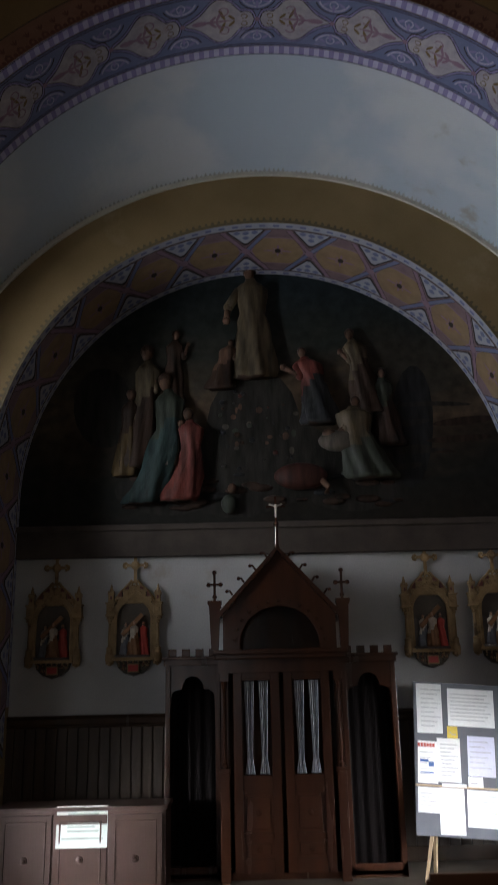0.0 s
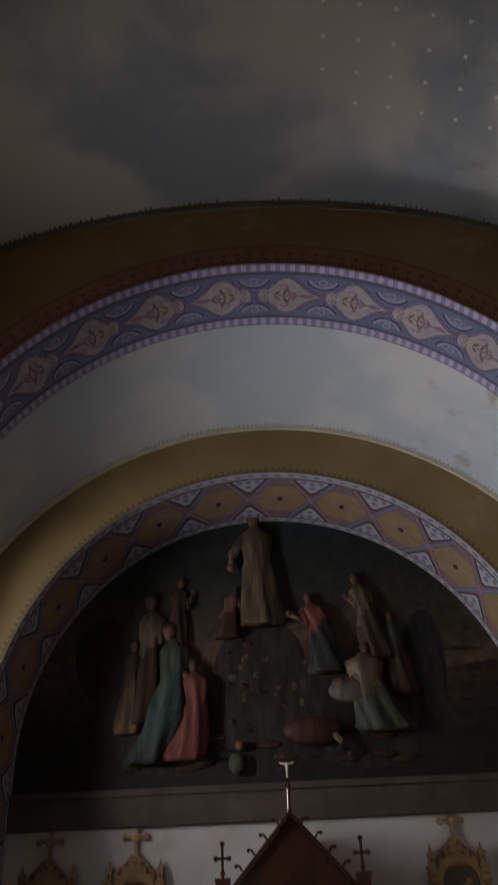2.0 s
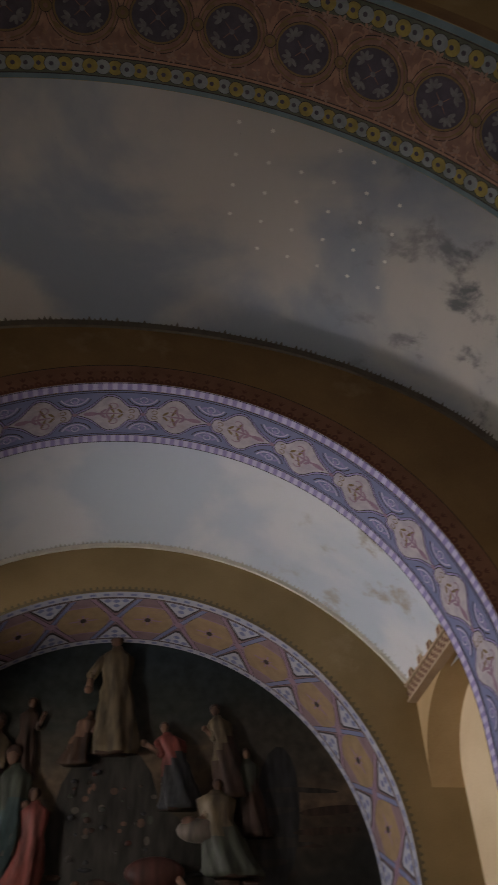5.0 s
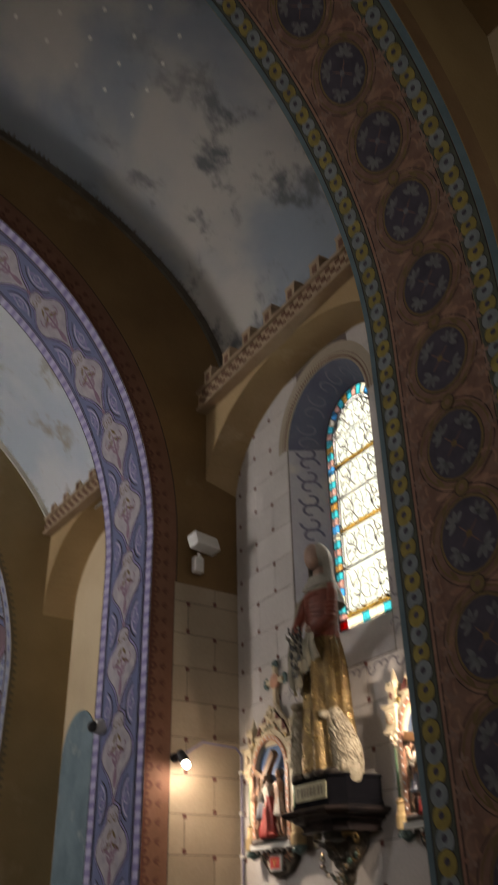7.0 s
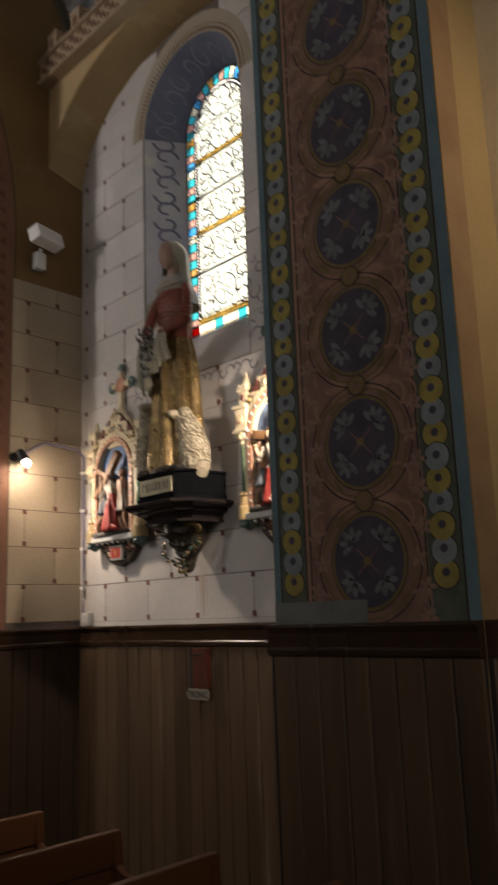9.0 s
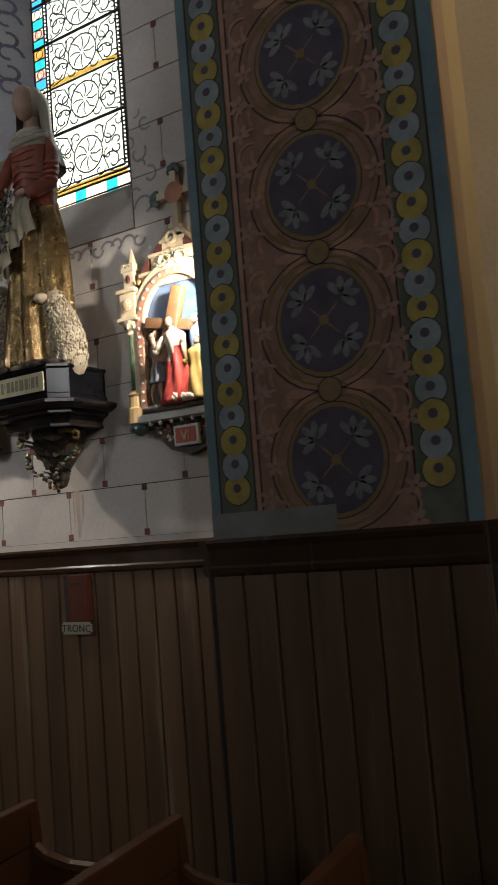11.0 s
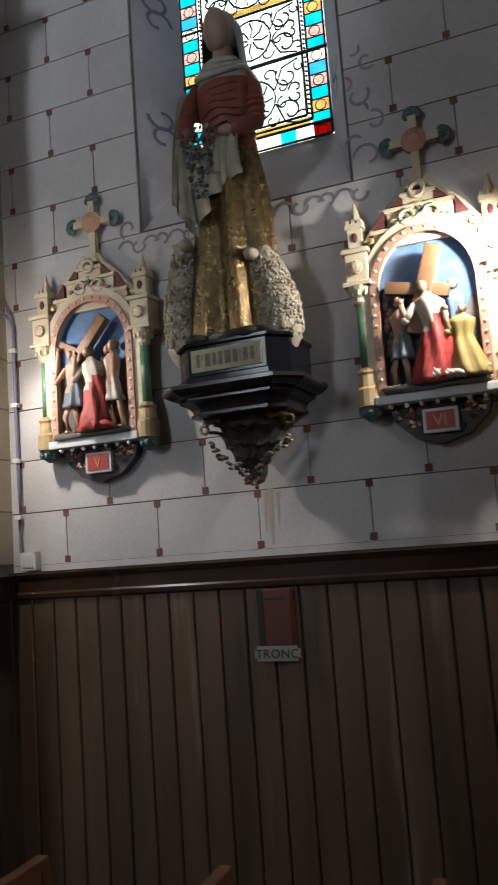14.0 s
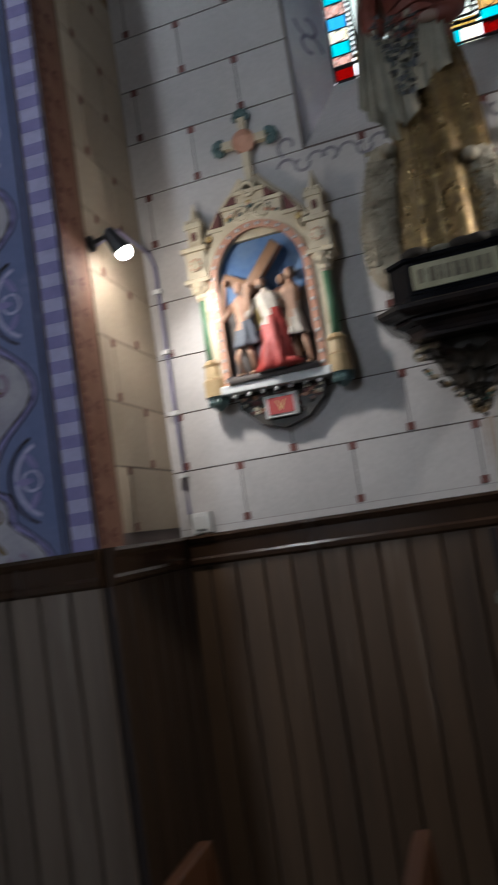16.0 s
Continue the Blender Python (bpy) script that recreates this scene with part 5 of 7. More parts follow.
tube(bm, [(-0.105, 0, 1.0), (-0.135, -0.02, 0.94), (-0.148, -0.05, 0.86), (-0.14, -0.085, 0.80), (-0.11, -0.11, 0.775)], 0.034, 12, 2)
for k in range(6):
    z = 0.80 + 0.03 * k
    tube(bm, [(0.10 * math.cos(q) + 0.018, 0.092 * math.sin(q) - 0.012, z + 0.006 * math.sin(q * 4 + k)) for q in [radians(195 + 15 * j) for j in range(11)]], 0.006, 5, 2)


def cloth(top, hem, nu, nv, depth, pleats, index, phase=0.0):
    """A hanging cloth between a top line and a hem, both given as functions of 0..1, with pleats that deepen downwards."""
    grid = []
    for j in range(nv + 1):
        t = j / nv
        row = []
        for i in range(nu + 1):
            q = i / nu
            a, b = Vector(top(q)), Vector(hem(q))
            p = a.lerp(b, t)
            fold = math.sin(pleats * 2 * math.pi * q + phase + 0.9 * math.sin(3 * q + 2 * t))
            p.y -= depth * (0.35 + 0.65 * t) * abs(fold) + 0.02 * math.sin(math.pi * t)
            p.x += 0.4 * depth * math.sin(pleats * 2 * math.pi * q + 1.4 + phase) * t
            row.append(bm.verts.new(p))
        grid.append(row)
    for a, b in zip(grid, grid[1:]):
        for i in range(nu):
            bm.faces.new((a[i], a[i + 1], b[i + 1], b[i])).material_index = index


# mantle falling from the shoulder, the gathered apron, and its end tucked into the hand
cloth(lambda q: (-0.125 - 0.045 * q, -0.02 - 0.03 * q, 1.0 - 0.03 * q), lambda q: (-0.115 - 0.115 * q, -0.055 + 0.02 * q, 0.40 + 0.16 * q), 26, 18, 0.026, 2.2, 1, 0.4)
cloth(lambda q: (-0.165 + 0.215 * q, -0.085 - 0.055 * math.sin(math.pi * q), 0.80 - 0.045 * q - 0.07 * math.sin(math.pi * q)), lambda q: (-0.165 + 0.19 * q ** 0.8, -0.125 - 0.02 * math.sin(math.pi * q), 0.55 - 0.16 * math.sin(math.pi * min(1, q * 1.15)) + 0.05 * q), 48, 16, 0.030, 3.0, 1, 1.1)
cloth(lambda q: (0.020 + 0.085 * q, -0.130 + 0.01 * q, 0.745), lambda q: (-0.045 + 0.155 * q, -0.130 + 0.03 * q, 0.50 + 0.10 * q), 26, 12, 0.024, 2.0, 1, 2.0)
rng = random.Random(3)
for k in range(170):
    t, s = rng.random() ** 0.8, rng.uniform(-1, 1)
    ball(bm, (-0.055 + s * 0.085 * (1 - 0.75 * t) + 0.01 * t, -0.150 - 0.028 * rng.random() - 0.012 * t, 0.785 - 0.29 * t), rng.uniform(0.004, 0.010), (rng.uniform(0.8, 1.5), 0.7, rng.uniform(0.8, 1.4)), rng.choice((5, 5, 6, 5, 1)), 6)
# sheep at either side, with rough fleece
for s, h, cx in ((-1, 0.40, -0.215), (1, 0.31, 0.172)):
    spine = [(cx, -0.01, 0.03, 0.084), (cx + s * 0.006, -0.018, h * 0.35, 0.080), (cx - s * 0.012, -0.032, h * 0.65, 0.066), (cx - s * 0.030, -0.055, h * 0.90, 0.046)]
    for p in spine:
        ball(bm, p[:3], p[3] * 0.985, (1, 1, 1.15), 4, 12)
    ball(bm, (cx - s * 0.060, -0.105, h * 0.93), 0.027, (1.1, 1.5, 0.85), 4, 10)
    for q in (-1, 1):
        ball(bm, (cx - s * 0.02 + q * 0.024, -0.06, h * 0.99), 0.012, (1.9, 0.6, 0.7), 4, 7)
    for k in range(1500):
        t = rng.random() * 2.9
        i = int(t)
        p, q = Vector(spine[i]), Vector(spine[min(3, i + 1)])
        c = p.lerp(q, t - i)
        a, b = rng.uniform(0, 2 * math.pi), rng.uniform(-0.6, 0.6)
        ball(bm, (c[0] + c[3] * math.cos(a) * math.cos(b), c[1] + c[3] * math.sin(a) * math.cos(b), c[2] + c[3] * math.sin(b)), rng.uniform(0.003, 0.006), (rng.uniform(1.0, 1.8), 1, rng.uniform(1.0, 2.0)), 4, 5)
    for q in (-1, 1):
        tube(bm, [(cx + q * 0.03, -0.065, h * 0.3), (cx + q * 0.034, -0.078, h * 0.12), (cx + q * 0.034, -0.085, 0.012)], 0.013, 7, 4)
# rocky foot
for k in range(18):
    ball(bm, (rng.uniform(-0.16, 0.16), rng.uniform(-0.14, -0.02), 0.008), rng.uniform(0.025, 0.045), (1.3, 1, 0.5), 6 if k % 4 else 1, 8)
statue = part("statue", bm, [GOLD, CLOAK, BODICE, SKIN, FLEECE, POSY, DARKB, HOODC], None, smooth=True)
statue.matrix_world = pose(3.43, 3.79, 2.40, 0, 0, -90) @ Matrix.Diagonal((1.03, 1, 1.098, 1))
tagged(statue, "painted plaster statue in red bodice and worn gold skirt, with sheep", "statue")

# ---------------------------------------------------------------- stations: framed painted reliefs
FRAMEC = mat("ivory_frame_paint", (0.58, 0.50, 0.36), (0.48, 0.39, 0.26), rough=0.55, scale=9, third=(0.36, 0.27, 0.16))
FRAMEG = mat("gilded_trim", (0.50, 0.35, 0.13), (0.38, 0.25, 0.09), rough=0.4, metal=0.4, scale=14)
GREENC = mat("green_shaft_paint", (0.10, 0.20, 0.11), (0.07, 0.15, 0.08), rough=0.35, scale=10)
SKYB = mat("relief_sky_paint", (0.045, 0.115, 0.27), (0.15, 0.22, 0.33), rough=0.6, scale=9)
GROUND = mat("relief_ground_paint", (0.10, 0.085, 0.08), (0.14, 0.12, 0.11), scale=14)
ROBE = mat("red_robe_paint", (0.42, 0.055, 0.045), (0.32, 0.04, 0.035), rough=0.5, scale=16)
LINEN = mat("linen_paint", (0.52, 0.46, 0.39), (0.36, 0.30, 0.25), rough=0.55, scale=16)
FLESH = mat("relief_flesh_paint", (0.42, 0.25, 0.17), (0.35, 0.20, 0.13), rough=0.5, scale=14)
BLUEC = mat("blue_cloth_paint", (0.10, 0.16, 0.32), (0.16, 0.20, 0.30), rough=0.55, scale=16)
GREYC = mat("slate_cloth_paint", (0.14, 0.15, 0.18), (0.10, 0.11, 0.13), rough=0.55, scale=16)
YELC = mat("mustard_cloth_paint", (0.38, 0.28, 0.09), (0.30, 0.21, 0.07), rough=0.55, scale=16)
CROSSW = mat("relief_wood_paint", (0.24, 0.12, 0.055), (0.18, 0.085, 0.04), rough=0.55, scale=16)
REDPL = mat("red_number_plate", (0.42, 0.05, 0.045), (0.36, 0.04, 0.035), rough=0.45)
SEAG = mat("sea_green_paint", (0.06, 0.105, 0.105), (0.10, 0.15, 0.14), rough=0.5, scale=18)
PINKB = mat("coral_bead_paint", (0.50, 0.26, 0.17), (0.42, 0.2, 0.13), rough=0.5)
MAROON = mat("maroon_paint", (0.12, 0.035, 0.03), (0.09, 0.03, 0.025), rough=0.6)
STONEW = mat("white_sill_paint", (0.62, 0.62, 0.60), (0.54, 0.54, 0.53), rough=0.5)

OCHREC = mat("ochre_base_paint", (0.46, 0.33, 0.17), (0.36, 0.25, 0.12), rough=0.5, scale=12)
TINTS = (FRAMEC, GREENC, SKYB, STONEW, SEAG, PINKB, FRAMEG)
PH, SP, TP = 0.185, 2.53, 2.735   # half width, spring and crown of the relief's arch


def arch_ring(bm, h0, t0, h1, t1, z0, y0, y1, index=0, n=18):
    """A flat ring round an arched opening, from an inner (h0, t0) to an outer (h1, t1) half width and crown."""
    def line(h, t):
        return [(h, z0)] + [(h * math.cos(math.pi * i / n), SP + (t - SP) * math.sin(math.pi * i / n)) for i in range(n + 1)] + [(-h, z0)]
    p, q = line(h0, t0), line(h1, t1)
    v = [[bm.verts.new((x, y, z)) for x, z in l] for l, y in ((p, y0), (q, y0), (q, y1), (p, y1))]
    for i in range(len(p) - 1):
        for a in range(4):
            b = (a + 1) % 4
            bm.faces.new((v[a][i], v[a][i + 1], v[b][i + 1], v[b][i])).material_index = index


def robed(bm, x, z, h, cloth, upper, lean=0.0, y=-0.055, w=0.045, arm=None, bare=False, twist=0.0):
    """A plain robed shape in relief: deep slanting folds below, or a short tunic over two legs, a sash and a smooth oval above."""
    w *= 1.14
    n, rows = 26, [(0.0, 1.05), (0.05, 1.12), (0.15, 1.0), (0.26, 0.92), (0.38, 0.84), (0.48, 0.76), (0.56, 0.66), (0.64, 0.72), (0.72, 0.82), (0.78, 0.84), (0.82, 0.62), (0.85, 0.32), (0.88, 0.26)]
    if bare:
        rows = [(0.30, 0.98), (0.33, 1.0)] + rows[4:]
        for s in (-1, 1):
            tube(bm, [(x + s * 0.3 * w + lean * 0.3 * h, y, z + 0.34 * h), (x + s * 0.62 * w + lean * 0.2 * h, y - 0.012, z + 0.19 * h), (x + s * 0.5 * w + 0.2 * w, y, z + 0.02 * h)], w * 0.27, 8, 3)
            ball(bm, (x + s * 0.5 * w + 0.1 * w, y - 0.012, z + 0.012 * h), w * 0.28, (1.2, 1.5, 0.6), 3, 7)
    rings = []
    for t, s in rows:
        ring = []
        for k in range(n):
            a = 2 * math.pi * k / n
            deep = 0.26 if t < 0.5 else 0.12 if t < 0.8 else 0
            f = 1 + deep * math.sin(a * 6 + x * 40 + 5 * t * (1 + twist)) + 0.4 * deep * math.sin(a * 11 + x * 90 - 7 * t)
            bend = math.sin(math.pi * t) * 0.10 * h * twist
            ring.append(bm.verts.new((x + bend + lean * t * h + w * s * f * math.cos(a), y + 0.7 * w * s * f * math.sin(a), z + t * h)))
        rings.append(ring)
    for i, (a, b) in enumerate(zip(rings, rings[1:])):
        for k in range(n):
            # the cloth is wound higher over one side
            edge = (0.54 if cloth == 1 else 0.57) + 0.14 * math.cos(2 * math.pi * k / n + twist)
            f = bm.faces.new((a[k], a[(k + 1) % n], b[(k + 1) % n], b[k]))
            f.material_index = cloth if rows[i + 1][0] < edge else upper
    bm.faces.new(rings[0][::-1]), bm.faces.new(rings[-1])
    top = x + lean * h * 0.93
    ball(bm, (top, y - 0.008, z + h * 0.93), h * 0.054, (0.85, 1, 1.2), 3, 10)
    ball(bm, (top + 0.003, y + 0.010, z + h * 0.952), h * 0.062, (0.95, 1, 1.0), 0, 10)
    ball(bm, (top, y - 0.016, z + h * 0.905), h * 0.036, (0.8, 0.8, 1.0), 0 if cloth in (1, 6) else 3, 8)
    if arm:
        elbow = (x + arm[0] * 1.25 * w, y - 0.02, z + h * 0.62)
        tube(bm, [(x + lean * h * 0.75 + arm[0] * 0.6 * w, y, z + h * 0.77), elbow], w * 0.27, 8, upper)
        tube(bm, [elbow, (x + arm[1], y - 0.03, z + h * arm[2])], w * 0.18, 7, 3)
        ball(bm, elbow, w * 0.28, (1, 1, 1), upper, 8)
        ball(bm, (x + arm[1], y - 0.03, z + h * arm[2]), w * 0.24, (1, 1, 1), 3, 7)


# gilt frames of the end wall, with its dim light put into the colours
BROWNG = mat("dimmed_gilt_frame", (0.32, 0.22, 0.11), (0.20, 0.13, 0.065), rough=0.5, scale=9, metal=0.2, third=(0.12, 0.075, 0.04))
DIMSKY = mat("dimmed_sky_panel", (0.07, 0.06, 0.05), (0.10, 0.08, 0.06), rough=0.6, scale=9)


def station(m, label, text, group, scenery, gilt=False):
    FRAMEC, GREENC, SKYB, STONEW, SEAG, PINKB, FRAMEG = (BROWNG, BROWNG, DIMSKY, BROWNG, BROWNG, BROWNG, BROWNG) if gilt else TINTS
    st = thing("station_relief", m, label, "relief", group)
    bm = bmesh.new()
    arch_ring(bm, PH, TP, 0.245, 2.80, 2.13, -0.09, 0.0, 0)
    box(bm, -0.245, -0.012, 2.10, 0.245, 0.0, 2.75)
    for s in (-1, 1):
        box(bm, s * 0.255 - 0.045, -0.10, 2.575, s * 0.255 + 0.045, 0, 2.70, 0.006)
        box(bm, s * 0.255 - 0.055, -0.115, 2.695, s * 0.255 + 0.055, 0, 2.715, 0.005)
        box(bm, s * 0.255 - 0.055, -0.115, 2.565, s * 0.255 + 0.055, 0, 2.585, 0.005)
    # stepped gable
    for w, z0, z1 in ((0.185, 2.70, 2.775), (0.125, 2.77, 2.85), (0.06, 2.845, 2.90)):
        box(bm, -w, -0.075, z0, w, 0, z1, 0.006)
        box(bm, -w - 0.008, -0.085, z1 - 0.016, w + 0.008, 0, z1, 0.003)
    part("frame", bm, FRAMEC, st)
    bm = bmesh.new()
    arch_ring(bm, PH - 0.004, TP - 0.004, PH + 0.026, TP + 0.026, 2.13, -0.10, -0.088, 0)
    for i in range(34):
        t = i / 33
        if t < 0.28:
            p = (PH + 0.012, 2.15 + (SP - 2.15) * t / 0.28)
        elif t > 0.72:
            p = (-PH - 0.012, 2.15 + (SP - 2.15) * (1 - t) / 0.28)
        else:
            k = math.pi * (t - 0.28) / 0.44
            p = ((PH + 0.012) * math.cos(k), SP + (TP + 0.012 - SP) * math.sin(k))
        ball(bm, (p[0], -0.101, p[1]), 0.008, (1, 0.7, 1), 1, 6)
    part("beaded_moulding", bm, [PINKB, STONEW], st, "coral moulding with white beads")
    bm = bmesh.new()
    for s in (-1, 1):
        tube(bm, [(s * 0.215, -0.05, 2.74), (s * 0.15, -0.05, 2.83), (s * 0.075, -0.05, 2.90), (s * 0.03, -0.05, 2.955)], 0.016, 8)
        tube(bm, [(s * (0.045 + 0.03 * math.cos(k)), -0.088, 2.80 + 0.03 * math.sin(k)) for k in [radians(40 * i) for i in range(9)]], 0.007, 6)
        ball(bm, (s * 0.255, -0.105, 2.64), 0.028, (1, 0.4, 1), 0, 10)
    tube(bm, [(0.026 * math.cos(k), -0.085, 2.90 + 0.026 * math.sin(k)) for k in [radians(30 * i) for i in range(13)]], 0.010, 6)
    rg = random.Random(8)
    for k in range(26):
        x = rg.uniform(-0.11, 0.11)
        ball(bm, (x, -0.083, 2.785 + rg.random() * max(0.01, 0.07 - 0.5 * abs(x))), rg.uniform(0.006, 0.011), (1.2, 0.6, 1), rg.choice((0, 1, 2, 3)), 6)
    for s in (-1, 1):
        for k in range(8):
            ball(bm, (s * 0.255 + 0.019 * math.cos(math.pi * k / 4), -0.108, 2.64 + 0.019 * math.sin(math.pi * k / 4)), 0.009, (1, 0.6, 1), 3, 6)
    part("scrollwork", bm, [FRAMEC, SEAG, FRAMEG, PINKB], st)
    for s in (-1, 1):
        bm = bmesh.new()
        prism(bm, [(s * 0.20, 2.755), (s * 0.135, 2.85), (s * 0.135, 2.775)], -0.078, -0.03)
        prism(bm, [(s * 0.06, 2.905), (s * 0.11, 2.855), (s * 0.06, 2.855)], -0.078, -0.03)
        ball(bm, (s * 0.19, -0.09, 2.735), 0.014, (1, 0.5, 1), 1, 7)
        part("maroon_field", bm, [MAROON, FRAMEG], st)
    for s in (-1, 1):
        bm = bmesh.new()
        lathe(bm, [(0.023, 2.245), (0.022, 2.38), (0.020, 2.50)], 14, pose(s * 0.255, -0.07, 0))
        col = part("column", bm, GREENC, st, "slender marbled shaft", True)
        bm = bmesh.new()
        lathe(bm, [(0.048, 2.10), (0.048, 2.165), (0.04, 2.175), (0.036, 2.22), (0.042, 2.23), (0.03, 2.245), (0.024, 2.25)], 14, pose(s * 0.255, -0.07, 0))
        part("column_base", bm, BROWNG if gilt else OCHREC, col)
        bm = bmesh.new()
        lathe(bm, [(0.022, 2.495), (0.030, 2.505), (0.026, 2.52), (0.042, 2.55), (0.05, 2.568)], 14, pose(s * 0.255, -0.07, 0))
        for k in range(8):
            a = math.pi / 4 * k
            ball(bm, (s * 0.255 + 0.036 * math.cos(a), -0.07 + 0.036 * math.sin(a), 2.542), 0.011, (1, 1, 1.4), 0, 5)
        part("capital", bm, FRAMEC, col)
        bm = bmesh.new()
        box(bm, s * 0.255 - 0.03, -0.08, 2.715, s * 0.255 + 0.03, -0.01, 2.81, 0.004)
        box(bm, s * 0.255 - 0.037, -0.088, 2.80, s * 0.255 + 0.037, -0.004, 2.822, 0.003)
        for k in (-1, 0, 1):
            box(bm, s * 0.255 + k * 0.024 - 0.008, -0.085, 2.82, s * 0.255 + k * 0.024 + 0.008, -0.008, 2.838, 0.002)
        lathe(bm, [(0.028, 2.82), (0.018, 2.86), (0.004, 2.915)], 8, pose(s * 0.255, -0.045, 0), 1)
        ball(bm, (s * 0.255, -0.082, 2.765), 0.013, (1, 0.4, 1.6), 2, 7)
        part("pinnacle", bm, [FRAMEC, FRAMEC, MAROON], st)
        bm = bmesh.new()
        lathe(bm, [(0.01, 2.045), (0.03, 2.06), (0.045, 2.085), (0.048, 2.10)], 12, pose(s * 0.255, -0.06, 0))
        for k in range(6):
            ball(bm, (s * 0.255 + 0.03 * math.cos(k), -0.075 + 0.025 * math.sin(k), 2.075), 0.015, (1, 1, 1), 0, 6)
        part("leaf_boss", bm, SEAG, st, "sea-green leaf boss")
    bm = bmesh.new()
    box(bm, -0.225, -0.115, 2.095, 0.225, 0, 2.13, 0.006)
    for k in range(7):
        ball(bm, (-0.17 + 0.057 * k, -0.10, 2.085), 0.010, (1, 1, 1), 0, 6)
    part("sill", bm, STONEW, st, "white painted sill")
    bm = bmesh.new()
    prism(bm, [(-0.19, 2.095), (0.19, 2.095), (0.17, 2.03), (0.10, 1.965), (0, 1.935), (-0.10, 1.965), (-0.17, 2.03)], -0.05, 0)
    rng = random.Random(5)
    for k in range(90):
        x = rng.uniform(-0.165, 0.165)
        ball(bm, (x, -0.052, 2.085 - rng.random() * (0.13 - abs(x) * 0.5)), rng.uniform(0.006, 0.013), (rng.uniform(0.8, 1.5), 0.8, 1), rng.choice((0, 0, 0, 1, 2, 2, 3, 4)), 6)
    part("foliage_bracket", bm, [POLY, PINKB, MAROON, FRAMEC, SEAG], st, "dark bracket with painted foliage")
    bm = bmesh.new()
    box(bm, -0.065, -0.075, 1.975, 0.065, -0.045, 2.065, 0.004)
    box(bm, -0.052, -0.079, 1.987, 0.052, -0.07, 2.053, index=1)
    pl = part("number_plate", bm, [STONEW, REDPL], st, "red plate in a white border")
    if text:
        cu = bpy.data.curves.new("numeral", "FONT")
        cu.body, cu.size, cu.extrude, cu.align_x = text, 0.062, 0.001, "CENTER"
        cu.materials.append(FRAMEG)
        dg = bpy.data.objects.new("numeral", cu)
        scene.collection.objects.link(dg)
        me = bpy.data.meshes.new_from_object(dg.evaluated_get(bpy.context.evaluated_depsgraph_get()))
        bpy.data.objects.remove(dg)
        ob = new("numeral", me)
        ob.parent = pl
        ob.matrix_basis = pose(0, -0.0805, 1.998, 90, 0, 0)
    bm = bmesh.new()
    prism(bm, [(-0.016, 2.925), (0.016, 2.925), (0.016, 3.22), (-0.016, 3.22)], -0.04, -0.01)
    prism(bm, [(-0.095, 3.105), (0.095, 3.105), (0.095, 3.137), (-0.095, 3.137)], -0.04, -0.01)
    lathe(bm, [(0.05, 0), (0.05, 0.02), (0.02, 0.03)], 14, pose(0, -0.02, 3.12, 90), 1)
    box(bm, -0.03, -0.06, 2.925, 0.03, -0.005, 2.95, 0.004)
    cr = part("crowning_cross", bm, [FRAMEC, PINKB], st)
    for cx, cz in ((0, 3.225), (0.105, 3.12), (-0.105, 3.12)):
        bm = bmesh.new()
        for k in range(5):
            a = math.atan2(cz - 3.12, cx) + (k - 2) * 0.75
            ball(bm, (cx + 0.022 * math.cos(a), -0.026, cz + 0.022 * math.sin(a)), 0.019, (1, 0.6, 1), 0, 7)
        part("leaf_tip", bm, SEAG, cr, "sea-green leaf tip")
    # the relief
    bm = bmesh.new()
    pts = [(PH, 2.13)] + [(PH * math.cos(math.pi * i / 18), SP + (TP - SP) * math.sin(math.pi * i / 18)) for i in range(19)] + [(-PH, 2.13)]
    bm.faces.new([bm.verts.new((x, -0.055, z)) for x, z in pts])
    part("painted_sky", bm, SKYB, st, "blue painted sky panel")
    bm = bmesh.new()
    rng = random.Random(9)
    box(bm, -PH, -0.09, 2.13, PH, -0.02, 2.152)
    for k in range(12):
        ball(bm, (rng.uniform(-0.17, 0.17), -0.06, 2.152), rng.uniform(0.02, 0.035), (1.4, 1, 0.45), 0, 7)
    dark = [(-PH, 2.14), (PH, 2.14)] + [(PH - 2 * PH * i / 12, 2.46 + 0.035 * math.sin(i * 2.3) + 0.02 * math.sin(i * 5.1)) for i in range(13)]
    bm.faces.new([bm.verts.new((x, -0.023, z)) for x, z in dark])
    scenery(bm)
    for v in bm.verts:
        v.co.y -= 0.036
    part("relief_carving", bm, [GROUND, ROBE, LINEN, FLESH, BLUEC, GREYC, YELC, CROSSW], st, "painted relief of plain robed shapes and a wooden beam", True)
    return st


def beam(bm, a, b, w=0.026, y=-0.075):
    d = (Vector((b[0], 0, b[1])) - Vector((a[0], 0, a[1])))
    q = Matrix.Translation((a[0], y, a[1])) @ Matrix.Rotation(-math.atan2(d.z, d.x), 4, "Y")
    box(bm, 0, -0.02, -w, d.length, 0.02, w, 0.004, 7, q)


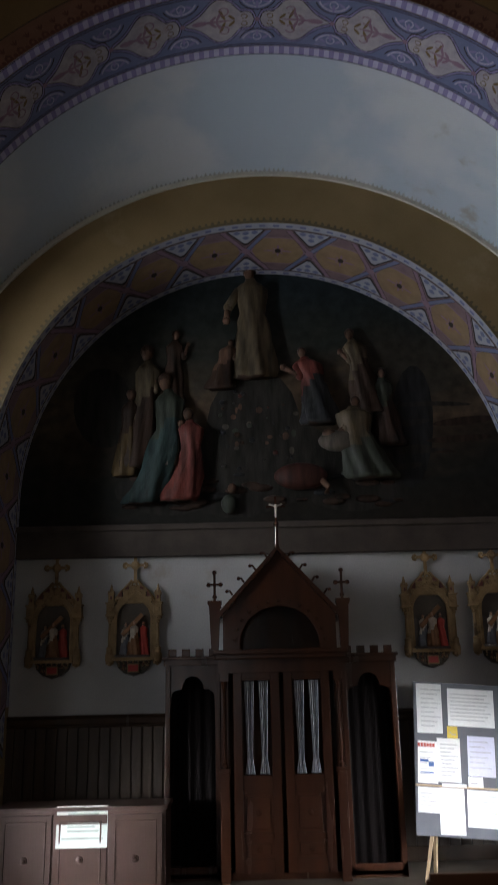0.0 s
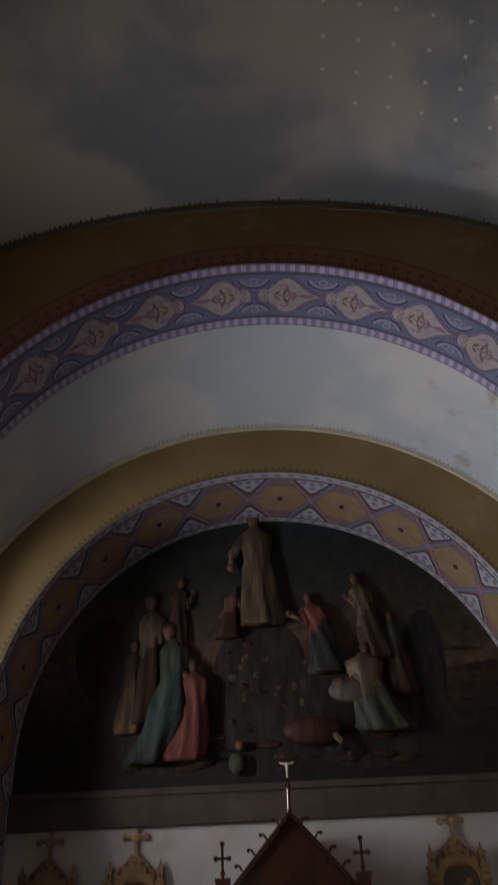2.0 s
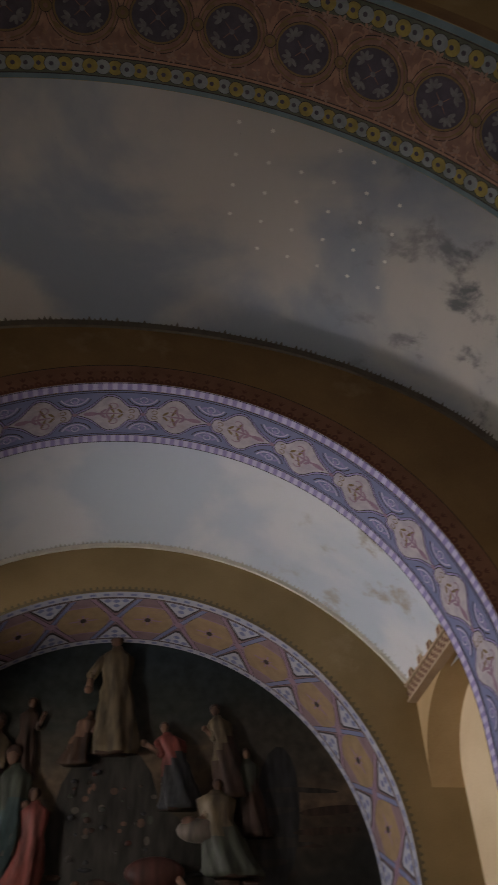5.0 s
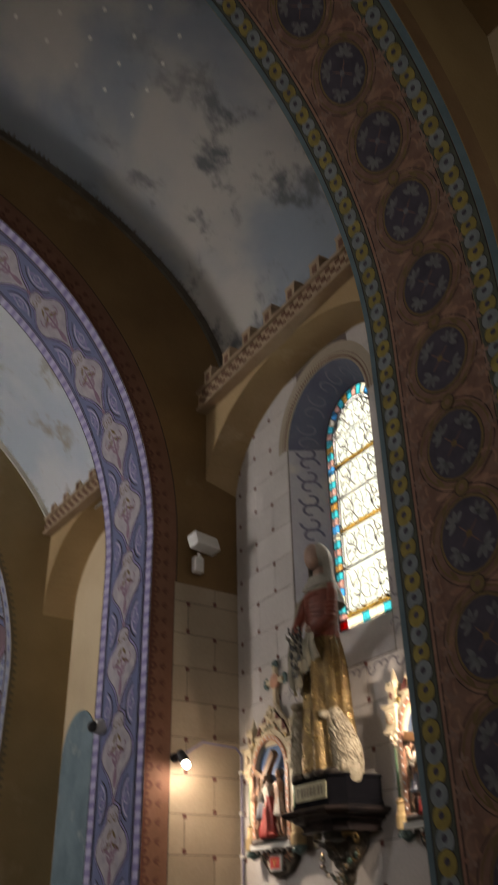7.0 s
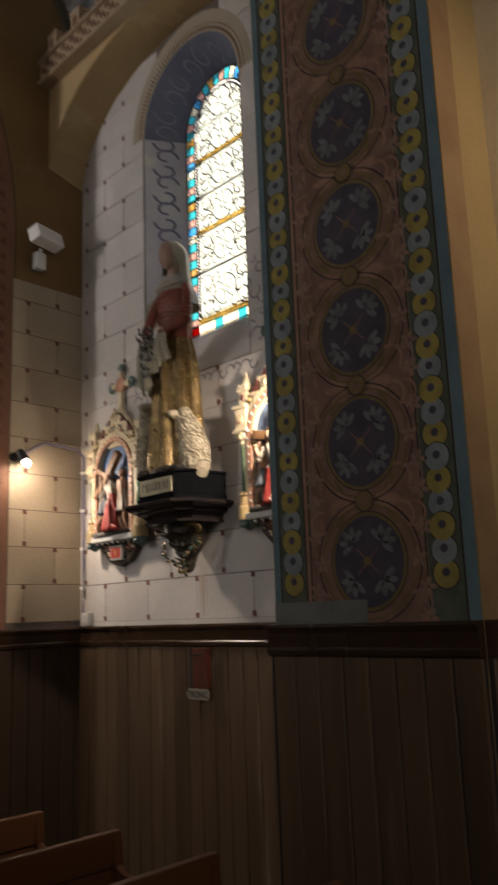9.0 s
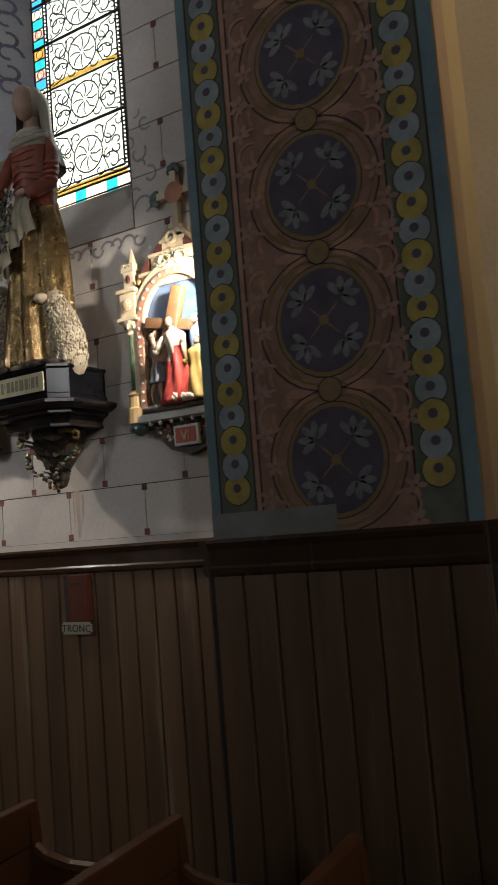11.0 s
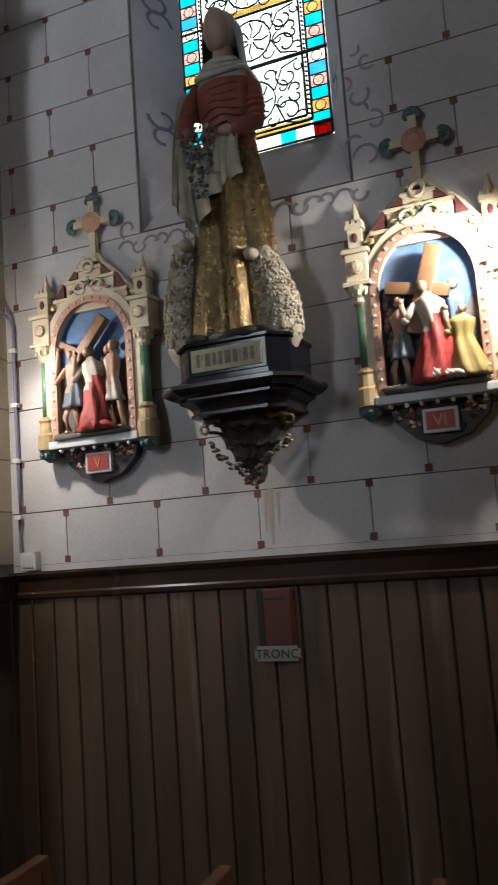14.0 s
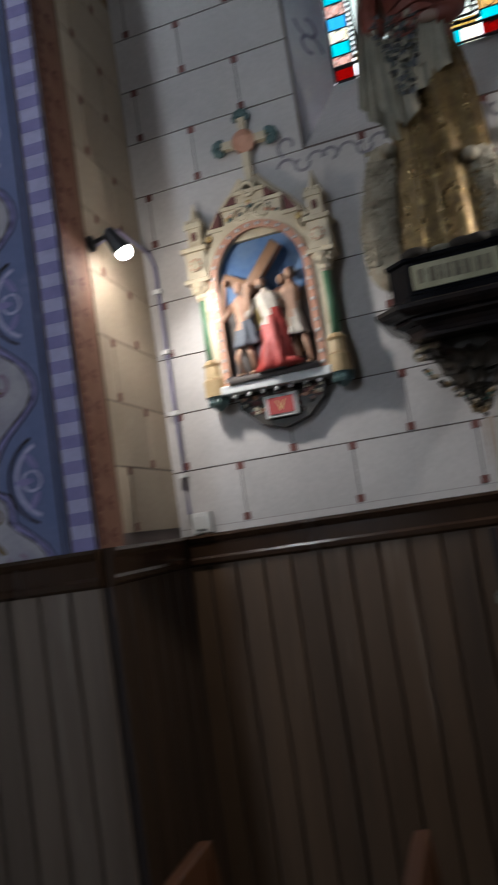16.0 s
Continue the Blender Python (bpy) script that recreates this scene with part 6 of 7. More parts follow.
def scene_five(bm):
    beam(bm, (-0.07, 2.46), (0.09, 2.645), 0.024)
    beam(bm, (-0.15, 2.555), (-0.03, 2.49), 0.022, -0.06)
    robed(bm, -0.035, 2.165, 0.33, 5, 6, 0.0, -0.035, 0.036)
    robed(bm, 0.075, 2.19, 0.34, 7, 5, 0.0, -0.035, 0.038)
    robed(bm, 0.04, 2.18, 0.30, 4, 7, 0.06, -0.04, 0.03)
    robed(bm, -0.105, 2.155, 0.375, 5, 3, 0.03, -0.065, 0.043, (-1, -0.035, 1.0), True, 0.4)
    robed(bm, 0.015, 2.150, 0.37, 1, 2, -0.03, -0.088, 0.050, (-1, -0.055, 0.92), False, 0.7)
    robed(bm, 0.125, 2.155, 0.385, 2, 3, -0.02, -0.065, 0.040, (-1, -0.055, 0.66), True, -0.4)
    # the robe's train on the ground
    for k in range(5):
        tube(bm, [(0.0 + 0.02 * k, -0.11, 2.21 - 0.008 * k), (0.02 + 0.02 * k, -0.118, 2.175), (0.05 + 0.02 * k, -0.11, 2.158)], 0.011, 7, 1)


def scene_six(bm):
    beam(bm, (-0.055, 2.34), (0.045, 2.665), 0.030)
    beam(bm, (-0.15, 2.535), (0.085, 2.485), 0.025, -0.06)
    robed(bm, 0.085, 2.18, 0.36, 4, 4, 0.02, -0.04, 0.036)
    robed(bm, -0.125, 2.155, 0.345, 5, 3, 0.05, -0.055, 0.038, (1, 0.045, 0.80), True, 0.3)
    robed(bm, -0.005, 2.150, 0.385, 1, 2, -0.01, -0.088, 0.052, (-1, -0.085, 0.80), False, 0.7)
    robed(bm, 0.135, 2.155, 0.27, 6, 6, -0.06, -0.078, 0.048, (-1, -0.07, 0.95), False, -0.5)
    for k in range(5):
        tube(bm, [(-0.01 + 0.02 * k, -0.115, 2.20 - 0.006 * k), (0.005 + 0.022 * k, -0.12, 2.172), (0.03 + 0.022 * k, -0.112, 2.158)], 0.011, 7, 2)
    for k in range(9):
        ball(bm, (-0.165 + 0.012 * (k % 3), -0.03, 2.30 + 0.03 * k), 0.022, (1, 0.4, 1), 0, 7)


def scene_far(bm):
    beam(bm, (-0.12, 2.36), (0.10, 2.58), 0.026)
    robed(bm, -0.09, 2.155, 0.34, 5, 2, 0.02, -0.05, 0.045)
    robed(bm, 0.01, 2.155, 0.36, 7, 2, 0.0, -0.08, 0.05)
    robed(bm, 0.11, 2.155, 0.35, 1, 1, -0.02, -0.05, 0.045)


G = "relief stations along the walls"
station_five = station(pose(WALL - 0.007, 4.53, 0, 0, 0, -90), "ivory gabled relief frame with green columns, spotlit, numbered five", "V", G, scene_five)
station_six = station(pose(WALL - 0.007, 3.06, 0, 0, 0, -90), "ivory gabled relief frame with green columns, brightly spotlit beside the pier", "VI", G, scene_six)
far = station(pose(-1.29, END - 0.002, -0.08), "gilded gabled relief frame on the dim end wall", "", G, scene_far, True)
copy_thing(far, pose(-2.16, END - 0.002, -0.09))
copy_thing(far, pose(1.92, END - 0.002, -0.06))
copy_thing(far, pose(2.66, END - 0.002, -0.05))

# ---------------------------------------------------------------- spotlights and fittings
BULB = glow("lamp_glow", (1.0, 0.93, 0.82), 130)


def spotlight(m, label, aim, bulb_out):
    """A wall lamp: plate, arm, a tapered head round the axis aim, and its bulb."""
    t = thing("wall_spotlight", m, label, "spotlight", "wall spotlights")
    bm = bmesh.new()
    lathe(bm, [(0.03, 0), (0.03, 0.012), (0.02, 0.02)], 14, pose(0, 0, 0.03, 90))
    part("wall_plate", bm, BLACKM, t)
    bm = bmesh.new()
    tube(bm, [(0, -0.01, 0.03), (0.005, -0.05, 0.045), (0.01, -0.09, 0.03)], 0.008, 8)
    part("arm", bm, BLACKM, t)
    turn = Matrix.Translation((0.01, -0.10, 0.015)) @ Vector(aim).to_track_quat("Z", "Y").to_matrix().to_4x4()
    bm = bmesh.new()
    rings = [[bm.verts.new(turn @ Vector((r * math.cos(math.pi * k / 9), r * math.sin(math.pi * k / 9), z))) for k in range(18)] for r, z in ((0.012, -0.06), (0.024, -0.05), (0.028, -0.02), (0.036, 0.035), (0.033, 0.035), (0.024, -0.015), (0.008, -0.02))]
    for a, b in zip(rings, rings[1:]):
        for k in range(18):
            bm.faces.new((a[k], a[(k + 1) % 18], b[(k + 1) % 18], b[k]))
    bm.faces.new(rings[0]), bm.faces.new(rings[-1])
    part("lamp_head", bm, BLACKM, t)
    bm = bmesh.new()
    ball(bm, turn @ Vector((0, 0, bulb_out)), 0.026, (1, 1, 1), 0, 12)
    part("bulb", bm, BULB, t, "glowing bulb").visible_shadow = False
    return t


spotlight(pose(3.13, YB - 0.006, 2.635), "black wall spotlight with a glowing bulb on the pier", (0.25, -0.45, -0.85), 0.045)
# fixture added out of view for the extra warm spot
spotlight(pose(3.298, 0.55, 3.40, 0, 0, -90), "added wall spotlight with a glowing bulb, out of view on the near side wall", (-0.75, -0.35, -0.35), 0.045)
spotlight(pose(3.31, YA, 2.715, 0, 0, 180), "black wall spotlight shining on a framed relief", (-0.62, -0.45, -0.5), 0.008)

bm = bmesh.new()
t = thing("floodlight", pose(3.26, YB, 4.17), "white plastic floodlight on a bracket high on the pier", "floodlight")
box(bm, -0.12, -0.17, -0.055, 0.12, -0.07, 0.055, 0.012, 0, pose(0, 0, 0, -18, 0, 12))
part("housing", bm, WHITEP, t)
bm = bmesh.new()
box(bm, -0.04, -0.10, -0.19, 0.035, -0.04, -0.07, 0.008)
tube(bm, [(0, 0, -0.10), (0, -0.06, -0.10), (0, -0.09, -0.04)], 0.014, 8)
part("bracket", bm, WHITEP, t)

t = thing("security_camera", pose(2.91, 5.69, 2.95, 0, 0, -90), "small black and white dome camera on the blue pier", "camera")
bm = bmesh.new()
lathe(bm, [(0.05, 0), (0.055, 0.03), (0.05, 0.07), (0.04, 0.075)], 16, pose(0, 0, 0, 90))
part("housing", bm, WHITEP, t)
bm = bmesh.new()
ball(bm, (0, -0.085, -0.005), 0.042, (1, 1, 1), 0, 12)
part("dome", bm, BLACKM, t)

t = thing("notice_card", pose(2.83, 5.70, RAIL + 0.002, -12, 0, -90), "white printed card propped on the cap rail", "card")
bm = bmesh.new()
box(bm, -0.15, 0.0, 0, 0.15, 0.003, 0.23)
part("card", bm, PAPER, t)
bm = bmesh.new()
box(bm, -0.09, -0.0015, 0.13, 0.10, 0.0, 0.142)
box(bm, -0.09, -0.0015, 0.085, 0.05, 0.0, 0.097)
tagged(part("printed_lines", bm, LINE, t), kind="stuff")

switch_box = t = thing("switch_box", pose(WALL - 0.006, 4.945, 1.575, 0, 0, -90), "white plastic junction box above the wainscot", "switch")
bm = bmesh.new()
box(bm, -0.04, -0.045, 0, 0.04, 0, 0.085, 0.006)
part("case", bm, WHITEP, t)
bm = bmesh.new()
box(bm, -0.028, -0.049, 0.016, 0.028, -0.043, 0.069, 0.002)
part("cover", bm, WHITEP, t)

CABLE = mat("violet_grey_cable", (0.22, 0.20, 0.30), (0.18, 0.16, 0.25), rough=0.5)
cable = t = thing("cable_conduit", pose(3.575, 5.00, 1.66), "thin violet-grey cable clipped up the wall corner", "cable")
bm = bmesh.new()
tube(bm, [(0, 0, 0), (0.002, 0, 0.3), (-0.002, 0, 0.6), (0.0, 0, 1.05), (-0.04, 0.005, 1.10), (-0.30, 0.008, 1.12), (-0.50, 0.005, 1.0)], 0.008, 8)
part("cable", bm, CABLE, t)
for k in range(4):
    bm = bmesh.new()
    box(bm, -0.014, -0.012, 0.15 + 0.26 * k, 0.014, 0.02, 0.17 + 0.26 * k, 0.003)
    part("clip", bm, WHITEP, t)

# collecting box let into the wainscot
collection_box = t = thing("collection_box", pose(3.57, 3.77, 0, 0, 0, -90), "red-brown wooden collection box let into the wainscot", "collection box")
bm = bmesh.new()
box(bm, -0.048, -0.035, 1.225, 0.068, 0.01, 1.44, 0.004)
part("box_front", bm, mat("red_brown_wood", (0.085, 0.023, 0.014), (0.05, 0.014, 0.009), rough=0.4, stretch=(1, 1, 0.15)), t)
# black strip in place of the recess's shadow left of the front
bm = bmesh.new()
box(bm, -0.074, -0.032, 1.225, -0.049, 0.01, 1.44)
part("box_side", bm, LINE, t, "dark strip for the shade beside the box front")
bm = bmesh.new()
box(bm, -0.04, -0.038, 1.40, 0.04, -0.034, 1.408)
part("coin_slot", bm, LINE, t)
bm = bmesh.new()
SIGN = mat("grey_enamel_sign", (0.26, 0.245, 0.20), (0.17, 0.16, 0.13), rough=0.4)
prism(bm, [(-0.094, 1.178), (-0.083, 1.178), (-0.083, 1.167), (0.083, 1.167), (0.083, 1.178), (0.094, 1.178), (0.094, 1.213), (0.083, 1.213), (0.083, 1.224), (-0.083, 1.224), (-0.083, 1.213), (-0.094, 1.213)], -0.040, -0.034)
sg = part("enamel_sign", bm, SIGN, t, "small grey enamel sign lettered TRONC")
cu = bpy.data.curves.new("lettering", "FONT")
cu.body, cu.size, cu.extrude, cu.align_x, cu.space_character = "TRONC", 0.048, 0.001, "CENTER", 1.1
cu.materials.append(LINE)
tmp = bpy.data.objects.new("lettering", cu)
scene.collection.objects.link(tmp)
me = bpy.data.meshes.new_from_object(tmp.evaluated_get(bpy.context.evaluated_depsgraph_get()))
bpy.data.objects.remove(tmp)
ob = new("lettering", me)
ob.parent = sg
ob.matrix_basis = pose(0, -0.0412, 1.179, 90, 0, 0)


# ---------------------------------------------------------------- pews
def pew(m, label):
    t = thing("pew", m, label, "pew", "pews in rows")
    L = 1.55
    bm = bmesh.new()
    box(bm, 0, -0.012, 0.42, L, 0.012, 0.70, 0.003, 0, pose(0, 0, 0, 0))
    part("back_panel", bm, PEW, t)
    bm = bmesh.new()
    box(bm, 0, -0.018, 0.705, L, 0.018, 0.83, 0.006)
    part("top_rail", bm, PEW, t, "worn rounded top rail")
    bm = bmesh.new()
    box(bm, 0, -0.38, 0.40, L, 0.0, 0.43, 0.008)
    part("seat", bm, PEW, t)
    for x in (0.02, L):
        bm = bmesh.new()
        prism(bm, [(0.02, 0.0), (0.02, 0.80), (-0.02, 0.80), (-0.03, 0.68), (-0.10, 0.645), (-0.20, 0.64), (-0.30, 0.655), (-0.36, 0.655), (-0.375, 0.635), (-0.36, 0.61), (-0.32, 0.58), (-0.34, 0.40), (-0.36, 0.0)], -0.02, 0.02, 0, pose(x - 0.02, 0, 0, 0, 0, 90))
        part("end_panel", bm, PEW, t, "end panel with curved arm")
        bm = bmesh.new()
        tube(bm, [(x - 0.02, -0.01, 0.70), (x - 0.02, -0.06, 0.672), (x - 0.02, -0.15, 0.655), (x - 0.02, -0.25, 0.657), (x - 0.02, -0.33, 0.668), (x - 0.02, -0.37, 0.66)], 0.020, 8)
        part("arm_rest", bm, PEW, t, "curved worn arm rest")
    bm = bmesh.new()
    box(bm, 0.05, 0.10, 0.16, L - 0.05, 0.24, 0.19, 0.005)
    for x in (0.2, L - 0.25):
        box(bm, x, 0.02, 0.0, x + 0.05, 0.24, 0.16, 0.004)
    part("kneeler", bm, PEW, t)
    return t


first_pew = pew(pose(0.87, 3.07, 0), "red-brown wooden pew with curved arm rests")
for k in (-4, -3, -2, -1, 1, 2, 3):
    copy_thing(first_pew, pose(0.87, 3.07 + 0.525 * k, 0))

# ---------------------------------------------------------------- the painted lunette of the end wall
def mural_mat():
    m = bpy.data.materials.new("dark_oil_mural")
    m.use_nodes = True
    nt = m.node_tree
    n, link = nt.nodes, nt.links.new
    bsdf = n["Principled BSDF"]
    bsdf.inputs["Roughness"].default_value, bsdf.inputs["Specular IOR Level"].default_value = 0.6, 0.25
    geo = n.new("ShaderNodeNewGeometry")
    sep = n.new("ShaderNodeSeparateXYZ")
    link(geo.outputs["Position"], sep.inputs[0])
    mp = n.new("ShaderNodeMapping")
    mp.inputs["Scale"].default_value = (0.5, 1, 1.1)
    link(geo.outputs["Position"], mp.inputs[0])
    no = n.new("ShaderNodeTexNoise")
    no.inputs["Scale"].default_value, no.inputs["Detail"].default_value, no.inputs["Distortion"].default_value = 1.6, 7, 0.5
    link(mp.outputs[0], no.inputs["Vector"])
    r = n.new("ShaderNodeMapRange")
    r.inputs[1].default_value, r.inputs[2].default_value = 3.5, 6.6
    link(sep.outputs[2], r.inputs[0])
    add = n.new("ShaderNodeMath")
    add.operation = "MULTIPLY_ADD"
    add.inputs[1].default_value, add.inputs[2].default_value = 0.55, -0.27
    link(no.outputs[0], add.inputs[0])
    s = n.new("ShaderNodeMath")
    link(r.outputs[0], s.inputs[0])
    link(add.outputs[0], s.inputs[1])
    ramp = n.new("ShaderNodeValToRGB")
    e = ramp.color_ramp.elements
    e[0].position, e[0].color = 0.0, (0.020, 0.016, 0.012, 1)
    e[1].position, e[1].color = 1.0, (0.022, 0.035, 0.042, 1)
    for p, c in ((0.18, (0.016, 0.017, 0.014, 1)), (0.36, (0.052, 0.036, 0.022, 1)), (0.46, (0.13, 0.088, 0.055, 1)), (0.56, (0.06, 0.05, 0.036, 1)), (0.75, (0.028, 0.034, 0.030, 1))):
        x = e.new(p)
        x.color = c
    link(s.outputs[0], ramp.inputs[0])
    fine = n.new("ShaderNodeTexNoise")
    fine.inputs["Scale"].default_value, fine.inputs["Detail"].default_value = 9, 6
    link(geo.outputs["Position"], fine.inputs["Vector"])
    mr = n.new("ShaderNodeMapRange")
    mr.inputs[1].default_value, mr.inputs[2].default_value, mr.inputs[3].default_value, mr.inputs[4].default_value = 0.3, 0.7, 0.35, 0.8
    link(fine.outputs[0], mr.inputs[0])
    mx = n.new("ShaderNodeMix")
    mx.data_type, mx.blend_type = "RGBA", "MULTIPLY"
    mx.inputs[0].default_value = 1
    link(ramp.outputs[0], mx.inputs[6])
    link(mr.outputs[0], mx.inputs[7])
    link(mx.outputs[2], bsdf.inputs["Base Color"])
    return m


mural = thing("mural", pose(0, END - 0.01, 0), "dark old lunette mural of plain robed shapes round a raised one", "painting")
bm = bmesh.new()
pts = [(3.07, 3.50)] + [(0.15 + 2.92 * math.cos(math.pi * i / 48), 3.78 + 2.92 * math.sin(math.pi * i / 48)) for i in range(49)] + [(-2.77, 3.50)]
prism(bm, pts, 0.0, 0.008)
part("canvas", bm, mural_mat(), mural)


def paint(name, c, d=None):
    c = tuple(v * 0.48 for v in c)
    return mat(name, c, d or tuple(v * 0.18 for v in c), rough=0.6, scale=5, fine=25, spec=0.25, stretch=(2.4, 1, 0.5), amount=0.9, bump=0.6)


MP = [paint("mural_tawny", (0.20, 0.15, 0.09)), paint("mural_teal", (0.055, 0.10, 0.10)), paint("mural_coral", (0.30, 0.075, 0.06)), paint("mural_umber", (0.075, 0.040, 0.026)),
      paint("mural_flesh", (0.24, 0.13, 0.085)), paint("mural_linen", (0.22, 0.185, 0.15)), paint("mural_slate", (0.035, 0.038, 0.042)), paint("mural_gold", (0.20, 0.13, 0.055)), paint("mural_sage", (0.085, 0.10, 0.075)), paint("mural_rock", (0.055, 0.05, 0.042))]
bm = bmesh.new()
layer = [0]


def blot(pts, c):
    """A flat painted shape, each a hair before the last."""
    layer[0] += 1
    y = -0.002 - 0.00006 * layer[0]
    bm.faces.new([bm.verts.new((x, y, z)) for x, z in pts]).material_index = c


def oval(x, z, w, h, c, tilt=0.0, n=14):
    blot([(x + w * math.cos(a) * math.cos(tilt) - h * math.sin(a) * math.sin(tilt), z + w * math.cos(a) * math.sin(tilt) + h * math.sin(a) * math.cos(tilt)) for a in [2 * math.pi * k / n for k in range(n)]], c)


rngs = random.Random(21)


for k, (x, z, w, h, c) in enumerate(((0.05, 4.6, 0.55, 0.75, 9), (-0.15, 4.1, 0.75, 0.55, 9), (0.35, 4.2, 0.65, 0.5, 9), (-1.0, 3.85, 0.55, 0.25, 9), (1.2, 3.85, 0.6, 0.25, 9), (-1.7, 4.9, 0.35, 0.5, 9), (1.9, 4.6, 0.25, 0.75, 6))):
    oval(x, z, w, h, c, 0.1 * (k % 3 - 1), 18)
rngm = random.Random(8)
for k in range(26):
    oval(rngm.uniform(-0.3, 0.6), rngm.uniform(4.1, 4.9), rngm.uniform(0.02, 0.05), rngm.uniform(0.02, 0.05), rngm.choice((4, 5, 8, 9, 9)), 0, 8)
for k in range(9):
    oval(rngm.uniform(1.7, 2.6), rngm.uniform(3.9, 4.9), rngm.uniform(0.2, 0.4), rngm.uniform(0.02, 0.05), rngm.choice((9, 3, 9, 6)), rngm.uniform(-0.1, 0.2), 12)
part("painted_scene", bm, MP, mural, "dim painted rocks, flowers and clouds")

# low relief of plain robed shapes before the painted ground
bm = bmesh.new()
robed(bm, 0.06, 5.20, 1.47, 8, 8, -0.01, -0.10, 0.192, (-1, -0.30, 0.50), False, 0.2)
robed(bm, -0.32, 5.08, 0.62, 0, 3, 0.22, -0.08, 0.120, (1, 0.22, 0.72))
robed(bm, 0.84, 4.62, 0.95, 5, 1, -0.22, -0.10, 0.160, (-1, -0.42, 0.74), False, 0.5)
robed(bm, 1.40, 4.75, 1.05, 0, 8, -0.18, -0.08, 0.136, (-1, -0.30, 0.72), False, 0.3)
robed(bm, 1.62, 4.35, 0.95, 0, 7, -0.05, -0.05, 0.136)
robed(bm, -0.90, 4.92, 0.92, 0, 0, 0.06, -0.05, 0.104, (1, 0.2, 0.8))
robed(bm, -1.30, 4.15, 1.50, 0, 8, 0.08, -0.06, 0.152, (1, 0.2, 0.7), False, 0.3)
robed(bm, -1.42, 4.05, 1.05, 6, 0, 0.05, -0.07, 0.104)
robed(bm, -1.20, 3.72, 1.55, 4, 7, 0.16, -0.13, 0.176, (1, 0.42, 0.60), False, 0.9)
robed(bm, -0.93, 4.15, 0.82, 2, 2, 0.06, -0.14, 0.096)
robed(bm, -0.80, 3.74, 1.08, 1, 1, 0.10, -0.17, 0.144, (1, 0.22, 0.75), False, 0.7)
robed(bm, 1.42, 3.95, 0.98, 7, 8, -0.20, -0.15, 0.208, (-1, -0.45, 0.50), False, -0.8)
ball(bm, (1.02, -0.16, 4.40), 0.20, (1.15, 0.6, 0.62), 2, 16)
ball(bm, (0.92, -0.20, 4.48), 0.07, (1.2, 0.8, 0.8), 3, 12)
ball(bm, (0.58, -0.12, 4.00), 0.28, (1.1, 0.5, 0.56), 10, 18)
tube(bm, [(0.78, -0.16, 3.98), (0.88, -0.2, 3.86), (0.86, -0.2, 3.78)], 0.035, 7, 3)
ball(bm, (-0.24, -0.10, 3.70), 0.10, (0.9, 0.8, 1.1), 7, 12)
ball(bm, (-0.20, -0.10, 3.88), 0.055, (1, 1, 1.1), 3, 10)
rngk = random.Random(31)
for k in range(46):
    x, z = rngk.uniform(-1.4, 1.7), rngk.uniform(3.66, 4.05)
    ball(bm, (x, -0.03, z), rngk.uniform(0.04, 0.10), (1.6, 0.3, 0.5), rngk.choice((5, 0, 0)), 8)
for k in range(26):
    x = rngk.uniform(-0.35, 0.5)
    ball(bm, (x, -0.05, rngk.uniform(4.0, 5.15 - abs(x) * 0.6)), rngk.uniform(0.012, 0.035), (1.2, 0.4, 1.0), rngk.choice((9, 9, 0, 0, 5, 5, 10, 7)), 7)
for v in bm.verts:
    v.co.y *= 0.7
part("relief_carving", bm, [MP[3], MP[2], MP[5], MP[4], MP[1], MP[6], MP[7], MP[8], MP[0], MP[9], paint("mural_russet", (0.11, 0.035, 0.025))], mural, "muted robed shapes in coral, teal, tawny and umber", True)

BEAM = mat("grey_brown_ledge", (0.060, 0.046, 0.038), (0.036, 0.027, 0.022), scale=4, rough=0.7)
bm = bmesh.new()
box(bm, -2.75, END - 0.07, 3.13, 2.95, END - 0.001, 3.44, 0.008)
box(bm, -2.75, END - 0.10, 3.42, 2.95, END - 0.001, 3.49, 0.012)
tagged(part("mural_ledge", bm, BEAM), "grey-brown moulded ledge under the mural", "ledge", kind="structure")

# ---------------------------------------------------------------- confessional
CY = 8.50
conf = thing("confessional", pose(0.26, CY, 0), "carved dark wooden confessional with gabled centre and curtained doors", "confessional")


def cpart(name, build, material=MAHOG, parent=conf, label=""):
    b = bmesh.new()
    build(b)
    return part(name, b, material, parent, label)


# local x from the middle; the centre is 1.24 wide and stands 0.12 proud of the side booths
HW, SW = 0.60, 1.14


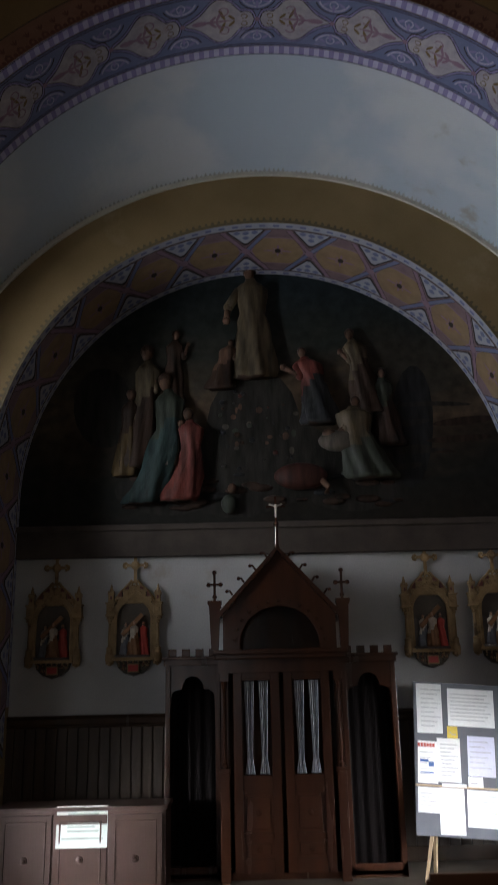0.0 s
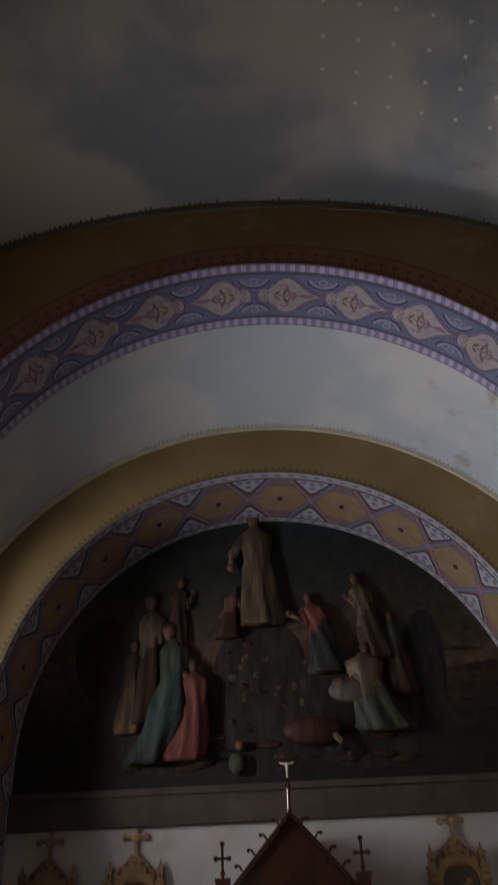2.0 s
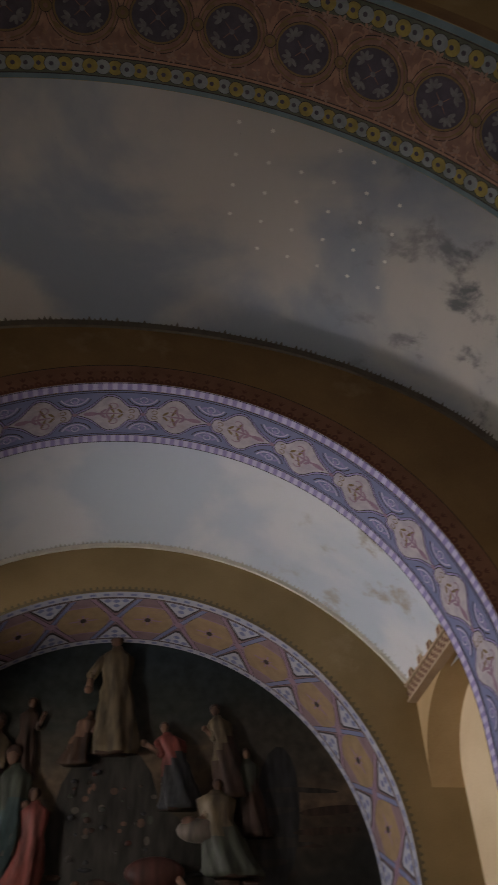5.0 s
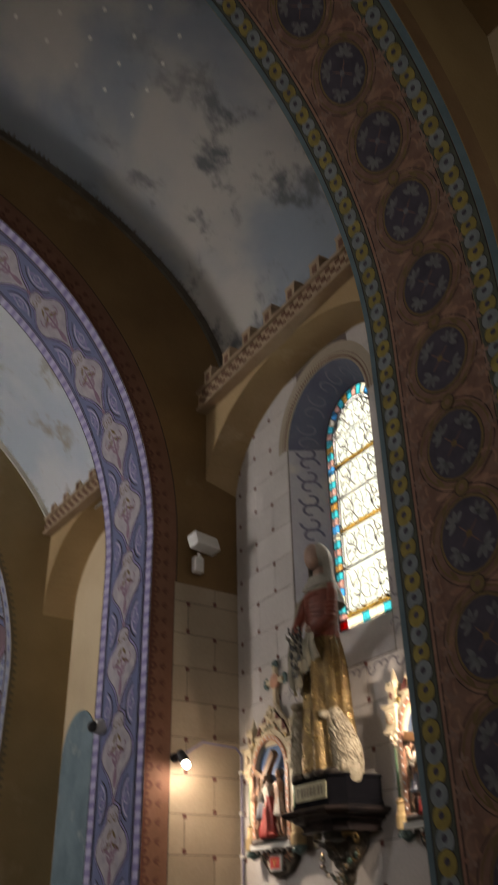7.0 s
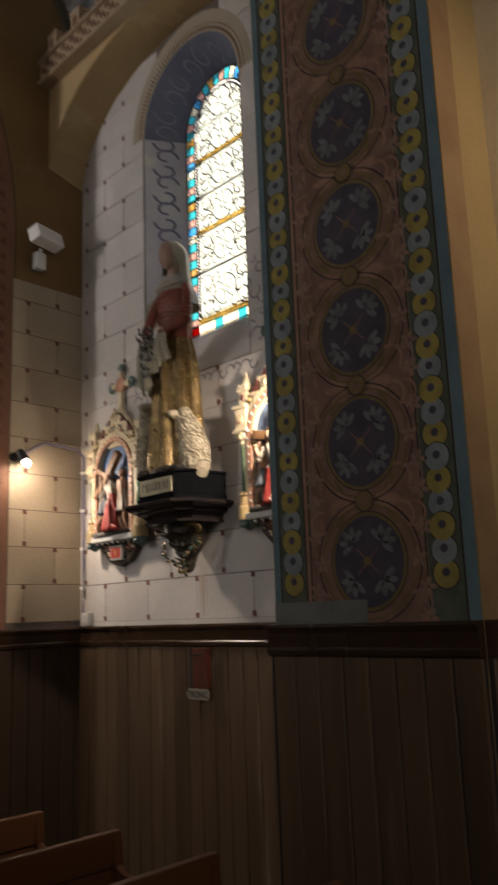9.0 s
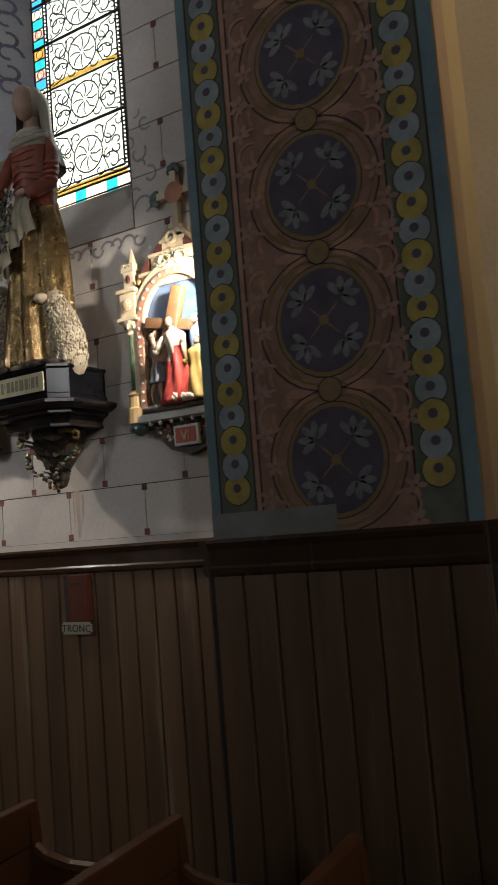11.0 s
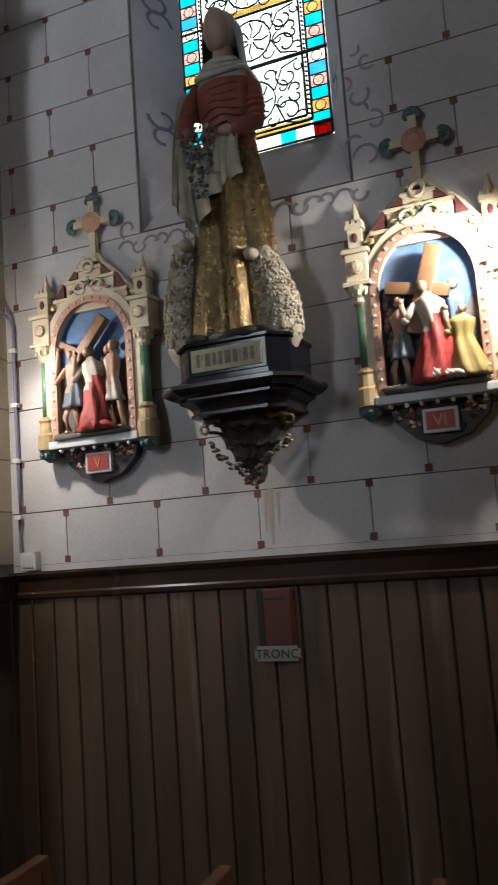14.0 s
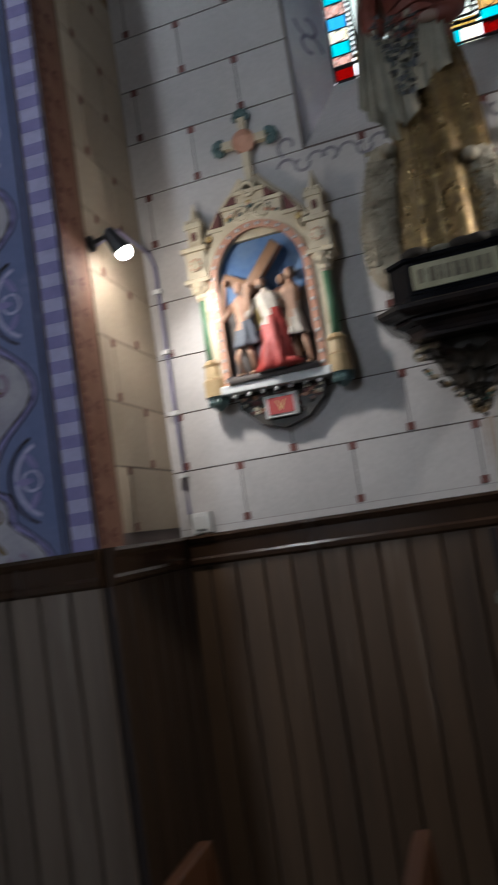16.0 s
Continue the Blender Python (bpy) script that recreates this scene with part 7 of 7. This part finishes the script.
cpart("back_panel", lambda b: box(b, -SW, 0.62, 0, SW, 0.68, 2.0))
for x in (-SW, -HW + 0.02, HW - 0.06, SW - 0.04):
    cpart("side_panel", lambda b: box(b, x, 0.05, 0.06, x + 0.04, 0.62, 1.98))
cpart("roof_board", lambda b: box(b, -SW, 0.0, 1.98, SW, 0.619, 2.02))
cpart("floor_board", lambda b: box(b, -SW, 0.0, 0, SW, 0.619, 0.06))
for s in (-1, 1):
    x0, x1 = (-SW, -HW) if s < 0 else (HW, SW)
    cx, w = (x0 + x1) / 2, (x1 - x0) / 2 - 0.05

    def front(b):
        # a head board pierced by a trefoil arch
        def lobes(x):
            z = 1.52
            for cu, cz, r in ((w * 0.56, 1.62, w * 0.44), (0.0, 1.74, w * 0.46), (-w * 0.56, 1.62, w * 0.44)):
                if abs(x - cu) < r:
                    z = max(z, cz + math.sqrt(r * r - (x - cu) ** 2))
            return z
        pts = [(cx - w, 1.94), (cx - w, 1.50)] + [(cx - w + 2 * w * i / 40, lobes(-w + 2 * w * i / 40)) for i in range(1, 40)] + [(cx + w, 1.50), (cx + w, 1.94)]
        for i in range(1, len(pts) - 2):
            (xa, za), (xb, zb) = pts[i], pts[i + 1]
            prism(b, [(xa, za), (xb, zb), (xb, 1.94), (xa, 1.94)], 0.02, 0.06)
            if 1 < i < len(pts) - 3:
                prism(b, [(xa, za - 0.002), (xb, zb - 0.002), (xb, zb + 0.022), (xa, za + 0.022)], 0.002, 0.02)
        box(b, x0, 0.0, 0, x0 + 0.05, 0.08, 1.96, 0.004)
        box(b, x1 - 0.05, 0.0, 0, x1, 0.08, 1.96, 0.004)
        box(b, x0, 0.0, 0.02, x1, 0.07, 0.12, 0.004)

    cpart("booth_front", front, label="booth front with trefoil arch")

    def cap(b):
        box(b, x0 - 0.015 * (s < 0), -0.03, 1.94, x1 + 0.015 * (s > 0), 0.66, 2.0, 0.008)
        box(b, x0 - 0.03 * (s < 0), -0.05, 1.995, x1 + 0.03 * (s > 0), 0.66, 2.03, 0.008)

    # black wavy sheet in place of the deep shade inside the booth
    def dark_sheet(b):
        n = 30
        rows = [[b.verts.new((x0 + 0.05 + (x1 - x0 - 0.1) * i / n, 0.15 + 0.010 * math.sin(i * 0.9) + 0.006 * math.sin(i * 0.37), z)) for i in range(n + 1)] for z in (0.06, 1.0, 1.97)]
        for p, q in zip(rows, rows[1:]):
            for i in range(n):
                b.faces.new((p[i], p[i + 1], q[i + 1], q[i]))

    cpart("booth_curtain", dark_sheet, mat("black_booth_sheet", (0.006, 0.004, 0.004), (0.004, 0.003, 0.003), rough=0.95, spec=0.1), label="black sheet standing in for the booth's dark inside")
    cpart("booth_cornice", cap)
    for k in range(4):
        cpart("merlon", lambda b, k=k: box(b, x0 + 0.03 + k * 0.135, -0.03, 2.03, x0 + 0.11 + k * 0.135, 0.01, 2.10, 0.005))


def leaf_pair(b):
    for s in (-1, 1):
        x0, x1 = (-0.47, -0.02) if s < 0 else (0.02, 0.47)
        # stiles and rails
        for a, c in ((x0, x0 + 0.085), (x1 - 0.085, x1)):
            box(b, a, -0.12, 0.08, c, -0.085, 1.86, 0.004)
        for z0, z1 in ((0.08, 0.20), (0.36, 0.42), (0.76, 0.92), (1.79, 1.86)):
            box(b, x0 + 0.085, -0.118, z0, x1 - 0.085, -0.087, z1, 0.003)


cpart("door_leaves", leaf_pair, label="pair of panelled glazed doors")
for s in (-1, 1):
    x0, x1 = (-0.385, -0.105) if s < 0 else (0.105, 0.385)
    for z0, z1 in ((0.20, 0.36), (0.42, 0.76)):
        def panel(b):
            box(b, x0, -0.100, z0, x1, -0.088, z1)
            box(b, x0 + 0.03, -0.112, z0 + 0.03, x1 - 0.03, -0.098, z1 - 0.03, 0.008)
            lathe(b, [(0.03, 0), (0.028, 0.01), (0.012, 0.014), (0.010, 0.022)], 12, pose((x0 + x1) / 2, -0.112, (z0 + z1) / 2, 90))
        cpart("door_panel", panel, label="raised panel with turned roundel")

    def curtain(b):
        n = 16
        for c0, c1 in ((x0 + 0.02, x0 + 0.12), (x1 - 0.12, x1 - 0.02)):
            for z0, z1, pinch in ((0.93, 1.07, 1), (1.07, 1.78, -1)):
                rows = []
                for j in range(5):
                    t = j / 4
                    g = 1 - 0.45 * ((1 - t) if pinch < 0 else t)
                    rows.append([b.verts.new(((c0 + c1) / 2 + (i / n - 0.5) * (c1 - c0) * g, -0.086 + 0.012 * math.sin(i * 1.9) + 0.008 * math.sin(i * 0.7), z0 + (z1 - z0) * t)) for i in range(n + 1)])
                for a, c in zip(rows, rows[1:]):
                    for i in range(n):
                        b.faces.new((a[i], a[i + 1], c[i + 1], c[i]))

    cpart("curtain", curtain, mat("white_net_curtain", (0.42, 0.43, 0.47), (0.26, 0.27, 0.31), rough=0.8, scale=20), label="gathered white curtain tied low")
for x in (-HW, HW - 0.09):
    def post(b):
        box(b, x, -0.14, 0, x + 0.09, -0.02, 0.95, 0.006)
        box(b, x - 0.01, -0.155, 0.95, x + 0.10, -0.02, 0.99, 0.006)
        lathe(b, [(0.026, 0.99), (0.03, 1.02), (0.018, 1.04), (0.017, 1.70), (0.024, 1.73), (0.032, 1.78)], 12, pose(x + 0.045, -0.10, 0))
        box(b, x, -0.12, 1.78, x + 0.09, -0.02, 1.98, 0.004)
        box(b, x + 0.01, -0.06, 0.95, x + 0.08, -0.02, 1.8)
    cpart("post", post, label="post with slender turned column")


def main_cornice(b):
    box(b, -HW - 0.01, -0.13, 1.86, HW + 0.01, 0.60, 1.99)
    box(b, -HW - 0.04, -0.17, 1.985, HW + 0.04, 0.62, 2.04, 0.012)
    box(b, -HW - 0.06, -0.19, 2.035, HW + 0.06, 0.62, 2.08, 0.010)


cpart("main_cornice", main_cornice)


def gable(b):
    arch = [(0.40 * math.cos(math.pi * i / 14), 2.12 + 0.38 * math.sin(math.pi * i / 14)) for i in range(15)]
    pts = [(-0.56, 2.08), (-0.56, 2.42), (0, 3.04), (0.56, 2.42), (0.56, 2.08), (0.40, 2.08)] + arch + [(-0.40, 2.08)]
    prism(b, pts, -0.13, -0.06)
    prism(b, [(-0.56, 2.08), (-0.56, 2.42), (0, 3.04), (0.56, 2.42), (0.56, 2.08)], 0.22, 0.45)
    prism(b, [(-0.56, 2.08), (-0.56, 2.42), (-0.52, 2.46), (-0.52, 2.08)], -0.06, 0.22)
    prism(b, [(0.52, 2.08), (0.52, 2.46), (0.56, 2.42), (0.56, 2.08)], -0.06, 0.22)
    for s in (-1, 1):
        prism(b, [(s * 0.62, 2.36), (0, 3.05), (0, 3.10), (s * 0.66, 2.38)], -0.17, 0.47)


cpart("gable", gable, label="steep gable with a round blind arch")


def beads(b):
    for i in range(13):
        k = math.pi * (i + 0.5) / 13
        ball(b, (0.45 * math.cos(k), -0.135, 2.12 + 0.43 * math.sin(k)), 0.017, (1, 0.7, 1), 0, 8)
    for s in (-1, 1):
        for i in range(9):
            t = (i + 0.6) / 9.5
            ball(b, (s * 0.60 * (1 - t), -0.175, 2.37 + 0.68 * t), 0.016, (1, 0.7, 1), 0, 8)


cpart("bead_row", beads, label="rows of carved beads")


def crockets(b):
    for s in (-1, 1):
        for i in range(5):
            t = (i + 0.7) / 5.6
            x, z = s * 0.66 * (1 - t), 2.40 + 0.70 * t
            tube(b, [(x, -0.12, z), (x + s * 0.03, -0.12, z + 0.045), (x + s * 0.055, -0.12, z + 0.04)], 0.012, 6)
            ball(b, (x + s * 0.055, -0.12, z + 0.04), 0.02, (1, 1, 1), 0, 7)


cpart("crockets", crockets)
for s in (-1, 1):
    def pin(b):
        x = s * 0.64
        prism(b, [(x - 0.035, 2.08), (x + 0.035, 2.08), (x + 0.055, 2.50), (x + 0.07, 2.53), (x + 0.07, 2.56), (x - 0.07, 2.56), (x - 0.07, 2.53), (x - 0.055, 2.50)], -0.15, -0.05)
        box(b, x - 0.012, -0.11, 2.56, x + 0.012, -0.088, 2.84, 0.003)
        box(b, x - 0.055, -0.11, 2.71, x + 0.055, -0.088, 2.735, 0.003)
        for cx, cz in ((x, 2.845), (x - 0.06, 2.722), (x + 0.06, 2.722), (x, 2.60)):
            ball(b, (cx, -0.1, cz), 0.024, (1, 0.7, 1), 0, 8)
    cpart("pinnacle_cross", pin, label="pinnacle topped by a carved cross")


def finial(b):
    lathe(b, [(0.035, 3.05), (0.02, 3.12), (0.016, 3.30), (0.03, 3.33), (0.012, 3.36)], 10, pose(0, -0.10, 0))
    box(b, -0.011, -0.11, 3.34, 0.011, -0.09, 3.62, 0.003)
    box(b, -0.10, -0.11, 3.50, 0.10, -0.09, 3.522, 0.003)


cpart("finial_cross", finial)
cpart("ivory_carving", lambda b: (rod(b, (0, -0.12, 3.40), (0, -0.12, 3.53), 0.009, 0.014, 8), rod(b, (-0.07, -0.12, 3.535), (0, -0.12, 3.51), 0.006, 0.008, 6), rod(b, (0.07, -0.12, 3.535), (0, -0.12, 3.51), 0.006, 0.008, 6)), mat("ivory", (0.55, 0.52, 0.45), rough=0.4), label="small pale carving on the finial cross")

# ---------------------------------------------------------------- low cupboard with a notice
LOWW = mat("greyed_mahogany", (0.090, 0.052, 0.043), (0.062, 0.035, 0.028), rough=0.38, scale=5, fine=40, stretch=(1, 1, 0.12), bump=0.2)
cup = thing("low_cupboard", pose(-2.35, 8.05, 0), "low panelled cupboard of greyed red wood beside the confessional", "cupboard")
bm = bmesh.new()
box(bm, 0, 0, 0, 1.53, 0.45, 0.69, 0.004)
part("body", bm, LOWW, cup)
bm = bmesh.new()
box(bm, -0.02, -0.03, 0.69, 1.55, 0.46, 0.725, 0.008)
part("top", bm, LOWW, cup)
for i in range(3):
    x = 0.03 + i * 0.495
    bm = bmesh.new()
    box(bm, x, -0.022, 0.05, x + 0.48, -0.002, 0.66, 0.004)
    d = part("door", bm, LOWW, cup)
    bm = bmesh.new()
    for a, b2, c, e in ((0.05, 0.04, 0.43, 0.055), (0.05, 0.595, 0.43, 0.61), (0.05, 0.04, 0.065, 0.61), (0.415, 0.04, 0.43, 0.61)):
        box(bm, x + a, -0.030, b2, x + c, -0.020, e, 0.003)
    part("panel_moulding", bm, LOWW, d)
    bm = bmesh.new()
    lathe(bm, [(0.034, 0), (0.032, 0.008), (0.02, 0.012), (0.016, 0.02), (0.006, 0.026)], 16, pose(x + 0.24, -0.022, 0.29, 90))
    part("roundel", bm, LOWW, d, "turned wooden roundel")
note = thing("notice_sheet", pose(-1.80, 8.018, 0.39, -3), "pale green-white printed sheet on the low cupboard", "paper")
bm = bmesh.new()
box(bm, 0, 0, 0, 0.46, 0.002, 0.345)
part("sheet", bm, mat("pale_green_paper", (0.72, 0.78, 0.74), (0.66, 0.72, 0.68), rough=0.6), note)
bm = bmesh.new()
for k in range(5):
    box(bm, 0.10, -0.0015, 0.13 + 0.035 * k, 0.38 - 0.03 * (k % 2), 0, 0.145 + 0.035 * k)
box(bm, 0.05, -0.0015, 0.07, 0.42, 0, 0.085)
tagged(part("printed_lines", bm, mat("grey_green_ink", (0.40, 0.47, 0.43), rough=0.7), note), kind="stuff")

# ---------------------------------------------------------------- notice board on an easel
easel = thing("easel_board", pose(1.52, 8.30, 0, 0, 0, 0), "grey notice board pinned with papers on a pale wooden easel", "notice board")
PALEW = mat("pale_pine", (0.50, 0.36, 0.22), (0.42, 0.29, 0.17), rough=0.5, stretch=(1, 1, 0.15), scale=8)
BOARD = mat("grey_felt_board", (0.12, 0.125, 0.14), (0.10, 0.105, 0.12), rough=0.9, fine=200)
TILTB = pose(-0.06, 0.0, 0.385, -8, 4.5, 0)
bm = bmesh.new()
box(bm, 0, 0, 0, 1.05, 0.02, 1.38, 0.004, 0, TILTB)
part("board", bm, BOARD, easel)
bm = bmesh.new()
box(bm, 0.0, -0.03, 0.425, 1.05, 0.0, 0.44, 0.003, 0, TILTB)
part("ledge", bm, PALEW, easel)
for a, b2 in (((0.10, 0.03, 0.42), (0.0, -0.02, 0.0)), ((0.14, 0.10, 0.44), (0.13, 0.20, 0.0)), ((0.80, 0.03, 0.42), (0.92, -0.02, 0.0))):
    bm = bmesh.new()
    rod(bm, a, b2, 0.022, 0.02, 4)
    part("leg", bm, PALEW, easel)
INK = mat("grey_print", (0.46, 0.46, 0.47), rough=0.8)
SHEETS = [(0.045, 0.90, 0.29, 1.36, PAPER, 9), (0.33, 0.98, 0.78, 1.33, PAPER, 8), (0.02, 0.455, 0.21, 0.83, PAPER, 6), (0.22, 0.47, 0.44, 0.86, PAPER, 9), (0.50, 0.54, 0.76, 0.90, mat("lavender_paper", (0.62, 0.62, 0.74), (0.56, 0.56, 0.68), rough=0.7), 6), (0.33, 0.86, 0.43, 0.97, mat("yellow_note", (0.62, 0.46, 0.08), (0.56, 0.4, 0.07), rough=0.7), 2), (0.50, 0.44, 0.64, 0.53, PAPER, 2), (0.02, 0.20, 0.22, 0.42, PAPER, 4), (0.225, 0.02, 0.46, 0.42, PAPER, 5), (0.48, 0.10, 0.80, 0.42, PAPER, 5), (0.25, 0.425, 0.48, 0.455, PAPER, 0)]
for k, (x0, z0, x1, z1, m, lines) in enumerate(SHEETS):
    bm = bmesh.new()
    box(bm, x0, -0.004 - (0.03 if z0 == 0.425 else 0), z0, x1, -0.001 - (0.03 if z0 == 0.425 else 0), z1, 0, 0, TILTB @ pose(0, 0, 0, 0, (k * 37 % 5 - 2) * 0.4, 0))
    sh = part("paper_sheet", bm, m, easel)
    if lines:
        bm = bmesh.new()
        for i in range(lines):
            z = z1 - 0.05 - (z1 - z0 - 0.08) * i / max(lines, 1)
            box(bm, x0 + 0.025, -0.0055, z - 0.008, x1 - 0.03 - 0.03 * ((i * 7 + k) % 3), -0.0045, z, 0, 0, TILTB)
        tagged(part("printed_lines", bm, INK, sh), kind="stuff")
bm = bmesh.new()
for i in range(6):
    box(bm, 0.03 + 0.028 * i, -0.006, 0.775, 0.052 + 0.028 * i, -0.005, 0.81, 0, 0, TILTB)
part("red_heading", bm, mat("red_print", (0.5, 0.08, 0.06), rough=0.7), easel)
bm = bmesh.new()
box(bm, 0.05, -0.006, 0.64, 0.13, -0.005, 0.665, 0, 0, TILTB)
box(bm, 0.13, -0.006, 0.60, 0.18, -0.005, 0.645, 0, 0, TILTB)
box(bm, 0.05, -0.006, 0.54, 0.18, -0.005, 0.553, 0, 0, TILTB)
part("blue_print", bm, mat("blue_print", (0.08, 0.16, 0.40), rough=0.7), easel)

# ---------------------------------------------------------------- the window wall stands a little out of square with the piers
BAY = Matrix.Translation((3.581, 3.8, 0)) @ Matrix.Rotation(radians(-3.7), 4, "Z") @ Matrix.Translation((-3.594, -3.8, 0))
for ob in (wall_r, bay_arch, bay_cornice, bay_wainscot, win, bracket, statue, station_five, station_six, switch_box, cable, collection_box):
    ob.matrix_world = BAY @ ob.matrix_world
